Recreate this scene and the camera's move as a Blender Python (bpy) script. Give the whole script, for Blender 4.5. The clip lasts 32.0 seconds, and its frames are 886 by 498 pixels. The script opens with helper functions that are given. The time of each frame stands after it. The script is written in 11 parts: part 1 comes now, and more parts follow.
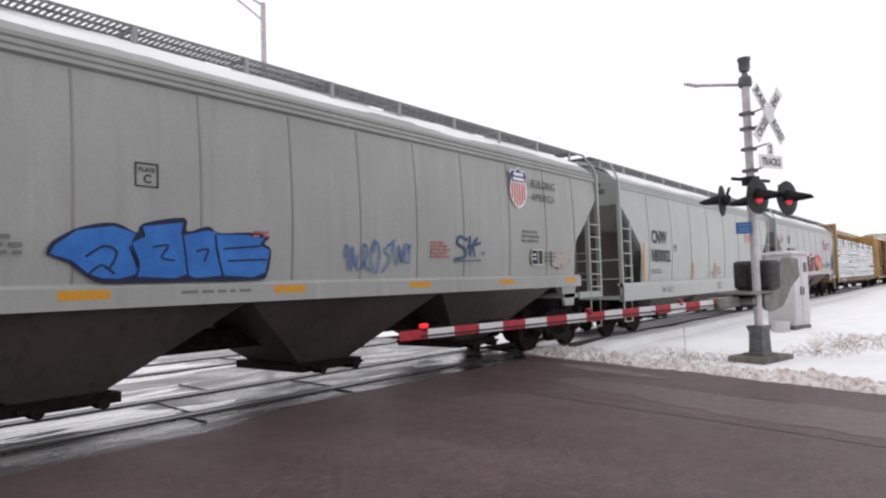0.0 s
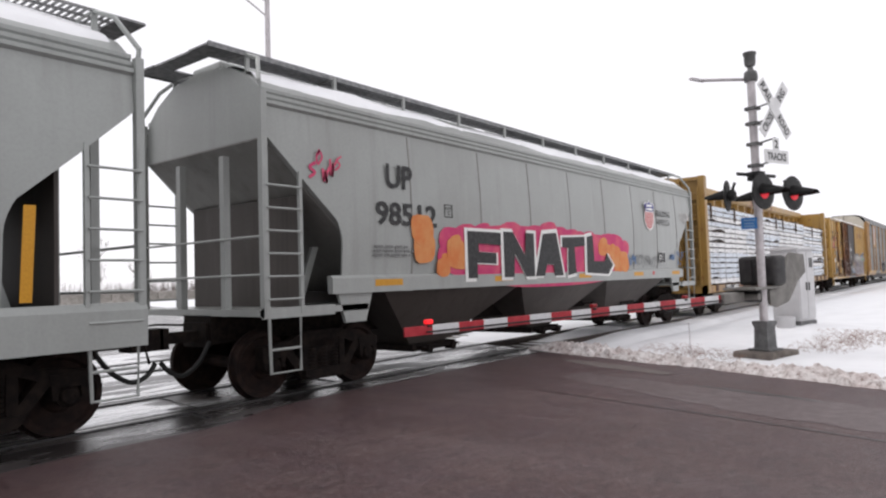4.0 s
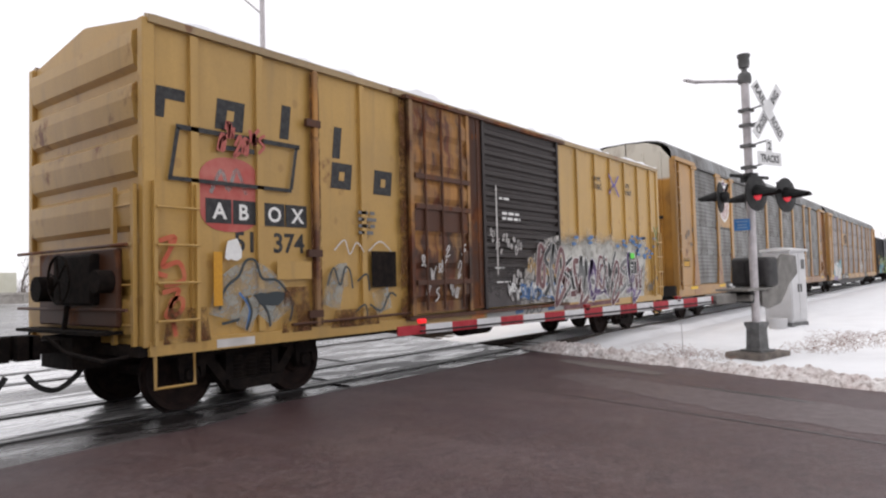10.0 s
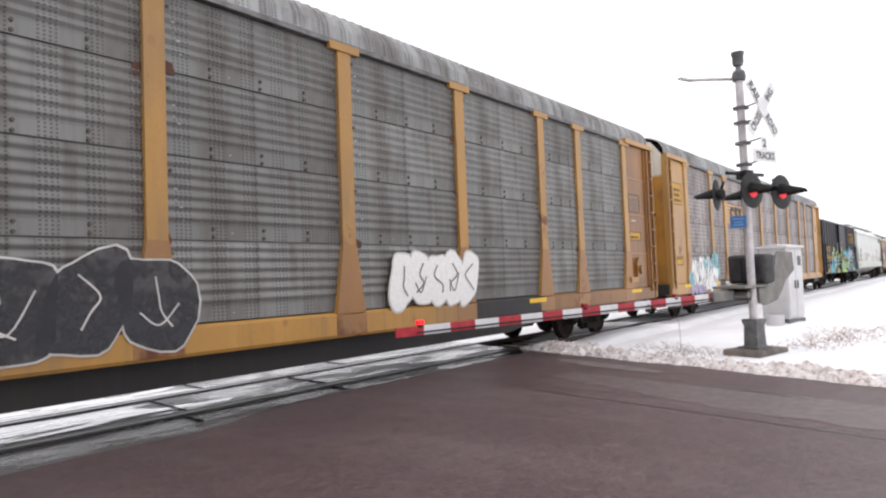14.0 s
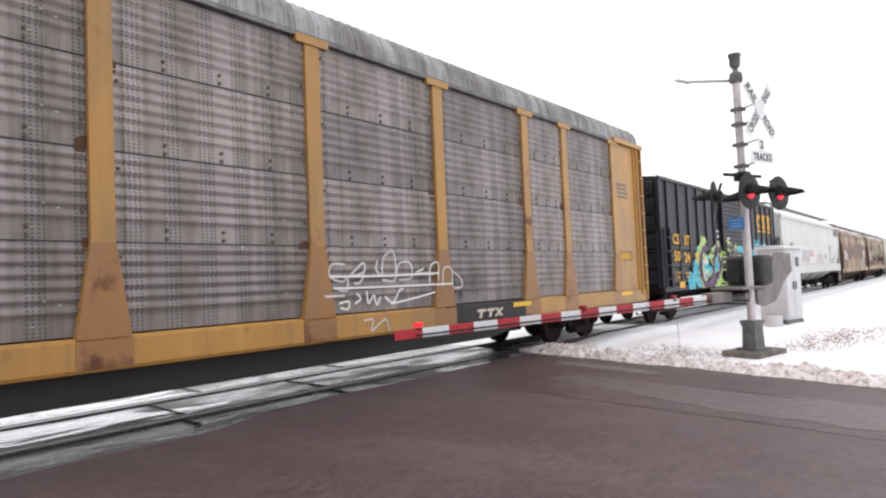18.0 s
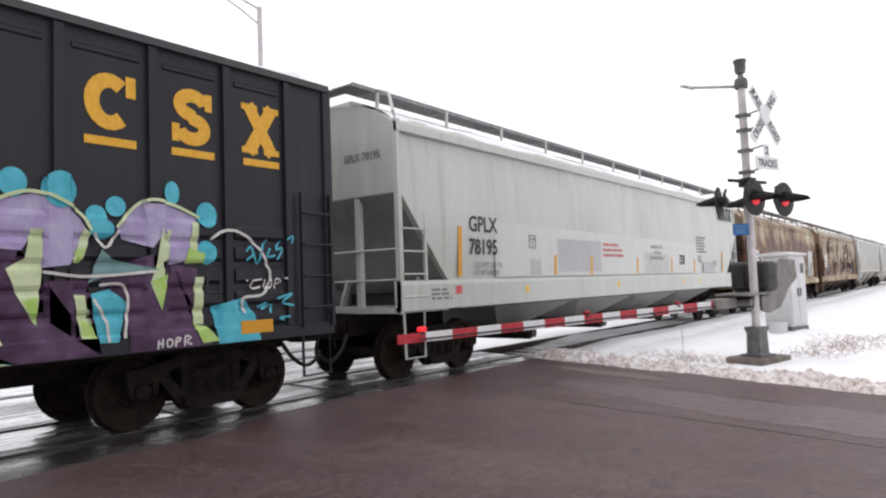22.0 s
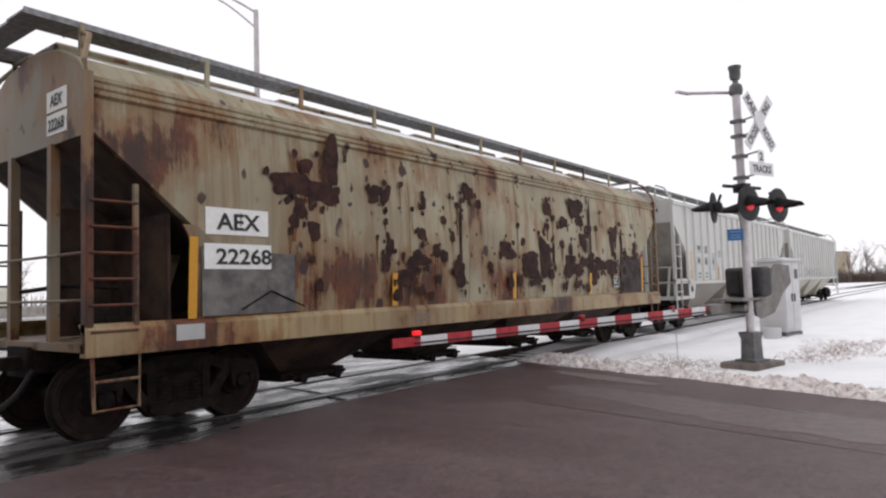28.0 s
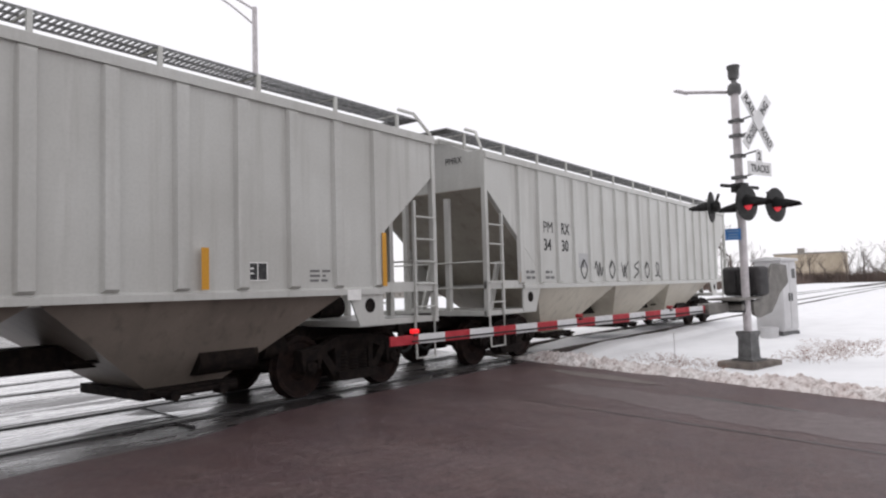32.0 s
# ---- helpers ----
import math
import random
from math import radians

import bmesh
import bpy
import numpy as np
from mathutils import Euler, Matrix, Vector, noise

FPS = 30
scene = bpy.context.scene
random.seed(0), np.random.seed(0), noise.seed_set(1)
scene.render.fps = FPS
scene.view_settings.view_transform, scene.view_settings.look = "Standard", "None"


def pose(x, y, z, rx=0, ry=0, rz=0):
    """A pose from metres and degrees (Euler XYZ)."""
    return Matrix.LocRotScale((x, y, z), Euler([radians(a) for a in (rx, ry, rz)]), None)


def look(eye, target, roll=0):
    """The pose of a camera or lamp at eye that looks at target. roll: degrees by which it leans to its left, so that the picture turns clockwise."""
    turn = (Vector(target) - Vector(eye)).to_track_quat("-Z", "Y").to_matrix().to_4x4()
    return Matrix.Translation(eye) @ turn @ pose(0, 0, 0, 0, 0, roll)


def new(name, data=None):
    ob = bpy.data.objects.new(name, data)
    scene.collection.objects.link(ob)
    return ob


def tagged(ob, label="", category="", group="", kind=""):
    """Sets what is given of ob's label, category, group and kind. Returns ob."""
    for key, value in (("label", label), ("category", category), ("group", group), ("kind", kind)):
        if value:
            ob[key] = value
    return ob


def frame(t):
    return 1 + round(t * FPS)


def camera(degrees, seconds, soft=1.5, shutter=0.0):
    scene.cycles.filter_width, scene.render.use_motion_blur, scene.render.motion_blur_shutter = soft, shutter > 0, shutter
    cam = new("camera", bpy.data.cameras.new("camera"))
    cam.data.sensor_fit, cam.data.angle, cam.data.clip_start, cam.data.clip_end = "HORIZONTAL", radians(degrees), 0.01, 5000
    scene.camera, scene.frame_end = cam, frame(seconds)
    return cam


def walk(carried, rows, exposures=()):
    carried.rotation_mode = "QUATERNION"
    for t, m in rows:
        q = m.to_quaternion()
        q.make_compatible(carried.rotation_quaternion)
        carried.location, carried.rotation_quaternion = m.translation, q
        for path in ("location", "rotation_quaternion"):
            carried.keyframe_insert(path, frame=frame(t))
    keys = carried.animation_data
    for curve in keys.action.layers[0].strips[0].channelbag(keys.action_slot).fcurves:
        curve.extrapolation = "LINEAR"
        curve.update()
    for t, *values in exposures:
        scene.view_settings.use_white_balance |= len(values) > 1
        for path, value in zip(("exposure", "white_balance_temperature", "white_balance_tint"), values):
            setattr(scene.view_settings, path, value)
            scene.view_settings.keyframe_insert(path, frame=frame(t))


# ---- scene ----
import functools

# world x runs along the track, y across it away from the camera, z = 0 is the top of the rail
cam = camera(66.5, 32.0, soft=2.2)
PATH = [
    (0.0, 92.87, 1.72, -51.93), (0.5, 92.84, 1.69, -51.90), (1.0, 92.68, 1.81, -51.88), (1.5, 92.56, 1.88, -51.83),
    (2.0, 92.49, 1.88, -51.78), (2.5, 92.41, 1.80, -51.82), (3.0, 92.40, 1.73, -51.63), (3.5, 92.48, 1.73, -51.59),
    (5.5, 92.59, 1.90, -51.33), (6.0, 92.53, 1.77, -51.29), (6.5, 92.55, 1.70, -51.26), (7.0, 92.52, 1.73, -51.33),
    (7.5, 92.55, 1.65, -51.36), (8.0, 92.53, 1.48, -51.43), (8.5, 92.52, 1.45, -51.45), (9.0, 92.56, 1.47, -51.53),
    (9.5, 92.50, 1.48, -51.92), (10.0, 92.46, 1.44, -52.08), (10.5, 92.41, 1.36, -52.17), (11.0, 92.51, 1.50, -52.27),
    (11.5, 92.57, 1.71, -52.31), (12.0, 92.59, 1.87, -52.35), (12.5, 92.56, 1.86, -52.46), (13.0, 92.50, 1.88, -52.42),
    (13.5, 92.55, 2.05, -52.30), (15.5, 92.50, 2.38, -52.41), (16.0, 92.61, 2.41, -52.41), (16.5, 92.60, 2.46, -52.47),
    (17.0, 92.57, 2.46, -52.54), (17.5, 92.64, 2.44, -52.48), (18.0, 92.74, 2.40, -52.43), (18.5, 92.78, 2.35, -52.39),
    (19.0, 92.90, 2.41, -52.44), (19.5, 92.93, 2.44, -52.47), (20.0, 92.93, 2.34, -52.29), (20.5, 92.96, 2.17, -52.21),
    (21.0, 92.97, 1.98, -52.22), (21.5, 93.05, 1.91, -52.19), (22.0, 93.12, 2.04, -52.12), (22.5, 93.16, 2.09, -52.15),
    (23.0, 93.22, 2.05, -52.18), (23.5, 93.18, 2.02, -52.23), (24.0, 93.18, 1.97, -52.25), (24.5, 93.24, 1.92, -52.30),
    (26.5, 93.54, 1.97, -52.47), (27.0, 93.56, 1.98, -52.46), (27.5, 93.47, 1.91, -52.53), (28.0, 93.44, 1.78, -52.53),
    (28.5, 93.46, 1.68, -52.57), (29.0, 93.38, 1.65, -52.59), (29.5, 93.34, 1.66, -52.68), (30.0, 93.38, 1.62, -52.77),
    (30.5, 93.36, 1.58, -52.73), (31.0, 93.30, 1.62, -52.76), (31.5, 93.30, 1.60, -52.78), (32.0, 93.29, 1.57, -52.71),
]
EYE = (0.0, 0.0, 1.566)
walk(cam, [(t, pose(*EYE, rx, ry, rz)) for t, rx, ry, rz in PATH],
     [(0, 0.12), (3, 0.12), (6, 0.05), (8.5, -0.05), (9.5, 0.02), (10.3, 0.3), (11, 0.45), (13, 0.62), (16, 0.62), (20, 0.62), (21.5, 0.5), (22.5, 0.25), (23.5, 0.05), (24.5, 0.0), (27, 0.05), (32, 0.06)])

# seconds and metres that the train has travelled towards -x
TRAVEL = [(0.0, -0.14), (0.5, 3.44), (1.0, 7.23), (1.5, 10.86), (2.0, 14.80), (2.5, 18.32), (3.0, 22.02), (3.5, 25.54), (5.5, 40.20), (6.0, 43.89), (6.5, 47.31), (7.0, 51.16), (7.5, 54.92), (8.0, 58.56), (8.5, 62.06), (9.0, 65.75), (9.5, 69.21), (10.0, 73.01), (12.0, 87.61), (12.5, 91.20), (13.0, 94.95), (13.5, 98.54), (15.5, 113.09), (16.0, 116.88), (16.5, 120.38), (17.0, 124.18), (17.5, 127.75), (18.0, 131.39), (18.5, 134.94), (19.0, 138.72), (19.5, 142.29), (20.0, 146.05), (20.5, 149.59), (21.0, 153.44), (21.5, 156.78), (22.0, 160.68), (22.5, 164.25), (23.0, 168.03), (23.5, 171.57), (24.0, 175.22), (24.5, 178.71), (26.5, 193.25), (27.0, 197.13), (27.5, 200.73), (28.0, 204.53), (28.5, 208.07), (29.0, 211.82), (29.5, 215.34), (30.0, 219.09), (30.5, 222.60), (31.0, 226.46), (31.5, 230.0), (32.0, 233.59)]

TRACK_Y = 8.67
TRACK2_Y = 13.24

# overcast winter daylight
world = bpy.data.worlds.new("overcast_sky")
scene.world = world
world.use_nodes = True
wt = world.node_tree
wt.nodes.clear()
sky = wt.nodes.new("ShaderNodeTexSky")
sky.sky_type = "NISHITA"
sky.sun_disc = False
sky.sun_elevation = radians(38)
sky.sun_rotation = radians(200)
cloud = wt.nodes.new("ShaderNodeMix")
cloud.data_type = "RGBA"
cloud.inputs[0].default_value = 0.93
cloud.inputs[7].default_value = (10.45, 10.2, 10.6, 1)
bg = wt.nodes.new("ShaderNodeBackground")
bg.inputs[1].default_value = 0.1
wo = wt.nodes.new("ShaderNodeOutputWorld")
wt.links.new(sky.outputs[0], cloud.inputs[6])
wt.links.new(cloud.outputs[2], bg.inputs[0])
wt.links.new(bg.outputs[0], wo.inputs[0])
sun = new("sun", bpy.data.lights.new("sun", "SUN"))
sun.data.energy, sun.data.angle, sun.data.color = 0.5, radians(40), (1.0, 0.98, 0.95)
sun.matrix_world = look((-15, 30, 50), (0, 0, 0))


# ---- materials ----
def mat(name, color, rough=0.7, metal=0.0, spec=0.3):
    m = bpy.data.materials.new(name)
    m.use_nodes = True
    b = m.node_tree.nodes["Principled BSDF"]
    b.inputs["Base Color"].default_value = (*color, 1)
    b.inputs["Roughness"].default_value = rough
    b.inputs["Metallic"].default_value = metal
    b.inputs["Specular IOR Level"].default_value = spec
    return m


class Nodes:
    """Small shorthand for building a node tree."""

    def __init__(self, m):
        self.t = m.node_tree
        self.b = self.t.nodes["Principled BSDF"]
        self.co = self.t.nodes.new("ShaderNodeTexCoord").outputs["Object"]

    def link(self, a, b):
        self.t.links.new(a, b)

    def scaled(self, sx, sy, sz, shift=0.0):
        n = self.t.nodes.new("ShaderNodeMapping")
        n.inputs["Scale"].default_value = (sx, sy, sz)
        n.inputs["Location"].default_value = (shift, shift * 0.7, shift * 0.3)
        self.link(self.co, n.inputs["Vector"])
        return n.outputs[0]

    def noise(self, vec, scale, detail=4.0, rough=0.55):
        n = self.t.nodes.new("ShaderNodeTexNoise")
        n.inputs["Scale"].default_value = scale
        n.inputs["Detail"].default_value = detail
        n.inputs["Roughness"].default_value = rough
        self.link(vec, n.inputs["Vector"])
        return n.outputs["Fac"]

    def voronoi(self, vec, scale):
        n = self.t.nodes.new("ShaderNodeTexVoronoi")
        n.inputs["Scale"].default_value = scale
        self.link(vec, n.inputs["Vector"])
        return n.outputs["Distance"]

    def ramp(self, fac, lo, hi, a=0.0, b=1.0):
        n = self.t.nodes.new("ShaderNodeMapRange")
        n.interpolation_type = "SMOOTHSTEP"
        for i, v in enumerate((lo, hi, a, b)):
            n.inputs[i + 1].default_value = v
        self.link(fac, n.inputs[0])
        return n.outputs[0]

    def math(self, op, a, b):
        n = self.t.nodes.new("ShaderNodeMath")
        n.operation = op
        for i, v in enumerate((a, b)):
            if isinstance(v, (int, float)):
                n.inputs[i].default_value = v
            else:
                self.link(v, n.inputs[i])
        return n.outputs[0]

    def mix(self, fac, a, b):
        n = self.t.nodes.new("ShaderNodeMix")
        n.data_type = "RGBA"
        if isinstance(fac, (int, float)):
            n.inputs[0].default_value = fac
        else:
            self.link(fac, n.inputs[0])
        for i, v in ((6, a), (7, b)):
            if isinstance(v, tuple):
                n.inputs[i].default_value = (*v, 1)
            else:
                self.link(v, n.inputs[i])
        return n.outputs[2]

    def color(self, c):
        self.link(c, self.b.inputs["Base Color"])

    def rough(self, r):
        self.link(r, self.b.inputs["Roughness"])

    def bump(self, height, strength, dist=0.02):
        n = self.t.nodes.new("ShaderNodeBump")
        n.inputs["Strength"].default_value = strength
        n.inputs["Distance"].default_value = dist
        self.link(height, n.inputs["Height"])
        self.link(n.outputs[0], self.b.inputs["Normal"])


def gloss(m, weight, rough):
    """A clear coat that shines at grazing angles."""
    b = m.node_tree.nodes["Principled BSDF"]
    b.inputs["Coat Weight"].default_value = weight
    b.inputs["Coat Roughness"].default_value = rough


def paint(name, color, dirt=(0.10, 0.085, 0.07), amount=0.5, rust=0.0, seed=0.0, rough=0.55, streak=0.6, rust_col=(0.10, 0.032, 0.014)):
    """Weathered car paint: broad grime, vertical streaks, fine grain and patches of rust."""
    m = mat(name, color, rough)
    if sum(color) > 0.3:
        gloss(m, 0.4, 0.3)
    n = Nodes(m)
    broad = n.noise(n.scaled(1, 1, 1, seed), 0.55, 5)
    runs = n.noise(n.scaled(5.5, 5.5, 0.28, seed + 3), 1.0, 5, 0.6)
    grain = n.noise(n.scaled(1, 1, 1, seed), 28, 3)
    c = n.mix(n.ramp(broad, 0.3, 0.75, 0, amount * 0.55), color, dirt)
    c = n.mix(n.ramp(runs, 0.5, 0.78, 0, amount * streak), c, dirt)
    pale = tuple(min(1.0, v * 1.25 + 0.02) for v in color)
    c = n.mix(n.ramp(n.noise(n.scaled(3, 3, 0.5, seed + 9), 1.3, 4), 0.52, 0.8, 0, 0.35), c, pale)
    c = n.mix(n.ramp(grain, 0.35, 0.8, 0, 0.16), c, tuple(v * 0.5 for v in color))
    if rust > 0:
        patch = n.noise(n.scaled(1, 1, 0.8, seed + 5), 0.8, 8, 0.68)
        spots = n.voronoi(n.scaled(1, 1, 0.75, seed + 2), 2.6)
        r1 = n.ramp(patch, 0.66 - 0.2 * rust, 0.74 - 0.16 * rust)
        r2 = n.ramp(spots, 0.15 + 0.03 * rust, 0.10, 0, min(1.0, rust * 1.2))
        rr = n.math("MAXIMUM", r1, r2)
        rc = n.mix(n.ramp(n.noise(n.scaled(1, 1, 0.6, seed), 3.2, 6), 0.35, 0.68), rust_col, (0.22, 0.085, 0.03))
        c = n.mix(rr, c, rc)
        n.rough(n.ramp(rr, 0, 1, rough, 0.9))
    n.color(c)
    n.bump(grain, 0.12, 0.01)
    return m


def rough_mat(name, a, b, scale=6.0, rough=0.85, bump=0.3, metal=0.0, seed=0.0, spec=0.3):
    m = mat(name, a, rough, metal, spec)
    n = Nodes(m)
    v = n.scaled(1, 1, 1, seed)
    f = n.noise(v, scale, 6, 0.62)
    n.color(n.mix(n.ramp(f, 0.33, 0.7), a, b))
    n.bump(n.noise(v, scale * 5, 4), bump, 0.02)
    return m


GREY_UP = paint("grey_hopper_paint", (0.315, 0.327, 0.312), amount=0.32, seed=1, rough=0.42)
GREY_UP2 = paint("light_grey_hopper_paint", (0.345, 0.365, 0.353), amount=0.3, seed=7, rough=0.42)
GREY_UP3 = paint("mid_grey_hopper_paint", (0.322, 0.337, 0.324), amount=0.34, seed=13, rough=0.42)
WHITE_GP = paint("pale_grey_hopper_paint", (0.465, 0.482, 0.452), dirt=(0.18, 0.18, 0.145), amount=0.45, seed=19, streak=0.7)


def rusted(name, base, seed, blotch, spot, band, rise=0.12, drips=0.42, wide=0.9):
    """Old beige paint eaten by rust: large blotches, round dark spots and brown runs below them."""
    m = mat(name, base, 0.7)
    gloss(m, 0.25, 0.35)
    n = Nodes(m)
    grain = n.noise(n.scaled(1, 1, 1, seed), 24, 3)
    big = n.noise(n.scaled(wide, 1, 0.6 if wide > 0.7 else 1.0, seed), 0.95, 7, 0.60)
    if band:
        sep = n.t.nodes.new("ShaderNodeSeparateXYZ")
        n.link(n.co, sep.inputs[0])
        for zc in band:
            lift = n.math("MULTIPLY", n.ramp(n.math("ABSOLUTE", n.math("SUBTRACT", sep.outputs[2], zc), 0), 0.95, 0.20), rise)
            big = n.math("ADD", big, lift)
    drip = n.noise(n.scaled(5, 1, 0.35, seed + 13), 1.0, 6, 0.7)
    big = n.math("ADD", big, n.math("MULTIPLY", n.math("SUBTRACT", drip, 0.5), drips))
    warp = n.t.nodes.new("ShaderNodeVectorMath")
    warp.operation = "ADD"
    wn = n.t.nodes.new("ShaderNodeTexNoise")
    wn.inputs["Scale"].default_value = 2.6
    n.link(n.scaled(1, 1, 1, seed), wn.inputs["Vector"])
    mul = n.t.nodes.new("ShaderNodeVectorMath")
    mul.operation = "SCALE"
    mul.inputs["Scale"].default_value = 0.30
    n.link(wn.outputs["Color"], mul.inputs[0])
    n.link(n.scaled(1, 0.02, 0.85, seed + 2), warp.inputs[0])
    n.link(mul.outputs[0], warp.inputs[1])
    dots = n.voronoi(warp.outputs[0], 1.5)
    fine = n.voronoi(warp.outputs[0], 3.9)
    sel = n.noise(n.scaled(1, 1, 1, seed + 11), 0.8, 3)
    runs = n.noise(n.scaled(6, 1, 0.30, seed + 5), 1.0, 6, 0.65)
    r_big = n.ramp(big, 0.57 - blotch, 0.64 - blotch)
    r_dot = n.math("MULTIPLY", n.ramp(dots, 0.17, 0.13), n.ramp(sel, 0.36, 0.48, 0, spot))
    r_fine = n.math("MULTIPLY", n.ramp(fine, 0.19, 0.13), n.ramp(sel, 0.38, 0.50, 0, spot))
    dark = n.math("MAXIMUM", r_dot, r_fine)
    c = n.mix(n.ramp(runs, 0.48, 0.72, 0, 0.72), base, (0.20, 0.10, 0.04))
    c = n.mix(n.ramp(n.noise(n.scaled(1, 1, 0.8, seed + 31), 1.4, 6, 0.6), 0.54, 0.70, 0, 0.45), c, (0.20, 0.115, 0.05))
    c = n.mix(n.ramp(big, 0.44 - blotch, 0.58 - blotch, 0, 0.8), c, (0.20, 0.088, 0.026))
    c = n.mix(n.ramp(n.noise(n.scaled(1, 1, 1, seed), 0.7, 5), 0.35, 0.7, 0, 0.6), c, (0.20, 0.16, 0.10))
    tone = n.mix(n.ramp(n.noise(n.scaled(1, 1, 0.5, seed), 2.4, 7, 0.7), 0.36, 0.66), (0.022, 0.009, 0.007), (0.135, 0.034, 0.012))
    c = n.mix(n.math("MULTIPLY", r_big, 0.92), c, tone)
    c = n.mix(dark, c, (0.040, 0.017, 0.013))
    n.color(c)
    n.bump(grain, 0.15, 0.01)
    return m


BEIGE_RUST = rusted("rusted_beige_paint", (0.40, 0.36, 0.25), 23, 0.035, 0.25, (2.6,), 0.155, 0.17, 0.75)
BEIGE_SPOTS = rusted("rust_spotted_beige_paint", (0.340, 0.308, 0.212), 41, -0.055, 1.0, (3.45, 1.55), 0.07)
AEX_END = rusted("rust_eaten_beige_frame", (0.19, 0.165, 0.12), 47, 0.05, 0.6, ())
AEX_FACE = rusted("grimy_beige_end_paint", (0.21, 0.19, 0.15), 71, 0.0, 0.6, ())
SILL_RUST = rusted("rust_streaked_sill_paint", (0.36, 0.275, 0.15), 77, 0.02, 0.3, (), 0.1, 0.35)
RUST_PATCH = rough_mat("dark_rust_patch", (0.018, 0.009, 0.010), (0.060, 0.025, 0.018), 6.0, 0.9)
SOOT_PATCH = rough_mat("mottled_dark_grey_paint", (0.014, 0.009, 0.009), (0.060, 0.045, 0.042), 3.0, 0.8)
RUST_BAY = rough_mat("rust_brown_bay", (0.022, 0.014, 0.012), (0.070, 0.042, 0.028), 2.2, 0.85)
WHITE_PM = paint("white_ribbed_hopper_paint", (0.495, 0.497, 0.475), dirt=(0.22, 0.20, 0.17), amount=0.5, seed=31, streak=0.7)
YELLOW_CB = paint("centerbeam_yellow_paint", (0.36, 0.205, 0.042), amount=0.6, rust=0.4, seed=43)
YELLOW_BOX = paint("boxcar_yellow_paint", (0.48, 0.29, 0.075), amount=0.42, rust=0.2, seed=47)
YELLOW_RACK = paint("rack_yellow_paint", (0.41, 0.212, 0.045), amount=0.75, rust=0.25, seed=53)
GRIMY_RACK = paint("grimy_orange_rack_paint", (0.25, 0.105, 0.018), dirt=(0.05, 0.028, 0.018), amount=0.85, rust=0.3, seed=55)
RUST_DOOR = paint("rusted_brown_door", (0.085, 0.034, 0.018), dirt=(0.03, 0.018, 0.014), amount=0.6, rust=0.8, seed=59)
DOOR_YELLOW = rusted("rust_eaten_yellow_door", (0.42, 0.20, 0.05), 63, 0.0, 0.4, (1.5,), 0.10)
BLACK_DOOR = paint("charcoal_door_paint", (0.030, 0.023, 0.022), amount=0.2, seed=61)
NAVY_BOX = paint("dark_navy_boxcar_paint", (0.012, 0.013, 0.019), dirt=(0.035, 0.032, 0.03), amount=0.35, seed=67, rough=0.5)
BLACK_SILL = paint("black_sill_paint", (0.02, 0.02, 0.022), dirt=(0.06, 0.05, 0.04), amount=0.5, seed=71)
# Shade under the slope is put into this base grey, with grime over it.
SLOPE_GREY = paint("shaded_grimy_slope_paint", (0.25, 0.248, 0.235), dirt=(0.10, 0.09, 0.08), amount=0.8, seed=75)
SLOPE_WHITE = paint("tan_white_slope_paint", (0.36, 0.335, 0.29), dirt=(0.16, 0.13, 0.10), amount=0.8, seed=79)
# Bay grime, with the shade under the car put into the base colour.
SHADED_DIRTY_BAY = paint("shaded_grimy_bay_paint", (0.092, 0.080, 0.073), dirt=(0.028, 0.021, 0.019), amount=0.95, seed=73)
STEEL_DARK = rough_mat("dark_truck_steel", (0.007, 0.0055, 0.0055), (0.020, 0.0145, 0.012), 9, 0.85, spec=0.12)
WHEEL = rough_mat("brown_wheel_steel", (0.009, 0.006, 0.006), (0.026, 0.015, 0.012), 5, 0.8, spec=0.15)
TREAD = mat("polished_tread_steel", (0.35, 0.34, 0.33), 0.3, 1.0)
RAIL_SIDE = rough_mat("dark_wet_rail_steel", (0.022, 0.017, 0.015), (0.055, 0.038, 0.03), 7, 0.6)
GRATE = rough_mat("galvanised_grating", (0.16, 0.165, 0.17), (0.30, 0.30, 0.30), 12, 0.6, 0.2, 0.4)
HOSE = mat("black_rubber_hose", (0.012, 0.012, 0.012), 0.6)
ORANGE_REF = rough_mat("amber_reflector_strip", (0.52, 0.24, 0.016), (0.60, 0.30, 0.022), 40, 0.4, 0.05)
WHITE_PAINT = rough_mat("white_lettering", (0.72, 0.72, 0.70), (0.80, 0.80, 0.78), 14, 0.6, 0.05)
BLACK_PAINT = rough_mat("black_lettering", (0.022, 0.022, 0.024), (0.05, 0.05, 0.05), 14, 0.6, 0.05)
GREY_TEXT = mat("faded_grey_lettering", (0.16, 0.16, 0.16), 0.7)
RED_TEXT = mat("faded_red_lettering", (0.42, 0.12, 0.10), 0.7)
YELLOW_TEXT = rough_mat("orange_yellow_lettering", (0.62, 0.32, 0.03), (0.70, 0.40, 0.05), 14, 0.6, 0.05)
BLUE_SPRAY = rough_mat("blue_spray_paint", (0.018, 0.12, 0.42), (0.03, 0.17, 0.52), 3, 0.5, 0.05)
DARK_BLUE = mat("dark_blue_spray_paint", (0.035, 0.085, 0.17), 0.6)
BLUE_LINE = mat("thin_blue_spray_paint", (0.07, 0.16, 0.34), 0.6)
NAVY_LINE = mat("navy_spray_line", (0.012, 0.016, 0.05), 0.6)
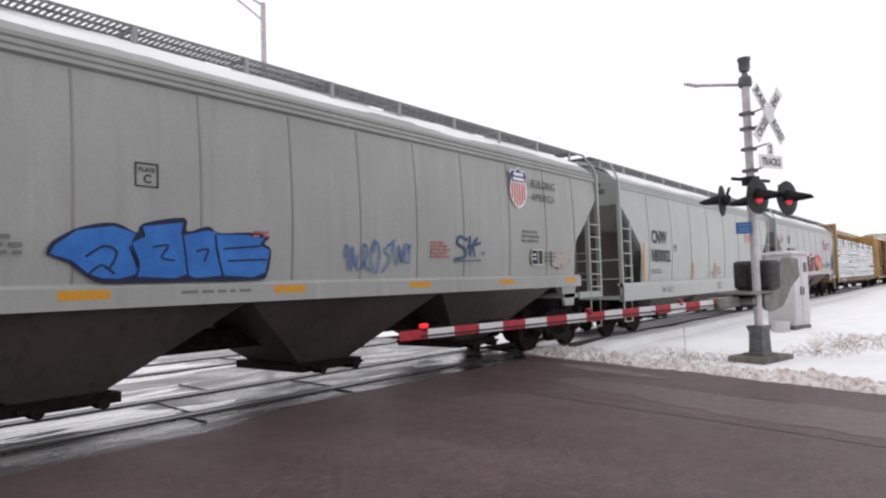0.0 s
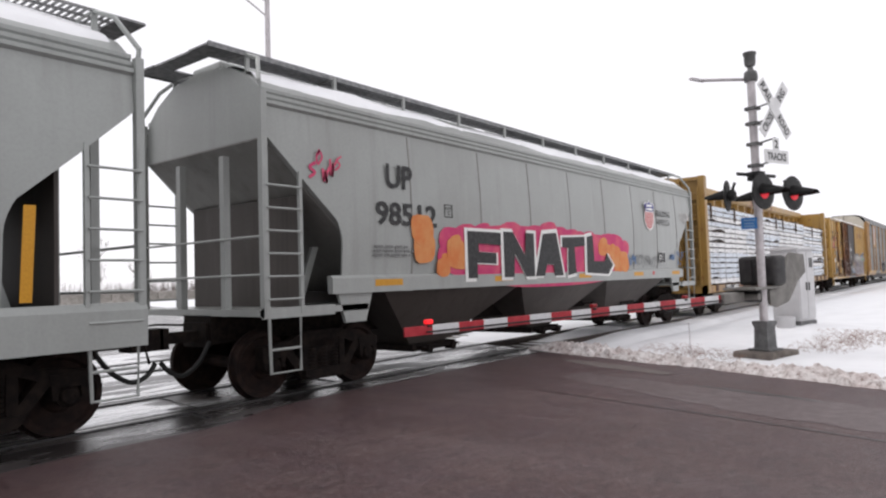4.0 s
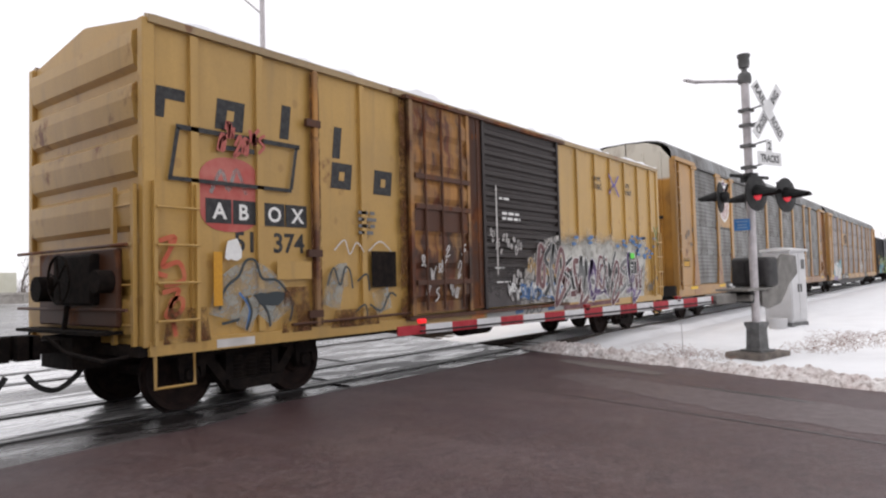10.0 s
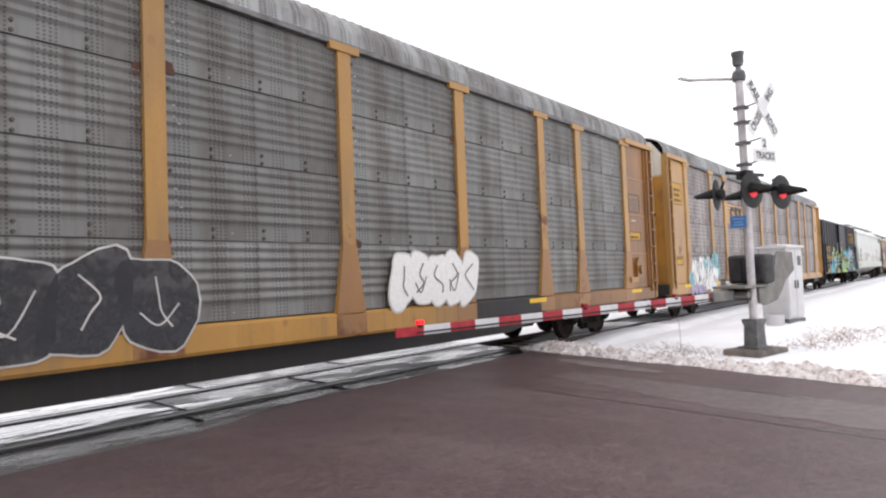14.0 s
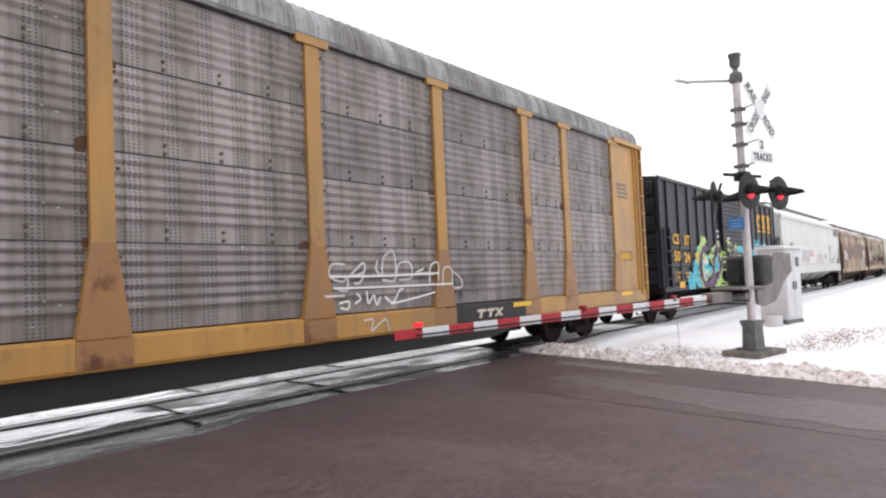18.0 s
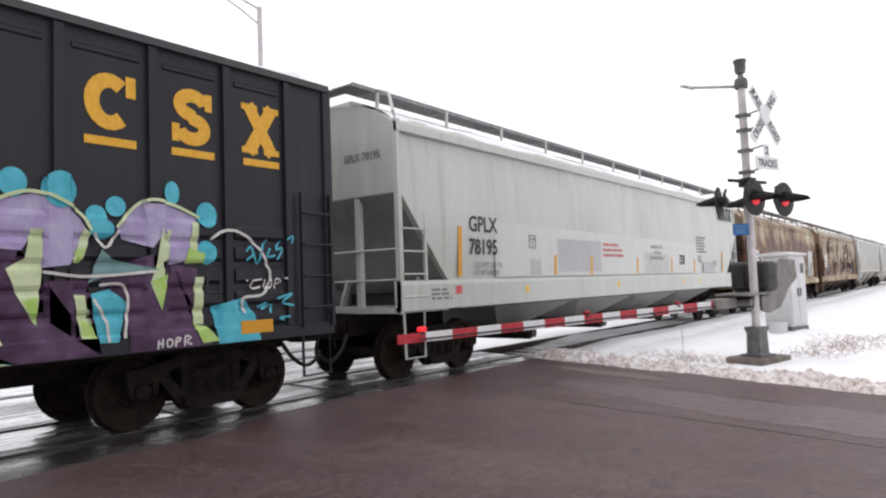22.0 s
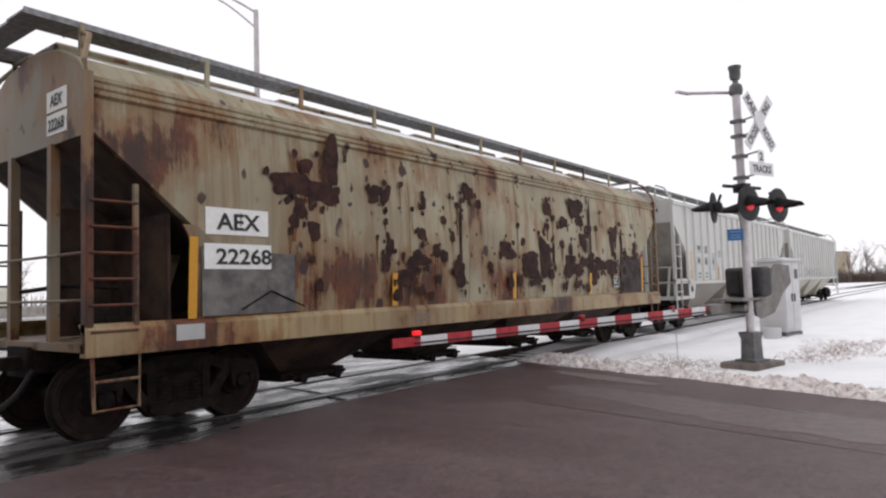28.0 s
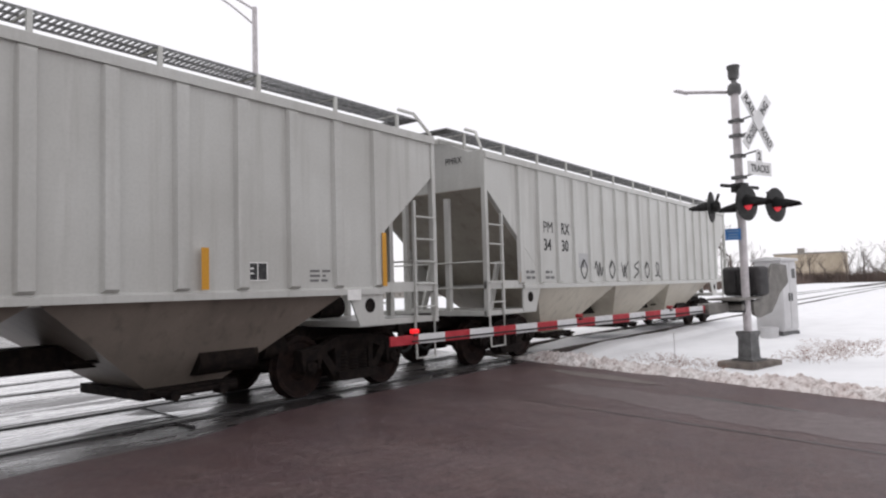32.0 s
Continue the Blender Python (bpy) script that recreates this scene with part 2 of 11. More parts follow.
PINK_SPRAY = rough_mat("pink_spray_paint", (0.50, 0.03, 0.14), (0.62, 0.10, 0.16), 2.2, 0.6, 0.05)
ORANGE_SPRAY = rough_mat("orange_spray_paint", (0.60, 0.18, 0.05), (0.62, 0.28, 0.10), 3, 0.6, 0.05)
LIME_SPRAY = rough_mat("lime_spray_paint", (0.30, 0.48, 0.10), (0.42, 0.55, 0.20), 4, 0.6, 0.05)
CYAN_SPRAY = rough_mat("cyan_spray_paint", (0.05, 0.33, 0.42), (0.10, 0.45, 0.55), 4, 0.6, 0.05)
PURPLE_SPRAY = rough_mat("dull_purple_spray_paint", (0.05, 0.03, 0.08), (0.16, 0.10, 0.22), 3, 0.6, 0.05)
LILAC_SPRAY = rough_mat("lilac_spray_paint", (0.30, 0.24, 0.42), (0.4, 0.36, 0.5), 4, 0.6, 0.05)
MAROON_SPRAY = rough_mat("maroon_spray_paint", (0.11, 0.04, 0.045), (0.22, 0.12, 0.12), 2.5, 0.6, 0.05)
GREY_SPRAY = rough_mat("pale_grey_spray_paint", (0.46, 0.44, 0.42), (0.62, 0.60, 0.58), 3, 0.6, 0.05)
GREEN_PATCH = mat("bright_green_sticker", (0.10, 0.62, 0.05), 0.5)
PATCH_GREY = rough_mat("grey_paint_patch", (0.40, 0.405, 0.40), (0.46, 0.465, 0.46), 1.5, 0.6, 0.05)
PATCH_DARK = rough_mat("darker_grey_paint_patch", (0.36, 0.365, 0.37), (0.42, 0.42, 0.42), 1.5, 0.6, 0.05)
SHIELD_BLUE = rough_mat("shield_blue", (0.035, 0.035, 0.20), (0.05, 0.05, 0.26), 6, 0.5, 0.05)
SHIELD_RED = rough_mat("shield_red", (0.48, 0.06, 0.06), (0.56, 0.12, 0.12), 6, 0.5, 0.05)
CREAM = rough_mat("cream_end_paint", (0.62, 0.58, 0.50), (0.52, 0.46, 0.36), 2, 0.6, 0.05)
FLAG_YELLOW = rough_mat("yellow_stencil_plate", (0.68, 0.42, 0.02), (0.74, 0.48, 0.04), 10, 0.5, 0.05)
WRAP = None


def snow_mat(name, a=(0.80, 0.81, 0.83), b=(0.70, 0.71, 0.73), dirty=None, scale=1.2, amount=0.5):
    m = mat(name, a, 0.85, 0, 0.2)
    n = Nodes(m)
    v = n.scaled(1, 1, 1)
    c = n.mix(n.ramp(n.noise(v, scale, 5), 0.35, 0.75), a, b)
    if dirty:
        c = n.mix(n.ramp(n.noise(v, scale * 4.5, 7, 0.7), 0.62 - 0.25 * amount, 0.72, 0, 0.9), c, dirty)
    n.color(c)
    n.bump(n.noise(v, 9, 7, 0.65), 0.5, 0.05)
    return m


SNOW = snow_mat("fresh_snow", (0.87, 0.875, 0.89), (0.80, 0.805, 0.82))
BANK_SNOW = snow_mat("ploughed_dirty_snow", (0.80, 0.77, 0.755), (0.55, 0.47, 0.45), (0.19, 0.125, 0.105), 2.6, 0.8)


def slush():
    """Wet trodden snow: glistening, streaked along the tracks, with grey melt."""
    m = mat("wet_trodden_slush", (0.6, 0.6, 0.61), 0.5, 0, 1.0)
    m.node_tree.nodes["Principled BSDF"].inputs["Coat Weight"].default_value = 1.0
    m.node_tree.nodes["Principled BSDF"].inputs["Coat Roughness"].default_value = 0.12
    m.node_tree.nodes["Principled BSDF"].inputs["Coat IOR"].default_value = 2.0
    n = Nodes(m)
    streak = n.noise(n.scaled(0.9, 7.5, 1, 2), 1.3, 8, 0.74)
    lump = n.noise(n.scaled(1, 2.6, 1, 5), 11, 7, 0.78)
    melt = n.noise(n.scaled(0.35, 1.6, 1, 8), 1.0, 5, 0.6)
    c = n.mix(n.ramp(streak, 0.46, 0.56, 0, 0.85), (0.70, 0.695, 0.705), (0.10, 0.096, 0.096))
    c = n.mix(n.ramp(lump, 0.52, 0.60, 0, 0.85), c, (0.09, 0.083, 0.082))
    c = n.mix(n.ramp(melt, 0.48, 0.62, 0, 0.8), c, (0.10, 0.092, 0.09))
    n.color(c)
    n.rough(n.ramp(melt, 0.38, 0.62, 0.6, 0.2))
    ripple = n.noise(n.scaled(9, 30, 1, 15), 1.0, 6, 0.75)
    n.bump(n.math("ADD", n.math("ADD", lump, streak), n.math("MULTIPLY", ripple, 0.8)), 0.5, 0.013)
    return m


SLUSH = slush()


def asphalt():
    m = mat("wet_asphalt", (0.06, 0.045, 0.045), 0.6, 0, 0.26)
    n = Nodes(m)
    v = n.scaled(1, 1, 1)
    broad = n.noise(v, 0.45, 6, 0.62)
    tracks = n.noise(n.scaled(1.2, 0.20, 1, 4), 1.0, 6, 0.62)
    stone = n.noise(v, 30, 5, 0.8)
    patch = n.noise(v, 3.2, 7, 0.72)
    c = n.mix(n.ramp(broad, 0.34, 0.66), (0.070, 0.038, 0.038), (0.098, 0.060, 0.058))
    c = n.mix(n.ramp(n.noise(n.scaled(1, 1, 1, 21), 1.1, 5, 0.6), 0.42, 0.66, 0, 0.5), c, (0.072, 0.045, 0.055))
    c = n.mix(n.ramp(tracks, 0.45, 0.68, 0, 0.45), c, (0.138, 0.098, 0.096))
    c = n.mix(n.ramp(patch, 0.46, 0.64, 0, 0.4), c, (0.042, 0.028, 0.029))
    c = n.mix(n.ramp(n.noise(v, 11, 6, 0.8), 0.50, 0.60, 0, 0.4), c, (0.150, 0.112, 0.110))
    c = n.mix(n.ramp(n.noise(n.scaled(1, 1, 1, 7), 15, 5, 0.8), 0.52, 0.62, 0, 0.45), c, (0.030, 0.019, 0.019))
    c = n.mix(n.ramp(stone, 0.54, 0.66, 0, 0.8), c, (0.165, 0.13, 0.13))
    c = n.mix(n.ramp(stone, 0.47, 0.36, 0, 0.8), c, (0.014, 0.009, 0.009))
    n.color(c)
    n.rough(n.math("ADD", n.ramp(broad, 0.35, 0.65, 0.36, 0.46), n.ramp(stone, 0.3, 0.7, 0.0, 0.14)))
    n.bump(stone, 0.8, 0.012)
    return m


def crossing():
    """Wet worn paving with standing water in places."""
    m = mat("wet_crossing_asphalt", (0.05, 0.045, 0.043), 0.25, 0, 0.9)
    n = Nodes(m)
    pool = n.noise(n.scaled(0.6, 1.5, 1, 3), 1.1, 6, 0.62)
    stone = n.noise(n.scaled(1, 1, 1), 40, 4, 0.7)
    c = n.mix(n.ramp(pool, 0.35, 0.7), (0.016, 0.014, 0.014), (0.075, 0.067, 0.065))
    c = n.mix(n.ramp(stone, 0.5, 0.72, 0, 0.5), c, (0.13, 0.118, 0.115))
    n.color(c)
    n.rough(n.ramp(pool, 0.40, 0.62, 0.13, 0.42))
    n.bump(n.math("MULTIPLY", n.noise(n.scaled(7, 22, 1, 6), 1.0, 6, 0.75), n.ramp(pool, 0.32, 0.55, 0.25, 1.0)), 0.7, 0.012)
    return m


ASPHALT = asphalt()
CROSSING = crossing()
CONCRETE = rough_mat("weathered_concrete", (0.26, 0.24, 0.22), (0.38, 0.36, 0.33), 1.8, 0.9)
WOOD_TIE = rough_mat("dark_tie_timber", (0.05, 0.038, 0.03), (0.10, 0.08, 0.065), 5, 0.9)


def haze_mat(name, color, z0, z1, seed):
    """Overspray that thins out upwards with a ragged edge."""
    m = mat(name, color, 0.7)
    n = Nodes(m)
    sep = n.t.nodes.new("ShaderNodeSeparateXYZ")
    n.link(n.co, sep.inputs[0])
    z = n.math("ADD", sep.outputs[2], n.math("MULTIPLY", n.noise(n.scaled(1, 1, 1, seed), 2.2, 6, 0.7), 0.9))
    a = n.ramp(z, z1 + 0.45, z0 + 0.45)
    n.link(n.math("MULTIPLY", a, n.ramp(n.noise(n.scaled(1, 1, 1, seed + 2), 5, 5), 0.25, 0.55, 0.45, 1.0)), n.b.inputs["Alpha"])
    n.color(n.mix(n.ramp(n.noise(n.scaled(1, 1, 1, seed), 3, 4), 0.4, 0.65), color, tuple(v * 0.7 for v in color)))
    return m


def haze_runs():
    """Thin streaky rust wash."""
    m = mat("thin_rust_wash", (0.20, 0.085, 0.03), 0.85)
    n = Nodes(m)
    n.link(n.ramp(n.noise(n.scaled(16, 1, 1.2, 3), 1.0, 5, 0.6), 0.40, 0.66, 0.05, 0.75), n.b.inputs["Alpha"])
    return m


HAZE = haze_mat("pale_overspray", (0.50, 0.49, 0.45), 2.0, 2.62, 5)
def wash(name, color, lo, hi, seed):
    """Thin uneven paint through which the surface shows."""
    m = mat(name, color, 0.7)
    n = Nodes(m)
    n.link(n.ramp(n.noise(n.scaled(1, 1, 1, seed), 3.5, 6, 0.65), 0.35, 0.65, lo, hi), n.b.inputs["Alpha"])
    return m


GREY_WASH = wash("thin_blue_grey_wash", (0.34, 0.37, 0.36), 0.15, 0.7, 3)
RUST_WASH = wash("brown_rust_wash", (0.13, 0.055, 0.02), 0.0, 0.8, 9)
HAZE_DOOR = haze_mat("grey_overspray", (0.10, 0.09, 0.088), 1.1, 1.9, 8)


# ---- shape helpers ----
def part(name, bm, material, parent, label="", smooth=False, category="", kind=""):
    """Link a bmesh, or a ready mesh, as one mesh object under a thing or a part."""
    if isinstance(bm, bmesh.types.BMesh):
        me = bpy.data.meshes.new(name)
        bmesh.ops.recalc_face_normals(bm, faces=bm.faces)
        bm.to_mesh(me)
        bm.free()
    else:
        me = bm
    if smooth:
        me.polygons.foreach_set("use_smooth", [True] * len(me.polygons))
        me.set_sharp_from_angle(angle=radians(38))
    if material and not me.materials:
        for mm in material if isinstance(material, (list, tuple)) else (material,):
            me.materials.append(mm)
    ob = new(name, me)
    if parent:
        ob.parent = parent
    return tagged(ob, label, category, "", kind)


def thing(name, label, category, group="", kind="", place=None):
    ob = new(name)
    ob.empty_display_size = 0.2
    if place is not None:
        ob.matrix_basis = place
    return tagged(ob, label, category, group, kind)


def box(bm, x0, x1, y0, y1, z0, z1):
    v = [bm.verts.new((x, y, z)) for x in (x0, x1) for y in (y0, y1) for z in (z0, z1)]
    for f in ((0, 1, 3, 2), (4, 6, 7, 5), (0, 4, 5, 1), (2, 3, 7, 6), (0, 2, 6, 4), (1, 5, 7, 3)):
        bm.faces.new([v[i] for i in f])
    return bm


def one_box(*a):
    return box(bmesh.new(), *a)


def soft_box(x0, x1, y0, y1, z0, z1, r=0.02, seg=2):
    bm = one_box(x0, x1, y0, y1, z0, z1)
    bmesh.ops.bevel(bm, geom=list(bm.edges), offset=r, segments=seg, affect="EDGES", profile=0.5)
    return bm


def prism(bm, pts, y0, y1):
    """A polygon of (x, z) points, drawn out from y0 to y1."""
    a = [bm.verts.new((x, y0, z)) for x, z in pts]
    b = [bm.verts.new((x, y1, z)) for x, z in pts]
    bm.faces.new(a)
    bm.faces.new(b[::-1])
    for i in range(len(pts)):
        j = (i + 1) % len(pts)
        bm.faces.new((a[i], b[i], b[j], a[j]))
    return bm


def prism_x(bm, pts, x0, x1):
    """A polygon of (y, z) points, drawn out from x0 to x1."""
    a = [bm.verts.new((x0, y, z)) for y, z in pts]
    b = [bm.verts.new((x1, y, z)) for y, z in pts]
    bm.faces.new(a)
    bm.faces.new(b[::-1])
    for i in range(len(pts)):
        j = (i + 1) % len(pts)
        bm.faces.new((a[i], b[i], b[j], a[j]))
    return bm


def loft(bm, rings, caps=True, closed=True):
    vs = [[bm.verts.new(p) for p in r] for r in rings]
    n = len(vs[0])
    for a, b in zip(vs, vs[1:]):
        for i in range(n if closed else n - 1):
            j = (i + 1) % n
            bm.faces.new((a[i], a[j], b[j], b[i]))
    if caps and closed:
        bm.faces.new(vs[0][::-1])
        bm.faces.new(vs[-1])
    return bm


def tube(bm, pts, r, n=6):
    pts = [Vector(p) for p in pts]
    rings = []
    for i, p in enumerate(pts):
        d = (pts[min(i + 1, len(pts) - 1)] - pts[max(i - 1, 0)]).normalized()
        a = d.cross(Vector((0, 0, 1)) if abs(d.z) < 0.9 else Vector((1, 0, 0))).normalized()
        b = d.cross(a)
        rings.append([p + (a * math.cos(k * math.tau / n) + b * math.sin(k * math.tau / n)) * r for k in range(n)])
    return loft(bm, rings)


def cyl(bm, p0, p1, r, n=14, r2=None):
    p0, p1 = Vector(p0), Vector(p1)
    d = (p1 - p0).normalized()
    a = d.cross(Vector((0, 0, 1)) if abs(d.z) < 0.9 else Vector((1, 0, 0))).normalized()
    b = d.cross(a)
    ring = lambda p, q: [p + (a * math.cos(k * math.tau / n) + b * math.sin(k * math.tau / n)) * q for k in range(n)]
    return loft(bm, [ring(p0, r), ring(p1, r if r2 is None else r2)])


def lathe(bm, profile, n=28, axis="y"):
    """Turn (along, radius) pairs round the y, z or x axis."""
    rings = []
    for s, r in profile:
        ring = []
        for k in range(n):
            c, q = math.cos(k * math.tau / n) * r, math.sin(k * math.tau / n) * r
            ring.append({"y": (c, s, q), "z": (c, q, s), "x": (s, c, q)}[axis])
        rings.append(ring)
    return loft(bm, rings)


def bars(bm, pts, w, y0, y1):
    """Straight members of width w between (x, z) points."""
    for (xa, za), (xb, zb) in zip(pts, pts[1:]):
        d = Vector((xb - xa, zb - za)).normalized() * (w / 2)
        px, pz = -d.y, d.x
        ex, ez = d.x * 0.6, d.y * 0.6
        prism(bm, [(xa - ex + px, za - ez + pz), (xb + ex + px, zb + ez + pz), (xb + ex - px, zb + ez - pz), (xa - ex - px, za - ez - pz)], y0, y1)
    return bm


def flat(bm, pts, y):
    """A thin sheet with an (x, z) outline, 4 mm thick, facing the near side."""
    return prism(bm, pts, y, y + 0.004)


def blob(cx, cz, rx, rz, rnd, n=22, rough=0.18, skew=0.0):
    """An uneven rounded outline."""
    ph = [rnd.uniform(0, 6.28) for _ in range(4)]
    out = []
    for k in range(n):
        a = k * math.tau / n
        q = 1 + rough * (0.5 * math.sin(2 * a + ph[0]) + 0.35 * math.sin(3 * a + ph[1]) + 0.3 * math.sin(5 * a + ph[2]))
        c, s = math.cos(a), math.sin(a)
        c = math.copysign(abs(c) ** 0.75, c)
        s = math.copysign(abs(s) ** 0.75, s)
        out.append((cx + rx * q * c + skew * rz * s, cz + rz * q * s))
    return out


def stroke(bm, pts, w, y):
    """A painted line through (x, z) points."""
    up, dn = [], []
    for i, (x, z) in enumerate(pts):
        a, b = pts[max(i - 1, 0)], pts[min(i + 1, len(pts) - 1)]
        d = Vector((b[0] - a[0], b[1] - a[1]))
        d = d.normalized() if d.length else Vector((1, 0))
        up.append((x - d.y * w / 2, z + d.x * w / 2))
        dn.append((x + d.y * w / 2, z - d.x * w / 2))
    vu = [bm.verts.new((x, y, z)) for x, z in up]
    vd = [bm.verts.new((x, y, z)) for x, z in dn]
    for i in range(len(pts) - 1):
        bm.faces.new((vu[i], vu[i + 1], vd[i + 1], vd[i]))
    return bm


def curve_pts(pts, n=5):
    """A smooth line through the points."""
    out = []
    for i in range(len(pts) - 1):
        p0, p1, p2, p3 = pts[max(i - 1, 0)], pts[i], pts[i + 1], pts[min(i + 2, len(pts) - 1)]
        for k in range(n):
            t = k / n
            out.append(tuple(0.5 * (2 * b + (c - a) * t + (2 * a - 5 * b + 4 * c - d) * t * t + (3 * b - a - 3 * c + d) * t ** 3) for a, b, c, d in zip(p0, p1, p2, p3)))
    out.append(tuple(pts[-1]))
    return out


# ---- lettering: every word is made into a mesh once ----
WORDS = ("BUILDING|AMERICA|CNW|180002|UP|98512|GPLX|78195|AEX|22268|22328|PM|RX|34|30|14|PMRX|343014|CS|XT|50|24|81|TTGX|971416|981662|TTZX|34895|"
         "A|B|O|X|51|374|next|load|any|road|LD LMT 220700|LT WT 65300|RSH 75|TRACKS|2|RAIL|ROAD|CROSS|ING|C|PLATE|34300|HAMMERING ON SIDE|OF CAR WILL|CONTAMINATE PRODUCT|CAUTION|LD LMT|LT WT").split("|")


def make_words():
    obs = {}
    for w in WORDS:
        cu = bpy.data.curves.new("word", "FONT")
        cu.body, cu.size, cu.align_x, cu.resolution_u, cu.offset = w, 1.0, "LEFT", 3, (0.0 if "M" in w else 0.024 if len(w) < 7 else 0.012)
        obs[w] = new("word", cu)
    deps = bpy.context.evaluated_depsgraph_get()
    out = {}
    for w, ob in obs.items():
        me = bpy.data.meshes.new_from_object(ob.evaluated_get(deps))
        n = len(me.vertices)
        co = np.empty(n * 3)
        me.vertices.foreach_get("co", co)
        co = co.reshape(n, 3)
        lo, hi = co.min(0), co.max(0)
        out[w] = ((co - (lo[0], 0, 0)) / (hi[0] - lo[0], 0.70, 1), [tuple(p.vertices) for p in me.polygons], (hi[0] - lo[0]) / 0.70)
        bpy.data.meshes.remove(me)
    for ob in obs.values():
        cu = ob.data
        bpy.data.objects.remove(ob)
        bpy.data.curves.remove(cu)
    return out


LETTERS = make_words()


def letter_mesh(word, x, z, height, y=-1.56, width=None, slant=0.0, flip=False):
    """Lettering on the near side: capitals of that height with their foot at (x, z)."""
    co, faces, aspect = LETTERS[word]
    w = width or aspect * height
    me = bpy.data.meshes.new("lettering")
    me.from_pydata([(x + c[0] * w + slant * c[1] * height, y, z + c[1] * height) for c in co], [], faces)
    return me


def lettering(word, x, z, height, material, parent, y=-1.56, width=None, slant=0.0, label=""):
    return part("lettering", letter_mesh(word, x, z, height, y, width, slant), material, parent, label)


def small_print(parent, x, z, w, h, lines, material, seed, y=-1.56):
    """Lines of stencilled writing too small to read, as bars."""
    rnd = random.Random(seed)
    bm = bmesh.new()
    step = h / lines
    for i in range(lines):
        zz, xx = z + h - (i + 1) * step, x
        end = x + w * rnd.uniform(0.72, 1.0)
        while xx < end - 0.03:
            ww = min(rnd.uniform(0.08, 0.24), end - xx)
            flat(bm, [(xx, zz), (xx + ww, zz), (xx + ww, zz + step * 0.5), (xx, zz + step * 0.5)], y)
            xx += ww + 0.05
    return part("stencil", bm, material, parent, kind="stuff")


# ---- parts that all railway cars share ----
def wheel_profile(y, out):
    """Wheel on the axle at y; out = -1 or 1 towards the outer side."""
    o = out
    return [(y - 0.09 * o, 0.10), (y - 0.09 * o, 0.19), (y - 0.03 * o, 0.20), (y - 0.02 * o, 0.36), (y - 0.07 * o, 0.40), (y - 0.07 * o, 0.485),
            (y - 0.035 * o, 0.485), (y - 0.03 * o, 0.455), (y + 0.07 * o, 0.45), (y + 0.07 * o, 0.39), (y + 0.03 * o, 0.36), (y + 0.035 * o, 0.20), (y + 0.09 * o, 0.17), (y + 0.09 * o, 0.10)]


def wheelset_mesh():
    bm = bmesh.new()
    for o in (-1, 1):
        lathe(bm, wheel_profile(o * 0.755, o), 30)
    cyl(bm, (0, -1.0, 0), (0, 1.0, 0), 0.085, 12)
    me = bpy.data.meshes.new("wheelset")
    bmesh.ops.recalc_face_normals(bm, faces=bm.faces)
    bm.to_mesh(me)
    bm.free()
    me.materials.append(WHEEL)
    me.polygons.foreach_set("use_smooth", [True] * len(me.polygons))
    me.set_sharp_from_angle(angle=radians(30))
    return me


def cached(maker):
    store = []

    def get():
        if not store:
            store.append(maker())
        return store[0]
    return get


def finish(bm, name, material, smooth=False):
    me = bpy.data.meshes.new(name)
    bmesh.ops.recalc_face_normals(bm, faces=bm.faces)
    bm.to_mesh(me)
    bm.free()
    me.materials.append(material)
    if smooth:
        me.polygons.foreach_set("use_smooth", [True] * len(me.polygons))
        me.set_sharp_from_angle(angle=radians(35))
    return me


AXLE_Z = 0.452
WHEELBASE = 1.80


def side_frame():
    bm = bmesh.new()
    z = AXLE_Z
    a = WHEELBASE / 2
    y0, y1 = -0.07, 0.07
    bars(bm, [(-a - 0.16, z + 0.20), (-a + 0.28, z + 0.25), (-0.34, z + 0.36), (0.34, z + 0.36), (a - 0.28, z + 0.25), (a + 0.16, z + 0.20)], 0.13, y0, y1)
    bars(bm, [(-a + 0.22, z + 0.20), (-0.36, z - 0.20), (0.36, z - 0.20), (a - 0.22, z + 0.20)], 0.13, y0, y1)
    bars(bm, [(-0.36, z - 0.18), (-0.36, z + 0.36)], 0.11, y0, y1)
    bars(bm, [(0.36, z - 0.18), (0.36, z + 0.36)], 0.11, y0, y1)
    for s in (-1, 1):
        prism(bm, [(s * a - 0.20, z + 0.24), (s * a + 0.20, z + 0.24), (s * a + 0.17, z - 0.03), (s * a + 0.12, z - 0.03), (s * a + 0.11, z + 0.10), (s * a - 0.11, z + 0.10), (s * a - 0.12, z - 0.03), (s * a - 0.17, z - 0.03)], y0 - 0.02, y1 + 0.02)
    prism(bm, [(-0.42, z - 0.12), (0.42, z - 0.12), (0.42, z - 0.20), (0.30, z - 0.26), (-0.30, z - 0.26), (-0.42, z - 0.20)], y0 - 0.09, y1 + 0.05)
    return finish(bm, "side_frame", STEEL_DARK)


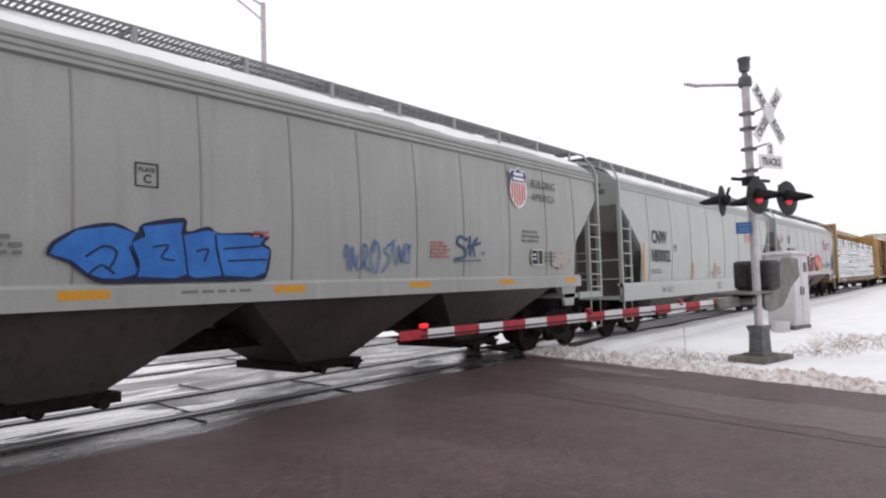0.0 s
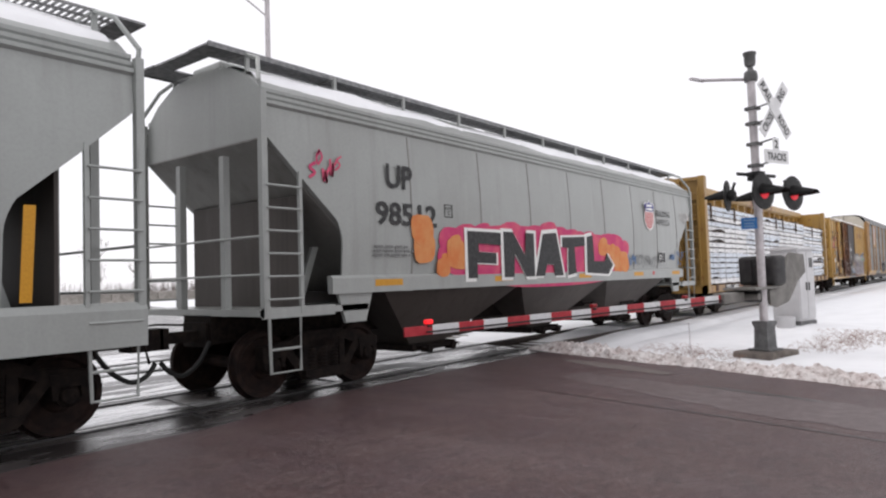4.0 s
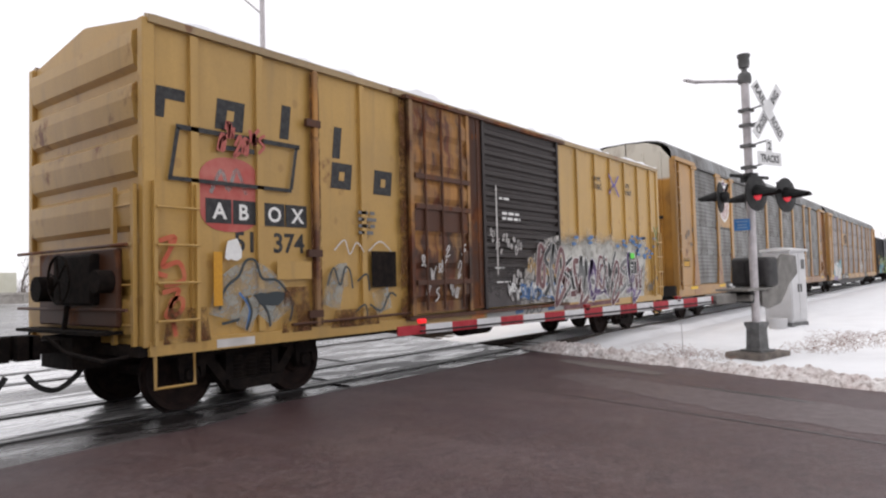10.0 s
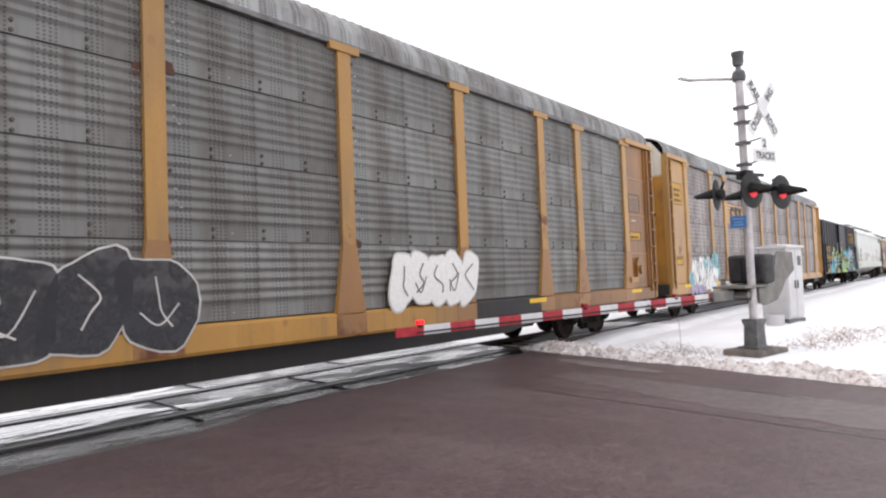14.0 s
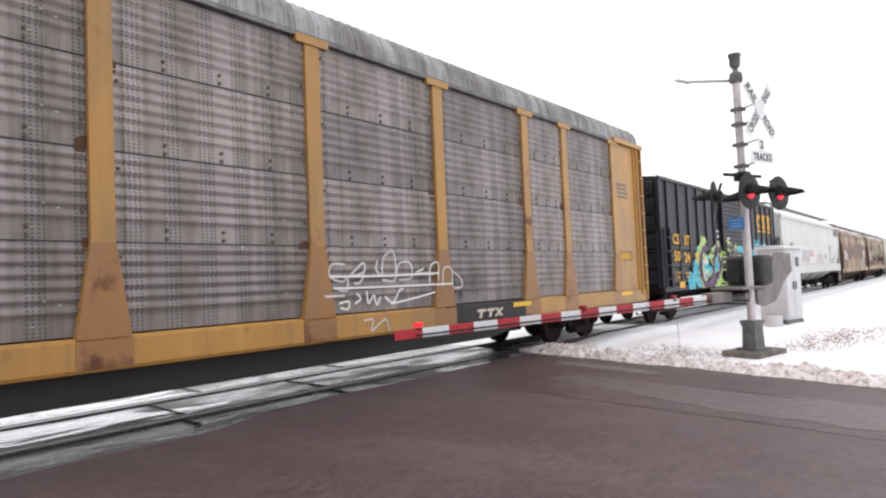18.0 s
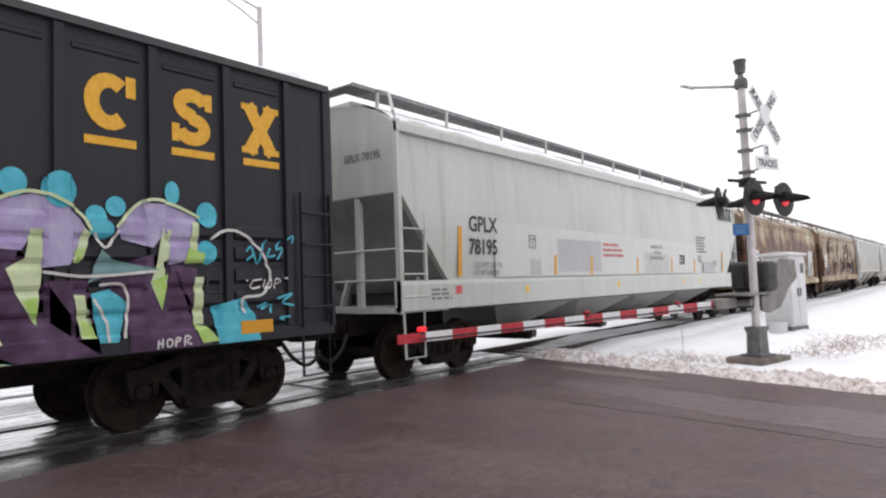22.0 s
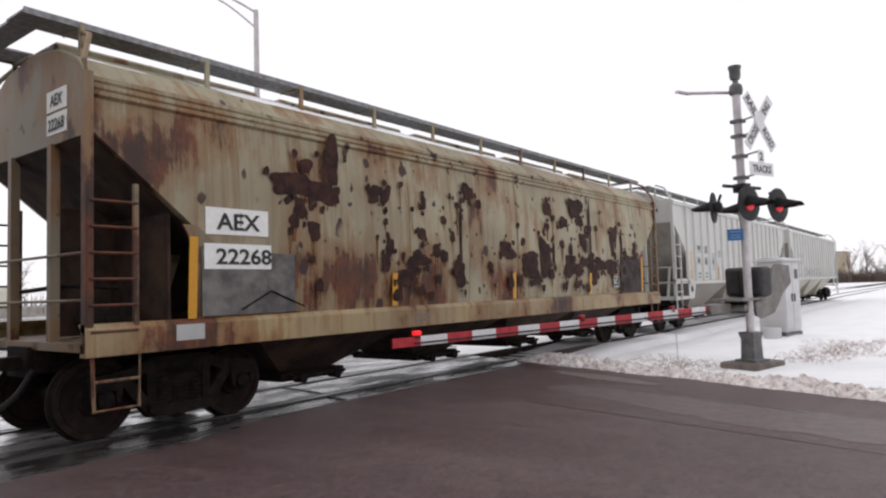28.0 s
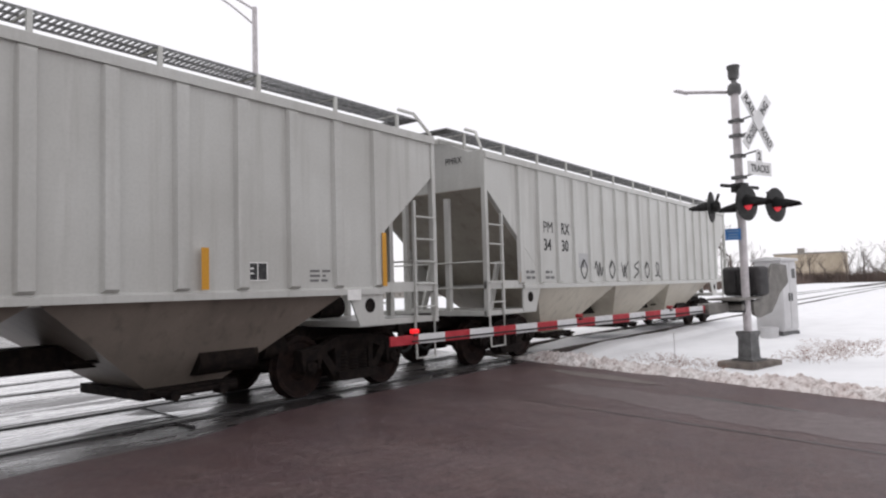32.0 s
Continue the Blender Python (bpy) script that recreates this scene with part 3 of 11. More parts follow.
def springs():
    bm = bmesh.new()
    z = AXLE_Z
    for x in (-0.22, 0.0, 0.22):
        for k in range(6):
            zz = z - 0.12 + k * 0.052
            lathe_ring = [(zz, 0.06), (zz, 0.092), (zz + 0.03, 0.092), (zz + 0.03, 0.06)]
            rings = [[(x + math.cos(q * math.tau / 10) * r, math.sin(q * math.tau / 10) * r, s) for q in range(10)] for s, r in lathe_ring]
            loft(bm, rings, caps=False)
    box(bm, -0.30, 0.30, -0.06, 0.06, z + 0.19, z + 0.30)
    # Added plate that blocks the bright snow between the coils.
    box(bm, -0.32, 0.32, -0.03, 0.03, z - 0.13, z + 0.19)
    return finish(bm, "spring_nest", STEEL_DARK, True)


def bearing():
    bm = bmesh.new()
    lathe(bm, [(-0.10, 0.02), (-0.10, 0.08), (-0.085, 0.095), (-0.04, 0.10), (-0.03, 0.125), (0.09, 0.125), (0.09, 0.05)], 16)
    for k in range(3):
        a = k * math.tau / 3
        cyl(bm, (0.05 * math.cos(a), -0.115, 0.05 * math.sin(a)), (0.05 * math.cos(a), -0.095, 0.05 * math.sin(a)), 0.015, 6)
    return finish(bm, "bearing_cap", STEEL_DARK, True)


SIDE_FRAME, SPRINGS, BEARING, WHEELSET = cached(side_frame), cached(springs), cached(bearing), cached(wheelset_mesh)
WHEELSETS = []


def truck(car, xc, label=""):
    """A two-axle truck under a car: bolster, side frames, springs, bearings and wheelsets."""
    bm = one_box(-0.22, 0.22, -1.05, 1.05, AXLE_Z + 0.10, AXLE_Z + 0.34)
    box(bm, -0.35, 0.35, -0.35, 0.35, AXLE_Z + 0.34, 0.95)
    for s in (-1, 1):
        tube(bm, [(s * 0.42, -0.8, AXLE_Z - 0.05), (s * 0.42, 0.8, AXLE_Z - 0.05)], 0.045)
        box(bm, s * 0.40 - 0.05, s * 0.40 + 0.05, -0.82, -0.66, AXLE_Z - 0.18, AXLE_Z + 0.16)
    tr = part("truck", bm, STEEL_DARK, car, label or "dark rusty four-wheel truck")
    tr.matrix_basis = Matrix.Translation((xc, 0, 0))
    for s in (-1, 1):
        f = part("side_frame", SIDE_FRAME(), None, tr)
        f.matrix_basis = Matrix.Translation((0, s * 0.99, 0))
        f = part("spring_nest", SPRINGS(), None, tr, kind="stuff")
        f.matrix_basis = Matrix.Translation((0, s * 0.99, 0))
    for s in (-1, 1):
        w = part("wheelset", WHEELSET(), None, tr, "brown steel wheels on their axle")
        w.matrix_basis = Matrix.Translation((s * WHEELBASE / 2, 0, AXLE_Z))
        WHEELSETS.append((w, s * WHEELBASE / 2))
        for q in (-1, 1):
            c = part("bearing_cap", BEARING(), None, tr)
            c.matrix_basis = Matrix.Translation((s * WHEELBASE / 2, q * 1.0, AXLE_Z)) @ pose(0, 0, 0, 0, 0, 0 if q < 0 else 180)
    return tr


def coupler_mesh():
    bm = bmesh.new()
    box(bm, -0.10, 0.62, -0.09, 0.09, 0.80, 0.95)
    box(bm, -0.05, 0.05, -0.28, 0.28, 0.72, 1.06)
    prism_x(bm, [(-0.17, 0.74), (0.17, 0.74), (0.17, 1.02), (-0.17, 1.02)], 0.52, 0.64)
    box(bm, 0.60, 0.84, -0.17, -0.07, 0.74, 1.02)
    box(bm, 0.60, 0.76, 0.04, 0.17, 0.74, 1.02)
    tube(bm, [(0.02, -0.3, 1.02), (0.12, -0.9, 1.02), (0.06, -1.35, 0.98), (0.1, -1.40, 0.72)], 0.017, 5)
    return finish(bm, "coupler", STEEL_DARK)


COUPLER = cached(coupler_mesh)


def coupler(car, x, facing):
    c = part("coupler", COUPLER(), None, car, "dark steel knuckle coupler")
    c.matrix_basis = pose(x, 0, 0, 0, 0, 0 if facing > 0 else 180)
    bm = bmesh.new()
    h = curve_pts([(x, -0.30, 0.80), (x + facing * 0.18, -0.34, 0.55), (x + facing * 0.42, -0.36, 0.40), (x + facing * 0.62, -0.36, 0.46), (x + facing * 0.74, -0.34, 0.60)], 5)
    tube(bm, h, 0.032, 7)
    part("air_hose", bm, HOSE, c, "black rubber air hose", smooth=True).matrix_basis = c.matrix_basis.inverted()


RUNG = {}


def ladder(car, x0, x1, z0, z1, y, n, material, stile=0.035, name="ladder"):
    """Two flat stiles and n round rungs on the side of a car."""
    bm = bmesh.new()
    for x in (x0, x1):
        box(bm, x - stile, x + stile, y, y + 0.05, z0 - 0.05, z1 + 0.08)
    ob = part(name, bm, material, car)
    key = (round(x1 - x0, 2), material.name)
    if key not in RUNG:
        b = bmesh.new()
        tube(b, [(0, 0, 0), (x1 - x0, 0, 0)], 0.016, 6)
        RUNG[key] = finish(b, "rung", material)
    for i in range(n):
        r = part("rung", RUNG[key], None, ob)
        r.matrix_basis = Matrix.Translation((x0, y - 0.02, z0 + (z1 - z0) * (i + 0.5) / n))
    return ob


def end_ladder(car, x, y0, y1, z0, z1, n, material):
    bm = bmesh.new()
    for y in (y0, y1):
        box(bm, x - 0.025, x + 0.025, y - 0.03, y + 0.03, z0, z1)
    for i in range(n):
        z = z0 + (z1 - z0) * (i + 0.5) / n
        tube(bm, [(x, y0, z), (x, y1, z)], 0.016, 6)
    return part("end_ladder", bm, material, car)


def reflectors(car, xs, z, w, h, y=-1.57, upright=False):
    for x in xs:
        bm = bmesh.new()
        flat(bm, [(x, z), (x + w, z), (x + w, z + h), (x, z + h)], y)
        part("reflector", bm, ORANGE_REF, car, "amber reflective strip")


def brake_gear(car, x, z=0.75, material=None):
    """Brake cylinder, reservoir and pipe under the body."""
    bm = bmesh.new()
    cyl(bm, (x, -0.75, z), (x + 0.9, -0.75, z), 0.2, 14)
    cyl(bm, (x + 1.1, -0.7, z + 0.05), (x + 1.5, -0.7, z + 0.05), 0.15, 12)
    tube(bm, [(x - 1.5, -0.6, z + 0.1), (x + 2.6, -0.6, z + 0.1)], 0.025, 6)
    part("brake_cylinder", bm, STEEL_DARK, car, smooth=True)


def shield(car, cx, cz, w, h, y, head=None, bars_m=None):
    """A shield badge: blue head over red and white bars."""
    def outline(k):
        hw, hh = w / 2 * k, h / 2 * k
        right = [(0.0, -1.0), (0.30, -0.92), (0.62, -0.78), (0.88, -0.52), (0.98, -0.20), (0.92, 0.12), (0.80, 0.38), (0.86, 0.52), (1.0, 0.66), (0.74, 0.86), (0.44, 0.80), (0.2, 0.86), (0.0, 1.0)]
        pts = right + [(-a, b) for a, b in right[-2:0:-1]]
        return [(cx + a * hw, cz + b * hh) for a, b in pts]
    bm = bmesh.new()
    flat(bm, outline(1.06), y)
    badge = part("shield", bm, WHITE_PAINT, car, "white-edged shield badge with a blue head and red bars")
    bm = bmesh.new()
    hw, hh = w / 2, h / 2
    flat(bm, [(cx + a * hw, cz + b * hh) for a, b in ((-0.80, 0.28), (0.80, 0.28), (0.80, 0.38), (0.86, 0.52), (0.98, 0.66), (0.74, 0.84), (0.44, 0.78), (0.2, 0.84), (0.0, 0.97), (-0.2, 0.84), (-0.44, 0.78), (-0.74, 0.84), (-0.98, 0.66), (-0.86, 0.52), (-0.80, 0.38))], y - 0.006)
    part("shield_head", bm, head or SHIELD_BLUE, badge)
    bm = bmesh.new()
    for q, k in ((0.66, 0.58), (0.42, 0.66)):
        flat(bm, [(cx - k * hw, cz + (q - 0.07) * hh), (cx + k * hw, cz + (q - 0.07) * hh), (cx + k * hw, cz + (q + 0.08) * hh), (cx - k * hw, cz + (q + 0.08) * hh)], y - 0.011)
    part("shield_bar", bm, WHITE_PAINT, badge, kind="stuff")
    bm = bmesh.new()
    for k in range(6):
        a = -0.86 + k * 0.30
        low = -0.94 + 0.40 * abs((a + 0.075) / 0.86) ** 2.2 * 1.2
        flat(bm, [(cx + a * hw, cz + low * hh), (cx + (a + 0.16) * hw, cz + (low - (0.03 if a < 0 else -0.05)) * hh), (cx + (a + 0.16) * hw, cz + 0.22 * hh), (cx + a * hw, cz + 0.22 * hh)], y - 0.006)
    part("shield_stripes", bm, bars_m or SHIELD_RED, badge)


def data_panel(car, x, z, w, h, y=-1.56):
    """A black consolidated stencil with a white frame."""
    bm = bmesh.new()
    flat(bm, [(x, z), (x + w, z), (x + w, z + h), (x, z + h)], y)
    p = part("data_panel", bm, BLACK_PAINT, car, "black stencil panel ruled in white")
    bm = bmesh.new()
    t = 0.014
    for a, b, c, d in ((x, x + w, z, z + t), (x, x + w, z + h - t, z + h), (x, x + t, z, z + h), (x + w - t, x + w, z, z + h), (x + w * 0.55, x + w * 0.55 + t, z, z + h), (x + 0.1 * w, x + 0.4 * w, z + 0.62 * h, z + 0.7 * h), (x + 0.1 * w, x + 0.4 * w, z + 0.36 * h, z + 0.44 * h)):
        flat(bm, [(a, c), (b, c), (b, d), (a, d)], y - 0.006)
    part("panel_line", bm, WHITE_PAINT, p, kind="stuff")


# ---- ground, road, tracks ----
BANK0, BANK_SLOPE = 9.75, 0.36       # right edge of the road: x = BANK0 + BANK_SLOPE * y


def edge_x(y):
    return BANK0 + BANK_SLOPE * y


def grid_mesh(xs, ys, height):
    nx, ny = len(xs), len(ys)
    vs = [(x, y, height(x, y)) for y in ys for x in xs]
    fs = [(j * nx + i, j * nx + i + 1, (j + 1) * nx + i + 1, (j + 1) * nx + i) for j in range(ny - 1) for i in range(nx - 1)]
    me = bpy.data.meshes.new("sheet")
    me.from_pydata(vs, [], fs)
    me.polygons.foreach_set("use_smooth", [True] * len(fs))
    return me


def spread(lo, hi, near, far_lo, far_hi, grow=1.35):
    out = list(np.arange(lo, hi, near))
    s, x = near, hi
    while x < far_hi:
        out.append(x)
        s *= grow
        x += s
    out.append(far_hi)
    s, x = near, lo
    while True:
        s *= grow
        x -= s
        if x < far_lo:
            break
        out.insert(0, x)
    return [far_lo] + out


def field_height(x, y):
    """Snow-covered ground: low under the road and the crossing, rolling beside them."""
    off = x - edge_x(y)
    base = -0.16 + 0.05 * noise.noise((x * 0.25, y * 0.25, 0)) + 0.03 * noise.noise((x, y, 3))
    if abs(x) > 120 or abs(y) > 120:
        return -0.16
    if off < 0.15:
        return -0.22 if y < 30 or off > -17 else base
    rise = min(1.0, off / 1.2)
    lift = 0.15 * rise * (1.0 - min(1.0, max(0.0, (y - 5.4) / 1.4)))
    if 6.9 < y < 15.2:
        base += 0.105 * min(1.0, max(0.0, (off - 1.2) / 4.0))
    drift = 0.20 * math.exp(-((x - 18.9) ** 2 + (y - 3.72) ** 2) / 1.6)
    return base + lift + drift


ground = part("ground", grid_mesh(spread(8, 26, 0.2, -2500, 2500, 1.4), spread(-2, 15.6, 0.2, -2500, 2500, 1.4), field_height), SNOW, None, "flat open ground under fresh snow", kind="structure", category="ground")


def slab(y0, y1, z, right, material, name, label, category):
    """A slanted strip of paving from the road's right edge to 18 m beside it."""
    b = bmesh.new()
    rings = [[(edge_x(y) - 18, y, z), (edge_x(y) + right, y, z), (edge_x(y) + right, y, z - 0.12), (edge_x(y) - 18, y, z - 0.12)] for y in (y0, y1)]
    loft(b, rings)
    return part(name, b, material, None, label, kind="structure", category=category)


slab(-60, 7.25, -0.02, 0.7, ASPHALT, "road", "wet grey-brown asphalt road up to the crossing", "road")
slab(15.6, 75, -0.02, 0.2, CROSSING, "road", "slushy road beyond the tracks", "road")


def strip(y0, y1, z, material, label):
    return slab(y0, y1, z, 0.1, material, "crossing_panel", label, "crossing")


GAUGE = 0.7525
for yc in (TRACK_Y, TRACK2_Y):
    strip(yc - GAUGE + 0.11, yc + GAUGE - 0.11, -0.015, CROSSING, "worn crossing surface between the rails")
strip(7.25, TRACK_Y - GAUGE - 0.045, -0.015, CROSSING, "worn crossing edge beside the rail")
strip(TRACK_Y + GAUGE + 0.045, TRACK2_Y - GAUGE - 0.045, -0.015, CROSSING, "grey asphalt between the two tracks")
strip(TRACK2_Y + GAUGE + 0.045, 15.6, -0.015, CROSSING, "worn crossing edge beyond the far rail")

RAIL_SECTION = [(-0.036, 0), (-0.036, -0.03), (-0.012, -0.045), (-0.012, -0.13), (-0.07, -0.15), (-0.07, -0.165), (0.07, -0.165), (0.07, -0.15), (0.012, -0.13), (0.012, -0.045), (0.036, -0.03), (0.036, 0)]
for yc in (TRACK_Y, TRACK2_Y):
    for s in (-1, 1):
        bm = prism_x(bmesh.new(), RAIL_SECTION, -400, 1500)
        rail = part("rail", bm, RAIL_SIDE, None, "rusty steel rail with a worn top", kind="structure", category="rail")
        rail.matrix_basis = Matrix.Translation((0, yc + s * GAUGE, 0))
        part("running_surface", one_box(-400, 1500, -0.022, 0.022, -0.002, 0.0015), TREAD, rail, "bright worn rail head")

# black rubber along both sides of every rail, and joints across the panels
RUBBER = rough_mat("wet_black_rubber", (0.008, 0.008, 0.009), (0.022, 0.02, 0.02), 12, 0.35, 0.4)
for yc in (TRACK_Y, TRACK2_Y):
    for q in (-1, 1):
        for a, b in ((-0.125, -0.05), (0.045, 0.12)):
            y0 = yc + q * GAUGE
            y2 = y0 + (a + b) / 2
            fl = loft(bmesh.new(), [[(edge_x(y2) + x, y0 + a, -0.03), (edge_x(y2) + x, y0 + a + 0.006, 0.0035), (edge_x(y2) + x, y0 + b - 0.006, 0.0035), (edge_x(y2) + x, y0 + b, -0.03)] for x in (-18, 0.1)])
            part("flangeway", fl, RUBBER, None, "black rubber strip beside the rail", kind="structure", category="crossing")
jr = random.Random(4)
for y0, y1, step in ((7.3, TRACK_Y - GAUGE - 0.13, 2.44), (TRACK_Y - GAUGE + 0.13, TRACK_Y + GAUGE - 0.13, 2.44), (TRACK_Y + GAUGE + 0.13, 10.6, 3.1), (TRACK2_Y - GAUGE + 0.13, TRACK2_Y + GAUGE - 0.13, 2.44)):
    for k in range(3):
        x = 2.1 + k * step + 0.36 * (y0 - 7)
        pts = [(x + 0.36 * (y - y0) * 0.35 + jr.uniform(-0.015, 0.015), y) for y in np.linspace(y0, y1, 7)]
        bm = loft(bmesh.new(), [[(a - 0.006, b, -0.02), (a - 0.006, b, 0.0035), (a + 0.006, b, 0.0035), (a + 0.006, b, -0.02)] for a, b in pts])
        part("panel_joint", bm, RUBBER, None, "dark joint across the crossing panels", kind="structure", category="crossing")

# ties stand out of the snow to the right of the crossing
tie = finish(one_box(-0.11, 0.11, -1.3, 1.3, -0.2, 0.0), "tie", WOOD_TIE)
for yc in (TRACK_Y, TRACK2_Y):
    for i in range(70):
        x = edge_x(yc) + 0.6 + i * 0.55
        t = part("tie", tie, None, ground)
        t.matrix_basis = Matrix.Translation((x, yc, -0.135))


def snow_sheet(y0, y1, x0, x1, seed, cover, thick, dx=0.07, dy=0.035, edge=0.12, fade=5.0):
    """Trodden snow lying on the crossing: thin, ragged, with bare streaks along the tracks."""
    def h(x, y):
        cov = cover - 1.5 * min(1.0, max(0.0, (x - fade - 0.25 * (y - 7)) / 3.6))
        n1 = noise.fractal((x * 0.22 + seed, y * 1.6, seed), 0.8, 2.0, 4)
        n2 = noise.noise((x * 1.1, y * 5.0, seed + 4))
        lip = min(y - y0, y1 - y) / edge
        return -0.022 + thick * (cov + 0.75 * n1 + 0.35 * n2 + min(0.0, (lip - 1.0) * 0.9))
    return grid_mesh(list(np.arange(x0, x1, dx)), list(np.arange(y0, y1 + 1e-6, dy)), h)


for y0, y1, x1, seed, cover, thick in ((7.22, TRACK_Y - GAUGE - 0.05, 10.5, 3, 0.7, 0.024), (TRACK_Y - GAUGE + 0.10, TRACK_Y + GAUGE - 0.10, 11.2, 11, 0.75, 0.026),
                                       (TRACK_Y + GAUGE + 0.05, 10.75, 11.5, 17, 0.45, 0.026), (11.6, TRACK2_Y - GAUGE - 0.05, 12.2, 23, 0.8, 0.026),
                                       (TRACK2_Y - GAUGE + 0.1, TRACK2_Y + GAUGE - 0.1, 13.0, 29, 0.9, 0.026), (TRACK2_Y + GAUGE + 0.05, 16.4, 14.0, 31, 0.7, 0.03)):
    part("snow_patch", snow_sheet(y0, y1, -8, x1, seed, cover, thick, 0.09 if y0 > 10 else 0.06, fade=0.3 if y0 < 7.5 else 3.2 if y0 < 9 else 5.0), SLUSH, None, "ragged trodden snow on the crossing", kind="stuff", category="snow")


# wide film of meltwater between the snow and the road
part("meltwater", grid_mesh(list(np.arange(-2.0, 12.0, 0.25)), list(np.arange(6.75, 7.95, 0.1)), lambda x, y: -0.0225 + 0.012 * noise.noise((x * 0.5, y * 1.2, 4)) + 0.004 * min(1.0, (y - 6.9) * 3)), CROSSING, None, "thin sheet of meltwater beside the rail", kind="structure", category="water")


def bank_mesh():
    """The ridge of ploughed snow along the edge of the road."""
    ys = list(np.arange(-14, 8.2, 0.06))
    us = list(np.linspace(-0.42, 0.75, 30))
    vs, fs = [], []
    for y in ys:
        wid = 0.85 + 0.25 * noise.noise((0, y * 0.5, 8))
        top = 0.085 + 0.05 * noise.noise((3, y * 0.7, 1)) + (0.05 if y > 5 else 0)
        fade = min(1.0, max(0.0, (8.2 - y) / 0.8))
        for u in us:
            k = max(0.0, 1 - (u / 0.5) ** 2 if u < 0 else 1 - (u / 0.8) ** 2)
            lump = 0.085 * noise.fractal((u * 5, y * 4.2, 2), 0.6, 2.2, 5) + 0.06 * abs(noise.noise((u * 9, y * 8, 5)))
            wob = 0.12 * noise.noise((9, y * 0.9, u))
            vs.append((edge_x(y) + 0.42 + u * wid + wob, y, -0.10 + (top * k ** 0.7 + lump * (0.35 + k) + 0.05 * (u > -0.3) - 0.05 * (u < -0.38)) * fade))
    n = len(us)
    for j in range(len(ys) - 1):
        for i in range(n - 1):
            fs.append((j * n + i, j * n + i + 1, (j + 1) * n + i + 1, (j + 1) * n + i))
    me = bpy.data.meshes.new("snow_bank")
    me.from_pydata(vs, [], fs)
    me.polygons.foreach_set("use_smooth", [True] * len(fs))
    return me


part("snow_bank", bank_mesh(), BANK_SNOW, None, "lumpy brown-stained ridge of ploughed snow", kind="stuff", category="snow")


def road_mark(pts, w, material, label, z=-0.016):
    """A thin stripe on the road surface along (x, y) points."""
    b = bmesh.new()
    line = curve_pts([(x, y, 0.0) for x, y in pts], 6)
    n = len(line) - 1
    left, right = [], []
    for i, p in enumerate(line):
        d = (Vector(line[min(i + 1, n)]) - Vector(line[max(i - 1, 0)])).normalized()
        ww = w * (0.35 + 0.65 * math.sin(math.pi * (i + 0.3) / (n + 0.6))) * (1 + 0.3 * noise.noise((i * 0.7, w, 3)))
        left.append(b.verts.new((p[0] - d.y * ww, p[1] + d.x * ww, z)))
        right.append(b.verts.new((p[0] + d.y * ww, p[1] - d.x * ww, z)))
    for i in range(n):
        b.faces.new((left[i], right[i], right[i + 1], left[i + 1]))
    return part("road_mark", b, material, None, label, kind="structure", category="road")


DRY = rough_mat("drier_asphalt", (0.13, 0.108, 0.10), (0.17, 0.145, 0.135), 3, 0.7, 0.2)
# Paler asphalt tone that paints the sky sheen along the road edge.
SHEEN_BAND = rough_mat("sheen_paler_asphalt", (0.085, 0.060, 0.060), (0.128, 0.098, 0.098), 7, 0.5, 0.5)
TAR = rough_mat("dark_tar_seam", (0.03, 0.025, 0.024), (0.05, 0.042, 0.04), 5, 0.4, 0.2)
road_mark([(11.35, 6.1), (11.0, 5.3), (10.75, 4.6), (10.42, 3.85)], 0.22, DRY, "pale drying patch on the asphalt")
road_mark([(8.25, 4.9), (7.95, 3.69), (7.71, 2.59), (7.45, 1.5), (7.22, 0.59), (6.9, -0.8)], 0.022, TAR, "dark joint along the paler edge lane")
road_mark([(9.7, 5.2), (9.0, 3.2), (8.5, 1.7), (8.1, 0.3), (7.6, -1.6)], 0.62, SHEEN_BAND, "paler band of asphalt beside the snow, sky sheen painted in", -0.0175)
road_mark([(9.55, 3.2), (9.35, 2.5), (9.2, 2.0), (9.0, 1.5)], 0.07, TAR, "dark tar seam in the asphalt")


# ---- crossing signal ----
ALU = rough_mat("weathered_aluminium", (0.44, 0.415, 0.425), (0.56, 0.53, 0.54), 8, 0.55, 0.1, 0.3)
ALU_DARK = rough_mat("dark_grey_casting", (0.10, 0.10, 0.10), (0.17, 0.17, 0.17), 6, 0.6, 0.15, 0.2)
CASE = rough_mat("silver_painted_case", (0.50, 0.495, 0.50), (0.60, 0.595, 0.60), 1.5, 0.5, 0.05, 0.1)
SIGN_WHITE = rough_mat("white_sign_sheeting", (0.62, 0.62, 0.62), (0.72, 0.72, 0.72), 5, 0.5, 0.03)
SIGNAL_BLACK = rough_mat("matt_black_signal", (0.012, 0.012, 0.012), (0.03, 0.03, 0.03), 9, 0.6, 0.1)
BLUE_SIGN = rough_mat("blue_sign_sheeting", (0.03, 0.14, 0.36), (0.04, 0.17, 0.42), 5, 0.5, 0.03)
ARM_RED = rough_mat("red_arm_sheeting", (0.36, 0.020, 0.032), (0.45, 0.04, 0.052), 9, 0.45, 0.03)
ARM_WHITE = rough_mat("white_arm_sheeting", (0.60, 0.60, 0.61), (0.70, 0.70, 0.71), 9, 0.45, 0.03)


def glow(name, color, power, base=(0.3, 0.01, 0.01)):
    m = mat(name, base, 0.25)
    b = m.node_tree.nodes["Principled BSDF"]
    b.inputs["Emission Color"].default_value = (*color, 1)
    b.inputs["Emission Strength"].default_value = power
    return m


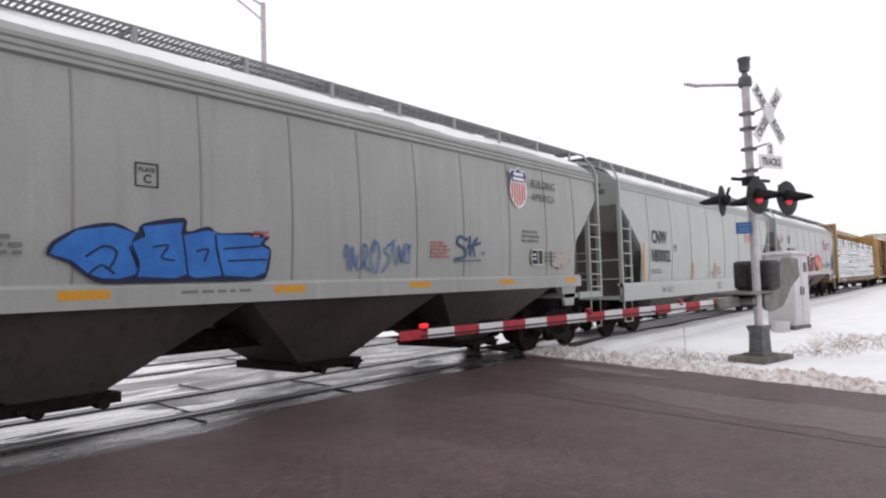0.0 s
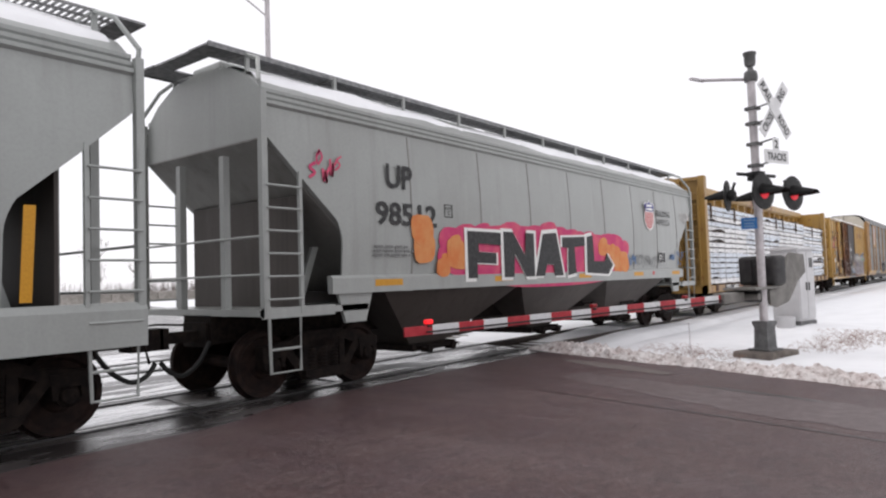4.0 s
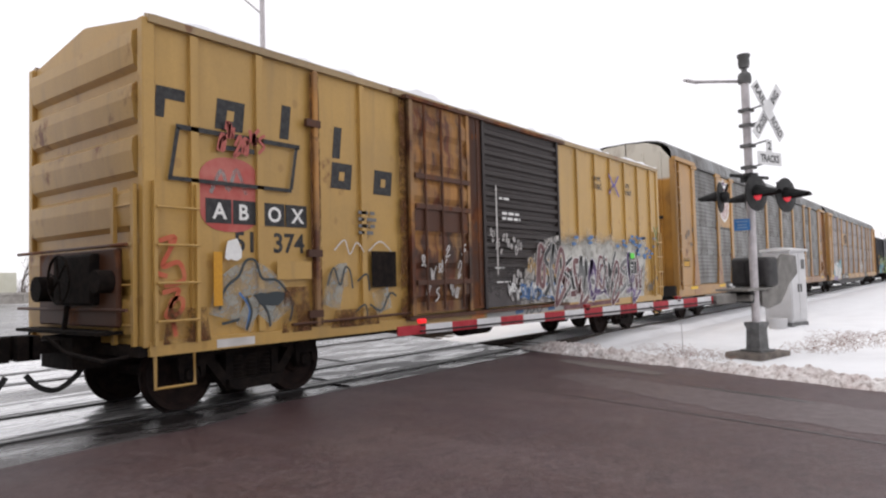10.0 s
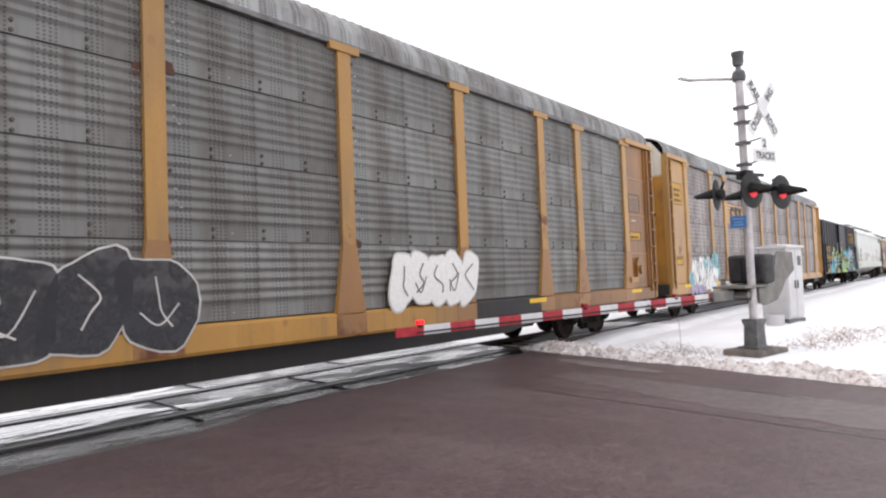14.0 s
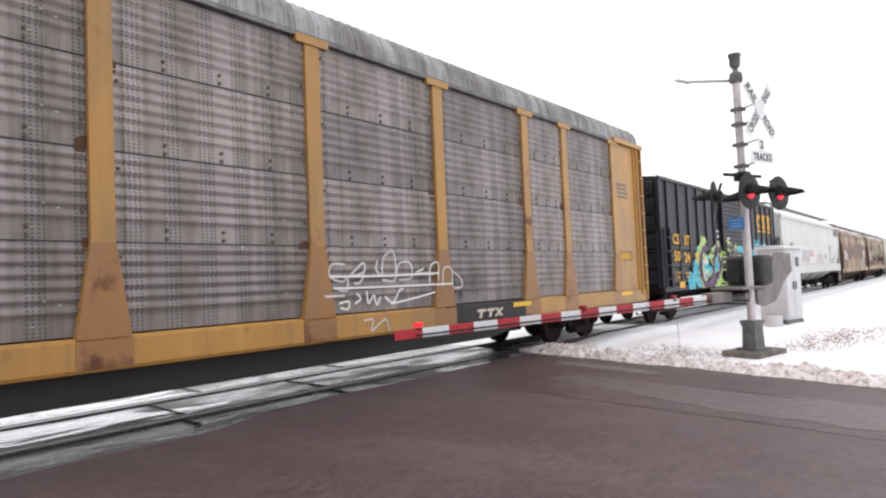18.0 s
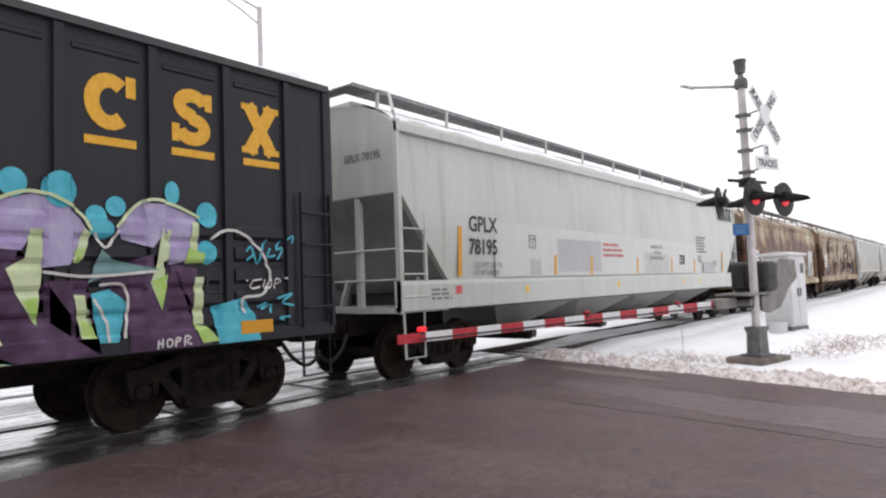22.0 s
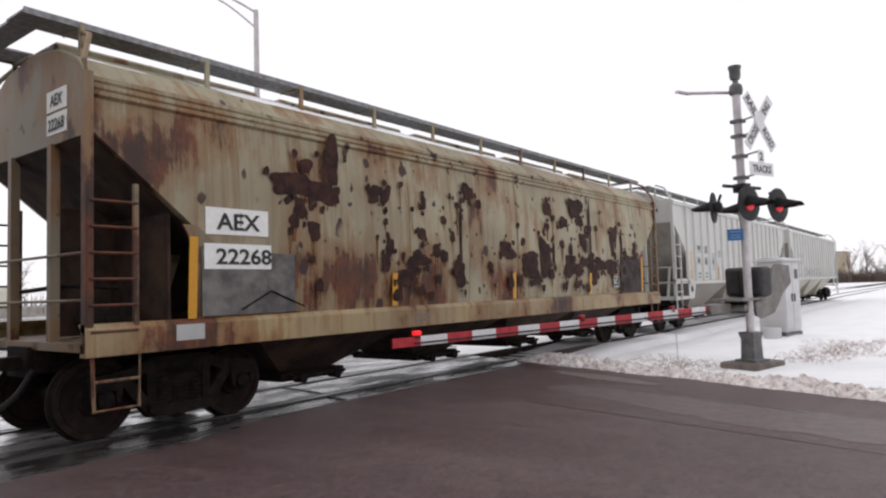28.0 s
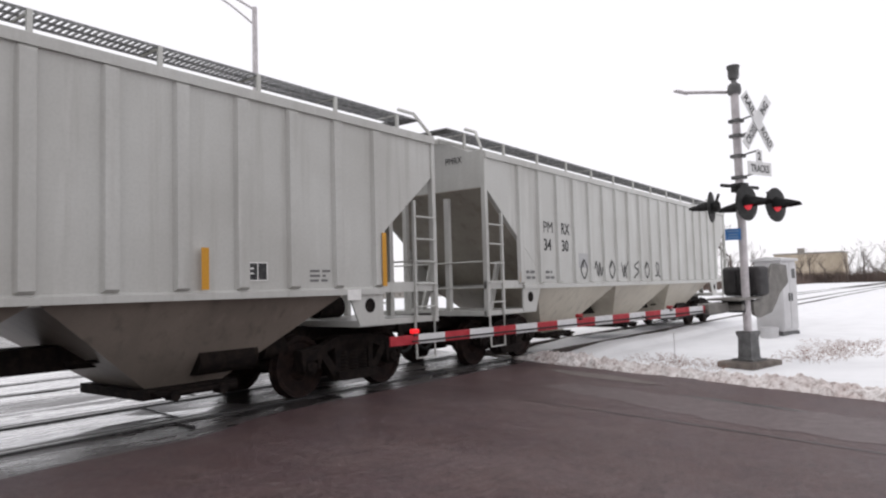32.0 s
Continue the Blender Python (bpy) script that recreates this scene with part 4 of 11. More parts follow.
LENS_LIT = glow("lit_red_lens", (1.0, 0.02, 0.05), 0.42)
ARM_LAMP_LIT = glow("lit_arm_lamp", (1.0, 0.02, 0.03), 0.9)
ARM_LAMP_DIM = mat("unlit_red_arm_lamp", (0.25, 0.012, 0.015), 0.3)

MAST = Vector((13.3, 3.12, 0.0))
FACE = math.degrees(math.atan2(-0.94, -0.34)) + 90     # local -y looks down the road
mast = thing("crossing_signal", "railway crossing signal with a grey mast, crossbuck and red lights", "signal", place=Matrix.Translation(MAST) @ pose(0, 0, 0, 0, -0.35, FACE))

bm = soft_box(-0.46, 0.46, -0.36, 0.36, -0.12, 0.09, 0.03)
part("foundation", bm, rough_mat("dark_stained_concrete", (0.10, 0.085, 0.075), (0.2, 0.175, 0.155), 4, 0.9), mast, "dark stained concrete foot")
bm = loft(bmesh.new(), [[(q * 1.0, -q, z), (q, q, z), (-q, q, z), (-q, -q, z)] for q, z in ((0.165, 0.09), (0.135, 0.16), (0.125, 0.50), (0.15, 0.58), (0.15, 0.62))])
box(bm, -0.21, 0.21, -0.21, 0.21, 0.085, 0.125)
part("junction_base", bm, ALU_DARK, mast, "dark cast junction base")
part("conduit", tube(bmesh.new(), [(0.13, 0.05, 0.5), (0.14, 0.05, 0.9), (0.12, 0.05, 1.2)], 0.03, 8), ALU_DARK, mast, "thin cable conduit beside the mast")
bm = bmesh.new()
cyl(bm, (0, 0, 0.6), (0, 0, 5.05), 0.072, 18)
part("mast_tube", bm, ALU, mast, "dull aluminium tube", smooth=True)
bm = bmesh.new()
lathe(bm, [(5.03, 0.02), (5.03, 0.11), (5.10, 0.125), (5.20, 0.11), (5.25, 0.05), (5.30, 0.05)], 16, "z")
part("mast_cap", bm, ALU_DARK, mast, smooth=True)
bm = bmesh.new()
lathe(bm, [(5.30, 0.03), (5.32, 0.085), (5.38, 0.10), (5.50, 0.10), (5.52, 0.115), (5.57, 0.115), (5.57, 0.02)], 18, "z")
part("bell", bm, ALU_DARK, mast, "grey warning bell", smooth=True)
bm = bmesh.new()
tube(bm, [(0.05, 0.1, 5.10), (-0.2, 0.3, 5.12), (-0.62, 0.62, 5.14)], 0.03, 8)
box(bm, -0.90, -0.52, 0.58, 0.66, 5.12, 5.155)
part("side_arm", bm, ALU, mast, "thin side bracket")


def board(cx, cz, length, width, angle, y):
    d = Vector((math.cos(radians(angle)), math.sin(radians(angle))))
    p = Vector((-d.y, d.x))
    c = Vector((cx, cz))
    pts = [c + d * (sx * length / 2) + p * (sz * width / 2) for sx, sz in ((-1, -1), (1, -1), (1, 1), (-1, 1))]
    return [(q.x, q.y) for q in pts]


def turned_word(word, cx, cz, height, angle, y, length):
    co, faces, _ = LETTERS[word]
    a = radians(angle)
    me = bpy.data.meshes.new("lettering")
    me.from_pydata([(cx + (c[0] - 0.5) * length * math.cos(a) - (c[1] - 0.5) * height * math.sin(a), y, cz + (c[0] - 0.5) * length * math.sin(a) + (c[1] - 0.5) * height * math.cos(a)) for c in co], [], faces)
    return me


CBZ, CBY = 4.42, -0.42
bm = bmesh.new()
prism(bm, board(0, CBZ, 1.22, 0.22, 50, 0), CBY, CBY + 0.012)
cb = part("crossbuck", bm, SIGN_WHITE, mast, "white crossbuck boards with black capitals")
bm = bmesh.new()
prism(bm, board(0, CBZ, 1.22, 0.22, -50, 0), CBY - 0.016, CBY - 0.004)
part("board", bm, SIGN_WHITE, cb)
for word, ang, off in (("RAIL", -50, -0.36), ("ROAD", -50, 0.36), ("CROSS", 50, -0.33), ("ING", 50, 0.36)):
    a = radians(ang)
    part("lettering", turned_word(word, off * math.cos(a), CBZ + off * math.sin(a), 0.14, ang, CBY - (0.020 if ang < 0 else 0.004), 0.40 if word != "ING" else 0.26), BLACK_PAINT, cb)
bm = prism(bmesh.new(), [(-0.09, 3.68), (0.09, 3.68), (0.09, 3.90), (-0.09, 3.90)], CBY, CBY + 0.01)
prism(bm, [(-0.36, 3.44), (0.36, 3.44), (0.36, 3.68), (-0.36, 3.68)], CBY, CBY + 0.01)
ts = part("track_count_sign", bm, SIGN_WHITE, mast, "small white sign for two tracks")
part("lettering", turned_word("TRACKS", 0, 3.56, 0.13, 0, CBY - 0.004, 0.56), BLACK_PAINT, ts)
part("lettering", turned_word("2", 0, 3.79, 0.14, 0, CBY - 0.004, 0.10), BLACK_PAINT, ts)
for z in (4.52, 4.24, 3.86, 3.46):
    bm = bmesh.new()
    tube(bm, [(0, -0.05, z), (0.0, CBY + 0.01, z + 0.04)], 0.016, 6)
    box(bm, -0.10, 0.10, -0.10, 0.10, z - 0.03, z + 0.03)
    part("sign_bracket", bm, ALU_DARK, mast, "dark clamp bracket")

LZ = 3.05
bm = bmesh.new()
tube(bm, [(-0.52, 0.02, LZ + 0.24), (0.54, -0.02, LZ + 0.24)], 0.032, 8)
box(bm, -0.11, 0.11, -0.11, 0.11, LZ + 0.14, LZ + 0.30)
part("light_arm", bm, SIGNAL_BLACK, mast, "black cross arm")


def flasher(x, way):
    """A black disc with a hooded red lens; way -1 looks down the road, 1 over the tracks."""
    y = 0.16 * way
    b = bmesh.new()
    lathe(b, [(y - way * 0.02, 0.02), (y - way * 0.02, 0.312), (y, 0.32), (y + way * 0.012, 0.30), (y + way * 0.012, 0.14), (y + way * 0.012, 0.02)], 32)
    disc = part("flasher", b, SIGNAL_BLACK, mast, "black round signal background", smooth=True)
    b = bmesh.new()
    lathe(b, [(y - way * 0.02, 0.03), (y - way * 0.04, 0.11), (y - way * 0.14, 0.12), (y - way * 0.17, 0.08), (y - way * 0.17, 0.01)], 18)
    part("lamp_housing", b, SIGNAL_BLACK, disc, smooth=True)
    b = bmesh.new()
    lathe(b, [(y + way * 0.014, 0.13), (y + way * 0.022, 0.128), (y + way * 0.034, 0.07), (y + way * 0.038, 0.012)], 20)
    part("lens", b, LENS_LIT, disc, "glowing red lens", smooth=True)
    b = bmesh.new()
    rows = []
    for s in (0.012, 0.20, 0.42):
        half = radians(112 if s < 0.1 else 88 if s < 0.3 else 56)
        rows.append([(0.15 * math.sin(a), y + way * s, 0.15 * math.cos(a) - 0.30 * s) for a in np.linspace(-half, half, 15)])
    loft(b, rows, caps=False, closed=False)
    bmesh.ops.solidify(b, geom=list(b.faces), thickness=0.006)
    part("hood", b, SIGNAL_BLACK, disc, smooth=True)
    b = tube(bmesh.new(), [(0, y - way * 0.10, 0.10), (0, y - way * 0.16, 0.26)], 0.028, 8)
    part("head_bracket", b, SIGNAL_BLACK, disc)
    return disc


for sx in (-0.48, 0.52):
    flasher(sx, -1).matrix_basis = pose(sx + (0.12 if sx < 0 else 0.03), -0.20, LZ - 0.12, 0, 0, 0)
for sx in (-0.44, 0.40):
    flasher(sx, 1).matrix_basis = pose(sx, 0.14, LZ - 0.13, 0, 0, 24) @ Matrix.Scale(0.9, 4)

bm = prism(bmesh.new(), [(-0.135, 2.30), (0.135, 2.30), (0.135, 2.51), (-0.135, 2.51)], -0.008, 0.0)
note = part("notice_plate", bm, BLUE_SIGN, mast, "small blue notice plate")
note.matrix_basis = pose(-0.20, 0.06, 0.0, 0, 0, -48)
for z, w in ((2.45, 0.10), (2.39, 0.08), (2.34, 0.09)):
    part("notice_line", prism(bmesh.new(), [(-w, z), (w, z), (w, z + 0.022), (-w, z + 0.022)], -0.014, -0.010), rough_mat("faded_sign_print", (0.16, 0.26, 0.42), (0.2, 0.3, 0.46), 9, 0.6, 0.0), note)

# gate mechanism, counterweight and arm
CASE_DARK = rough_mat("dark_grey_mechanism_paint", (0.020, 0.019, 0.020), (0.045, 0.042, 0.042), 4, 0.55, 0.1)
ROOT, TIP = Vector((13.1, 3.45, 1.06)), Vector((6.15, 5.50, 0.93))
armdir = TIP - ROOT
ARM_LEN = armdir.length
arm_pose = Matrix.Translation(ROOT) @ Matrix.Rotation(math.atan2(armdir.y, armdir.x), 4, "Z") @ Matrix.Rotation(-math.asin(armdir.z / ARM_LEN), 4, "Y")
gate = thing("crossing_gate", "lowered crossing gate with a red and white striped arm", "gate", place=arm_pose)
bm = soft_box(-0.80, -0.40, -0.28, 0.46, 0.19, 0.74, 0.07, 3)
box(bm, -0.40, -0.37, -0.18, 0.02, 0.26, 0.66)
part("mechanism_case", bm, CASE_DARK, gate, "dark grey gate mechanism case", smooth=True)
GREY_CAST = rough_mat("grey_cast_arm", (0.135, 0.128, 0.118), (0.215, 0.205, 0.19), 4, 0.6)
bm = one_box(-0.78, 0.18, -0.24, 0.40, 0.135, 0.175)
part("shelf", bm, GREY_CAST, gate, "grey mounting shelf")
bm = soft_box(-0.55, -0.12, -0.14, 0.28, -0.10, 0.13, 0.03)
part("hinge_block", bm, SIGNAL_BLACK, gate, "black hinge block")
bm = prism(bmesh.new(), [(-0.40, 0.10), (-0.68, 0.13), (-0.92, 0.30), (-1.08, 0.70), (-1.20, 0.78), (-1.68, 0.74), (-1.72, 0.40), (-1.38, 0.20), (-1.20, 0.0), (-1.04, -0.14), (-0.62, -0.22), (-0.42, -0.16)], 0.28, 0.33)
part("counterweight_arm", bm, GREY_CAST, gate, "grey curved counterweight arm")
bm = soft_box(-1.66, -1.28, -0.12, 0.28, 0.32, 0.60, 0.03)
part("counterweight", bm, GREY_CAST, gate, "grey cast counterweight")
bm = soft_box(0.0, 0.64, -0.16, 0.08, -0.085, 0.10, 0.02)
cyl(bm, (-0.1, -0.3, 0.0), (-0.1, 0.30, 0.0), 0.06, 14)
part("arm_mount", bm, GREY_CAST, gate, "grey arm socket")
n_str = 17
step = (ARM_LEN - 0.62) / (n_str - 0.8)
for i in range(n_str):
    a = max(0.62, ARM_LEN - (i + 1) * step)
    b = ARM_LEN - i * step
    if b <= 0.64:
        break
    hgt = 0.045 + 0.018 * (1 - b / ARM_LEN) + 0.012
    bm = one_box(a, b, -0.028, 0.0, -hgt, hgt)
    part("stripe", bm, ARM_RED if i % 2 == 0 else ARM_WHITE, gate)
bm = bmesh.new()
tube(bm, [(0.5, 0.03, -0.02), (ARM_LEN - 0.3, 0.03, -0.02)], 0.012, 6)
tube(bm, [(0.6, 0.05, -0.05), (2.3, 0.09, -0.10), (2.45, 0.03, 0.0)], 0.012, 6)
part("arm_truss", bm, SIGNAL_BLACK, gate, "thin black cable")
for i, (d, lit) in enumerate(((ARM_LEN - 0.36, True), (ARM_LEN - 3.35, False), (ARM_LEN - 5.6, False))):
    bm = soft_box(d - 0.055, d + 0.055, -0.05, 0.02, 0.072, 0.13, 0.015)
    lamp = part("arm_lamp", bm, ARM_LAMP_LIT if lit else ARM_LAMP_DIM, gate, "small red arm lamp")
    part("lamp_foot", one_box(d - 0.03, d + 0.03, -0.04, 0.02, 0.04, 0.064), SIGNAL_BLACK, lamp)

# signal case beside the track
case = thing("signal_case", "silver signal instrument case standing in the snow", "cabinet", place=pose(18.9, 3.72, -0.05, 0, 0, FACE + 4))
bm = soft_box(-0.38, 0.38, -0.34, 0.34, 0.30, 2.06, 0.015)
part("case_body", bm, CASE, case)
bm = soft_box(-0.44, 0.44, -0.40, 0.40, 2.06, 2.12, 0.015)
prism_x(bm, [(-0.38, 2.12), (0.38, 2.12), (0.0, 2.17)], -0.42, 0.42)
part("case_roof", bm, CASE, case, "overhanging metal roof")
bm = soft_box(-0.40, 0.40, -0.36, 0.36, 0.02, 0.30, 0.02)
part("plinth", bm, ALU_DARK, case, "dark steel plinth")
for x0, x1 in ((-0.36, -0.01), (0.01, 0.36)):
    d = part("case_door", soft_box(x0, x1, -0.362, -0.34, 0.36, 2.0, 0.006), CASE, case)
    part("door_handle", one_box(x1 - 0.07 if x0 < 0 else x0 + 0.04, x1 - 0.04 if x0 < 0 else x0 + 0.07, -0.39, -0.362, 1.05, 1.25), ALU_DARK, d)
for x in (-0.30, 0.12):
    part("vent", one_box(x, x + 0.16, -0.372, -0.364, 1.62, 1.86), ALU_DARK, case, "dark louvred vent")
bm = bmesh.new()
cyl(bm, (-0.62, -0.1, 0.05), (-0.62, -0.1, 0.42), 0.2, 18, 0.22)
part("cable_drum", bm, CASE, case, "round grey cable housing", smooth=True)

# tall street lamp beyond the tracks
LAMP = Vector((13.08, 17.1, -0.1))
lamp_post = thing("street_lamp", "tall galvanised street lamp with a long curved arm", "street lamp", place=Matrix.Translation(LAMP))
bm = bmesh.new()
cyl(bm, (0, 0, 0), (0, 0, 10.62), 0.12, 16, 0.075)
part("pole", bm, ALU, lamp_post, smooth=True)
bm = bmesh.new()
tube(bm, curve_pts([(0, 0, 10.55), (-0.7, 0.5, 10.98), (-1.6, 1.2, 11.3), (-2.5, 1.9, 11.45)], 6), 0.035, 8)
tube(bm, curve_pts([(0, 0, 10.05), (-0.7, 0.5, 10.72), (-1.5, 1.1, 11.22)], 6), 0.028, 8)
part("bracket_arm", bm, ALU, lamp_post, smooth=True)
bm = bmesh.new()
lathe(bm, [(-0.36, 0.02), (-0.34, 0.09), (-0.1, 0.15), (0.2, 0.14), (0.36, 0.08), (0.38, 0.02)], 14, "x")
head = part("lamp_head", bm, ALU_DARK, lamp_post, "grey lamp head", smooth=True)
head.matrix_basis = pose(-2.8, 2.12, 11.46, 0, 0, -37)
bm = bmesh.new()
cyl(bm, (0, 0, 0), (0, 0, 0.3), 0.26, 8, 0.2)
part("pole_base", bm, ALU_DARK, lamp_post)

# slender marker whip in the snow
whip = part("marker_whip", tube(bmesh.new(), [(0, 0, -0.1), (0.01, 0, 0.4), (-0.02, 0, 0.62)], 0.008, 5), ALU, None, "thin grey marker rod in the snow", category="marker")
whip.matrix_basis = Matrix.Translation((13.2, 4.45, -0.05))


# ---- the train: every car is built from x = 0 at its leading end, with y = 0 on the track ----
TRAIN = []


def car_root(name, label, category, u0):
    ob = thing(name, label, category, "train of freight cars")
    TRAIN.append((ob, u0))
    return ob


def side_y(z, lo, hi):
    return 1.475 + 0.068 * math.sin(math.pi * min(1.0, max(0.0, (z - lo) / (hi - lo))))


def hopper_body(L, eave, crown, cut, ridges=True, flat_side=False):
    """Covered hopper body: rounded sides, ridged eaves, arched roof, slope sheets at the ends.
    cut: (x, lower z) pairs from the end inwards."""
    def ring(x, zl):
        lo = 1.35
        pts = []
        for k in range(7):
            z = zl + (eave - zl) * k / 6
            pts.append((1.52 if flat_side else side_y(z, lo, eave), z))
        if ridges:
            for k in range(3):
                z = eave + 0.03 + k * 0.085
                y = 1.475 - 0.03 * k
                pts += [(y + 0.045, z), (y + 0.045, z + 0.045), (y - 0.015, z + 0.055)]
        else:
            pts += [(1.50, eave + 0.06), (1.47, eave + 0.12)]
        pts += [(1.15, crown - 0.30), (0.7, crown - 0.09), (0.0, crown)]
        return [(x, -y, z) for y, z in pts] + [(x, y, z) for y, z in pts[-2::-1]]
    xs = list(cut) + [(L - x, z) for x, z in cut[::-1]]
    return loft(bmesh.new(), [ring(x, z) for x, z in xs])


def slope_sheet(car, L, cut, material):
    """Undersides of the sloping ends, in a paint darker than the body."""
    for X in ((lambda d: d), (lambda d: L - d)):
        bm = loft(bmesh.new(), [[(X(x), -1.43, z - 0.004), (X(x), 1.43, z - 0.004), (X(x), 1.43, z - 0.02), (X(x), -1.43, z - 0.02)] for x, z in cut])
        part("slope_sheet", bm, material, car, "darker-painted sloping end sheet")


def bays(car, L, n, span, z_top, z_low, material, offset=0.0, half_low=0.5, y_top=1.44):
    """Inverted pyramids with their outlet gates."""
    x0 = L / 2 + offset - span / 2
    step = span / n
    for i in range(n):
        xc = x0 + step * (i + 0.5)
        h = step / 2
        rings = []
        for k, z in ((1.0, z_top), (0.0, z_low)):
            hx, hy = half_low + (h - half_low) * k, 0.62 + (y_top - 0.62) * k
            rings.append([(xc - hx, -hy, z), (xc + hx, -hy, z), (xc + hx, hy, z), (xc - hx, hy, z)])
        b = part("hopper_bay", loft(bmesh.new(), rings), material, car, "sloping discharge bay under the body")
        bm = one_box(xc - half_low - 0.12, xc + half_low + 0.12, -0.80, 0.80, z_low - 0.12, z_low)
        box(bm, xc - half_low - 0.02, xc + half_low + 0.02, -0.95, 0.95, z_low - 0.07, z_low - 0.03)
        for q in (-1, 1):
            cyl(bm, (xc + q * 0.34, -0.98, z_low - 0.08), (xc + q * 0.34, -0.78, z_low - 0.08), 0.07, 10)
        part("outlet_gate", bm, STEEL_DARK, b, "dark outlet gate with capstans")


def roof_walk(car, L, z, posts, material, y=0.92, width=0.46, over=0.35, open_grate=False, foot=4.2):
    """Running boards on the roof with their brackets."""
    for s in (-1, 1):
        y0, y1 = s * y, s * (y - width)
        bm = bmesh.new()
        if open_grate:
            for k in range(3):
                yy = y0 + (y1 - y0) * k / 2
                box(bm, -over, L + over, yy - 0.012, yy + 0.012, z - 0.03, z)
            n = int((L + 2 * over) / 0.075)
            for k in range(n + 1):
                x = -over + (L + 2 * over) * k / n
                box(bm, x - 0.010, x + 0.010, min(y0, y1), max(y0, y1), z - 0.028, z - 0.004)
        else:
            box(bm, -over, L + over, min(y0, y1), max(y0, y1), z - 0.025, z)
            box(bm, -over, L + over, y0 - 0.012, y0 + 0.012, z - 0.05, z + 0.02)
        board = part("running_board", bm, GRATE, car, "galvanised roof running board")
        for k in range(posts):
            x = 0.25 + (L - 0.5) * k / (posts - 1)
            b = bmesh.new()
            prism(b, [(x - 0.03, foot), (x + 0.03, foot), (x + 0.03, z), (x - 0.03, z)], y0 - 0.02, y0 + 0.02)
            tube(b, [(x, y0, z - 0.02), (x, y1, z - 0.02)], 0.02, 5)
            part("bracket", b, material, board)
    for x in (-over + 0.02, L + over - 0.30):
        bm = one_box(x, x + 0.28, -y, y, z - 0.03, z)
        part("end_board", bm, GRATE, car)


def roof_snow(car, L, eave, crown, seed, cover=0.35):
    """Snow left lying on the roof."""
    ys = np.linspace(-1.32, 1.32, 23)
    xs = np.linspace(0.2, L - 0.2, int(L / 0.22))

    def roof(y):
        a = abs(y)
        return np.interp(a, (0, 0.7, 1.15, 1.47), (crown, crown - 0.09, crown - 0.30, eave + 0.28))
    vs = []
    for y in ys:
        for x in xs:
            n = noise.fractal((x * 0.5, y * 1.4, seed), 0.8, 2.1, 4)
            rim = max(0.0, (abs(y) - 1.12) / 0.2)
            vs.append((x, y, float(roof(y)) - 0.01 + 0.085 * (cover + 0.35 + 0.6 * n - rim * 1.7)))
    n = len(xs)
    fs = [(j * n + i, j * n + i + 1, (j + 1) * n + i + 1, (j + 1) * n + i) for j in range(len(ys) - 1) for i in range(n - 1)]
    me = bpy.data.meshes.new("roof_snow")
    me.from_pydata(vs, [], fs)
    me.polygons.foreach_set("use_smooth", [True] * len(fs))
    return part("roof_snow", me, SNOW, car, "thin snow on the roof", kind="stuff")


def hatch_row(car, L, crown, n, material):
    for k in range(n):
        x = L * (k + 0.5) / n
        h = soft_box(x - L / n * 0.44, x + L / n * 0.44, -0.36, 0.36, crown - 0.02, crown + 0.12, 0.03, 1)
        part("roof_hatch", h, material, car, "long roof hatch cover")


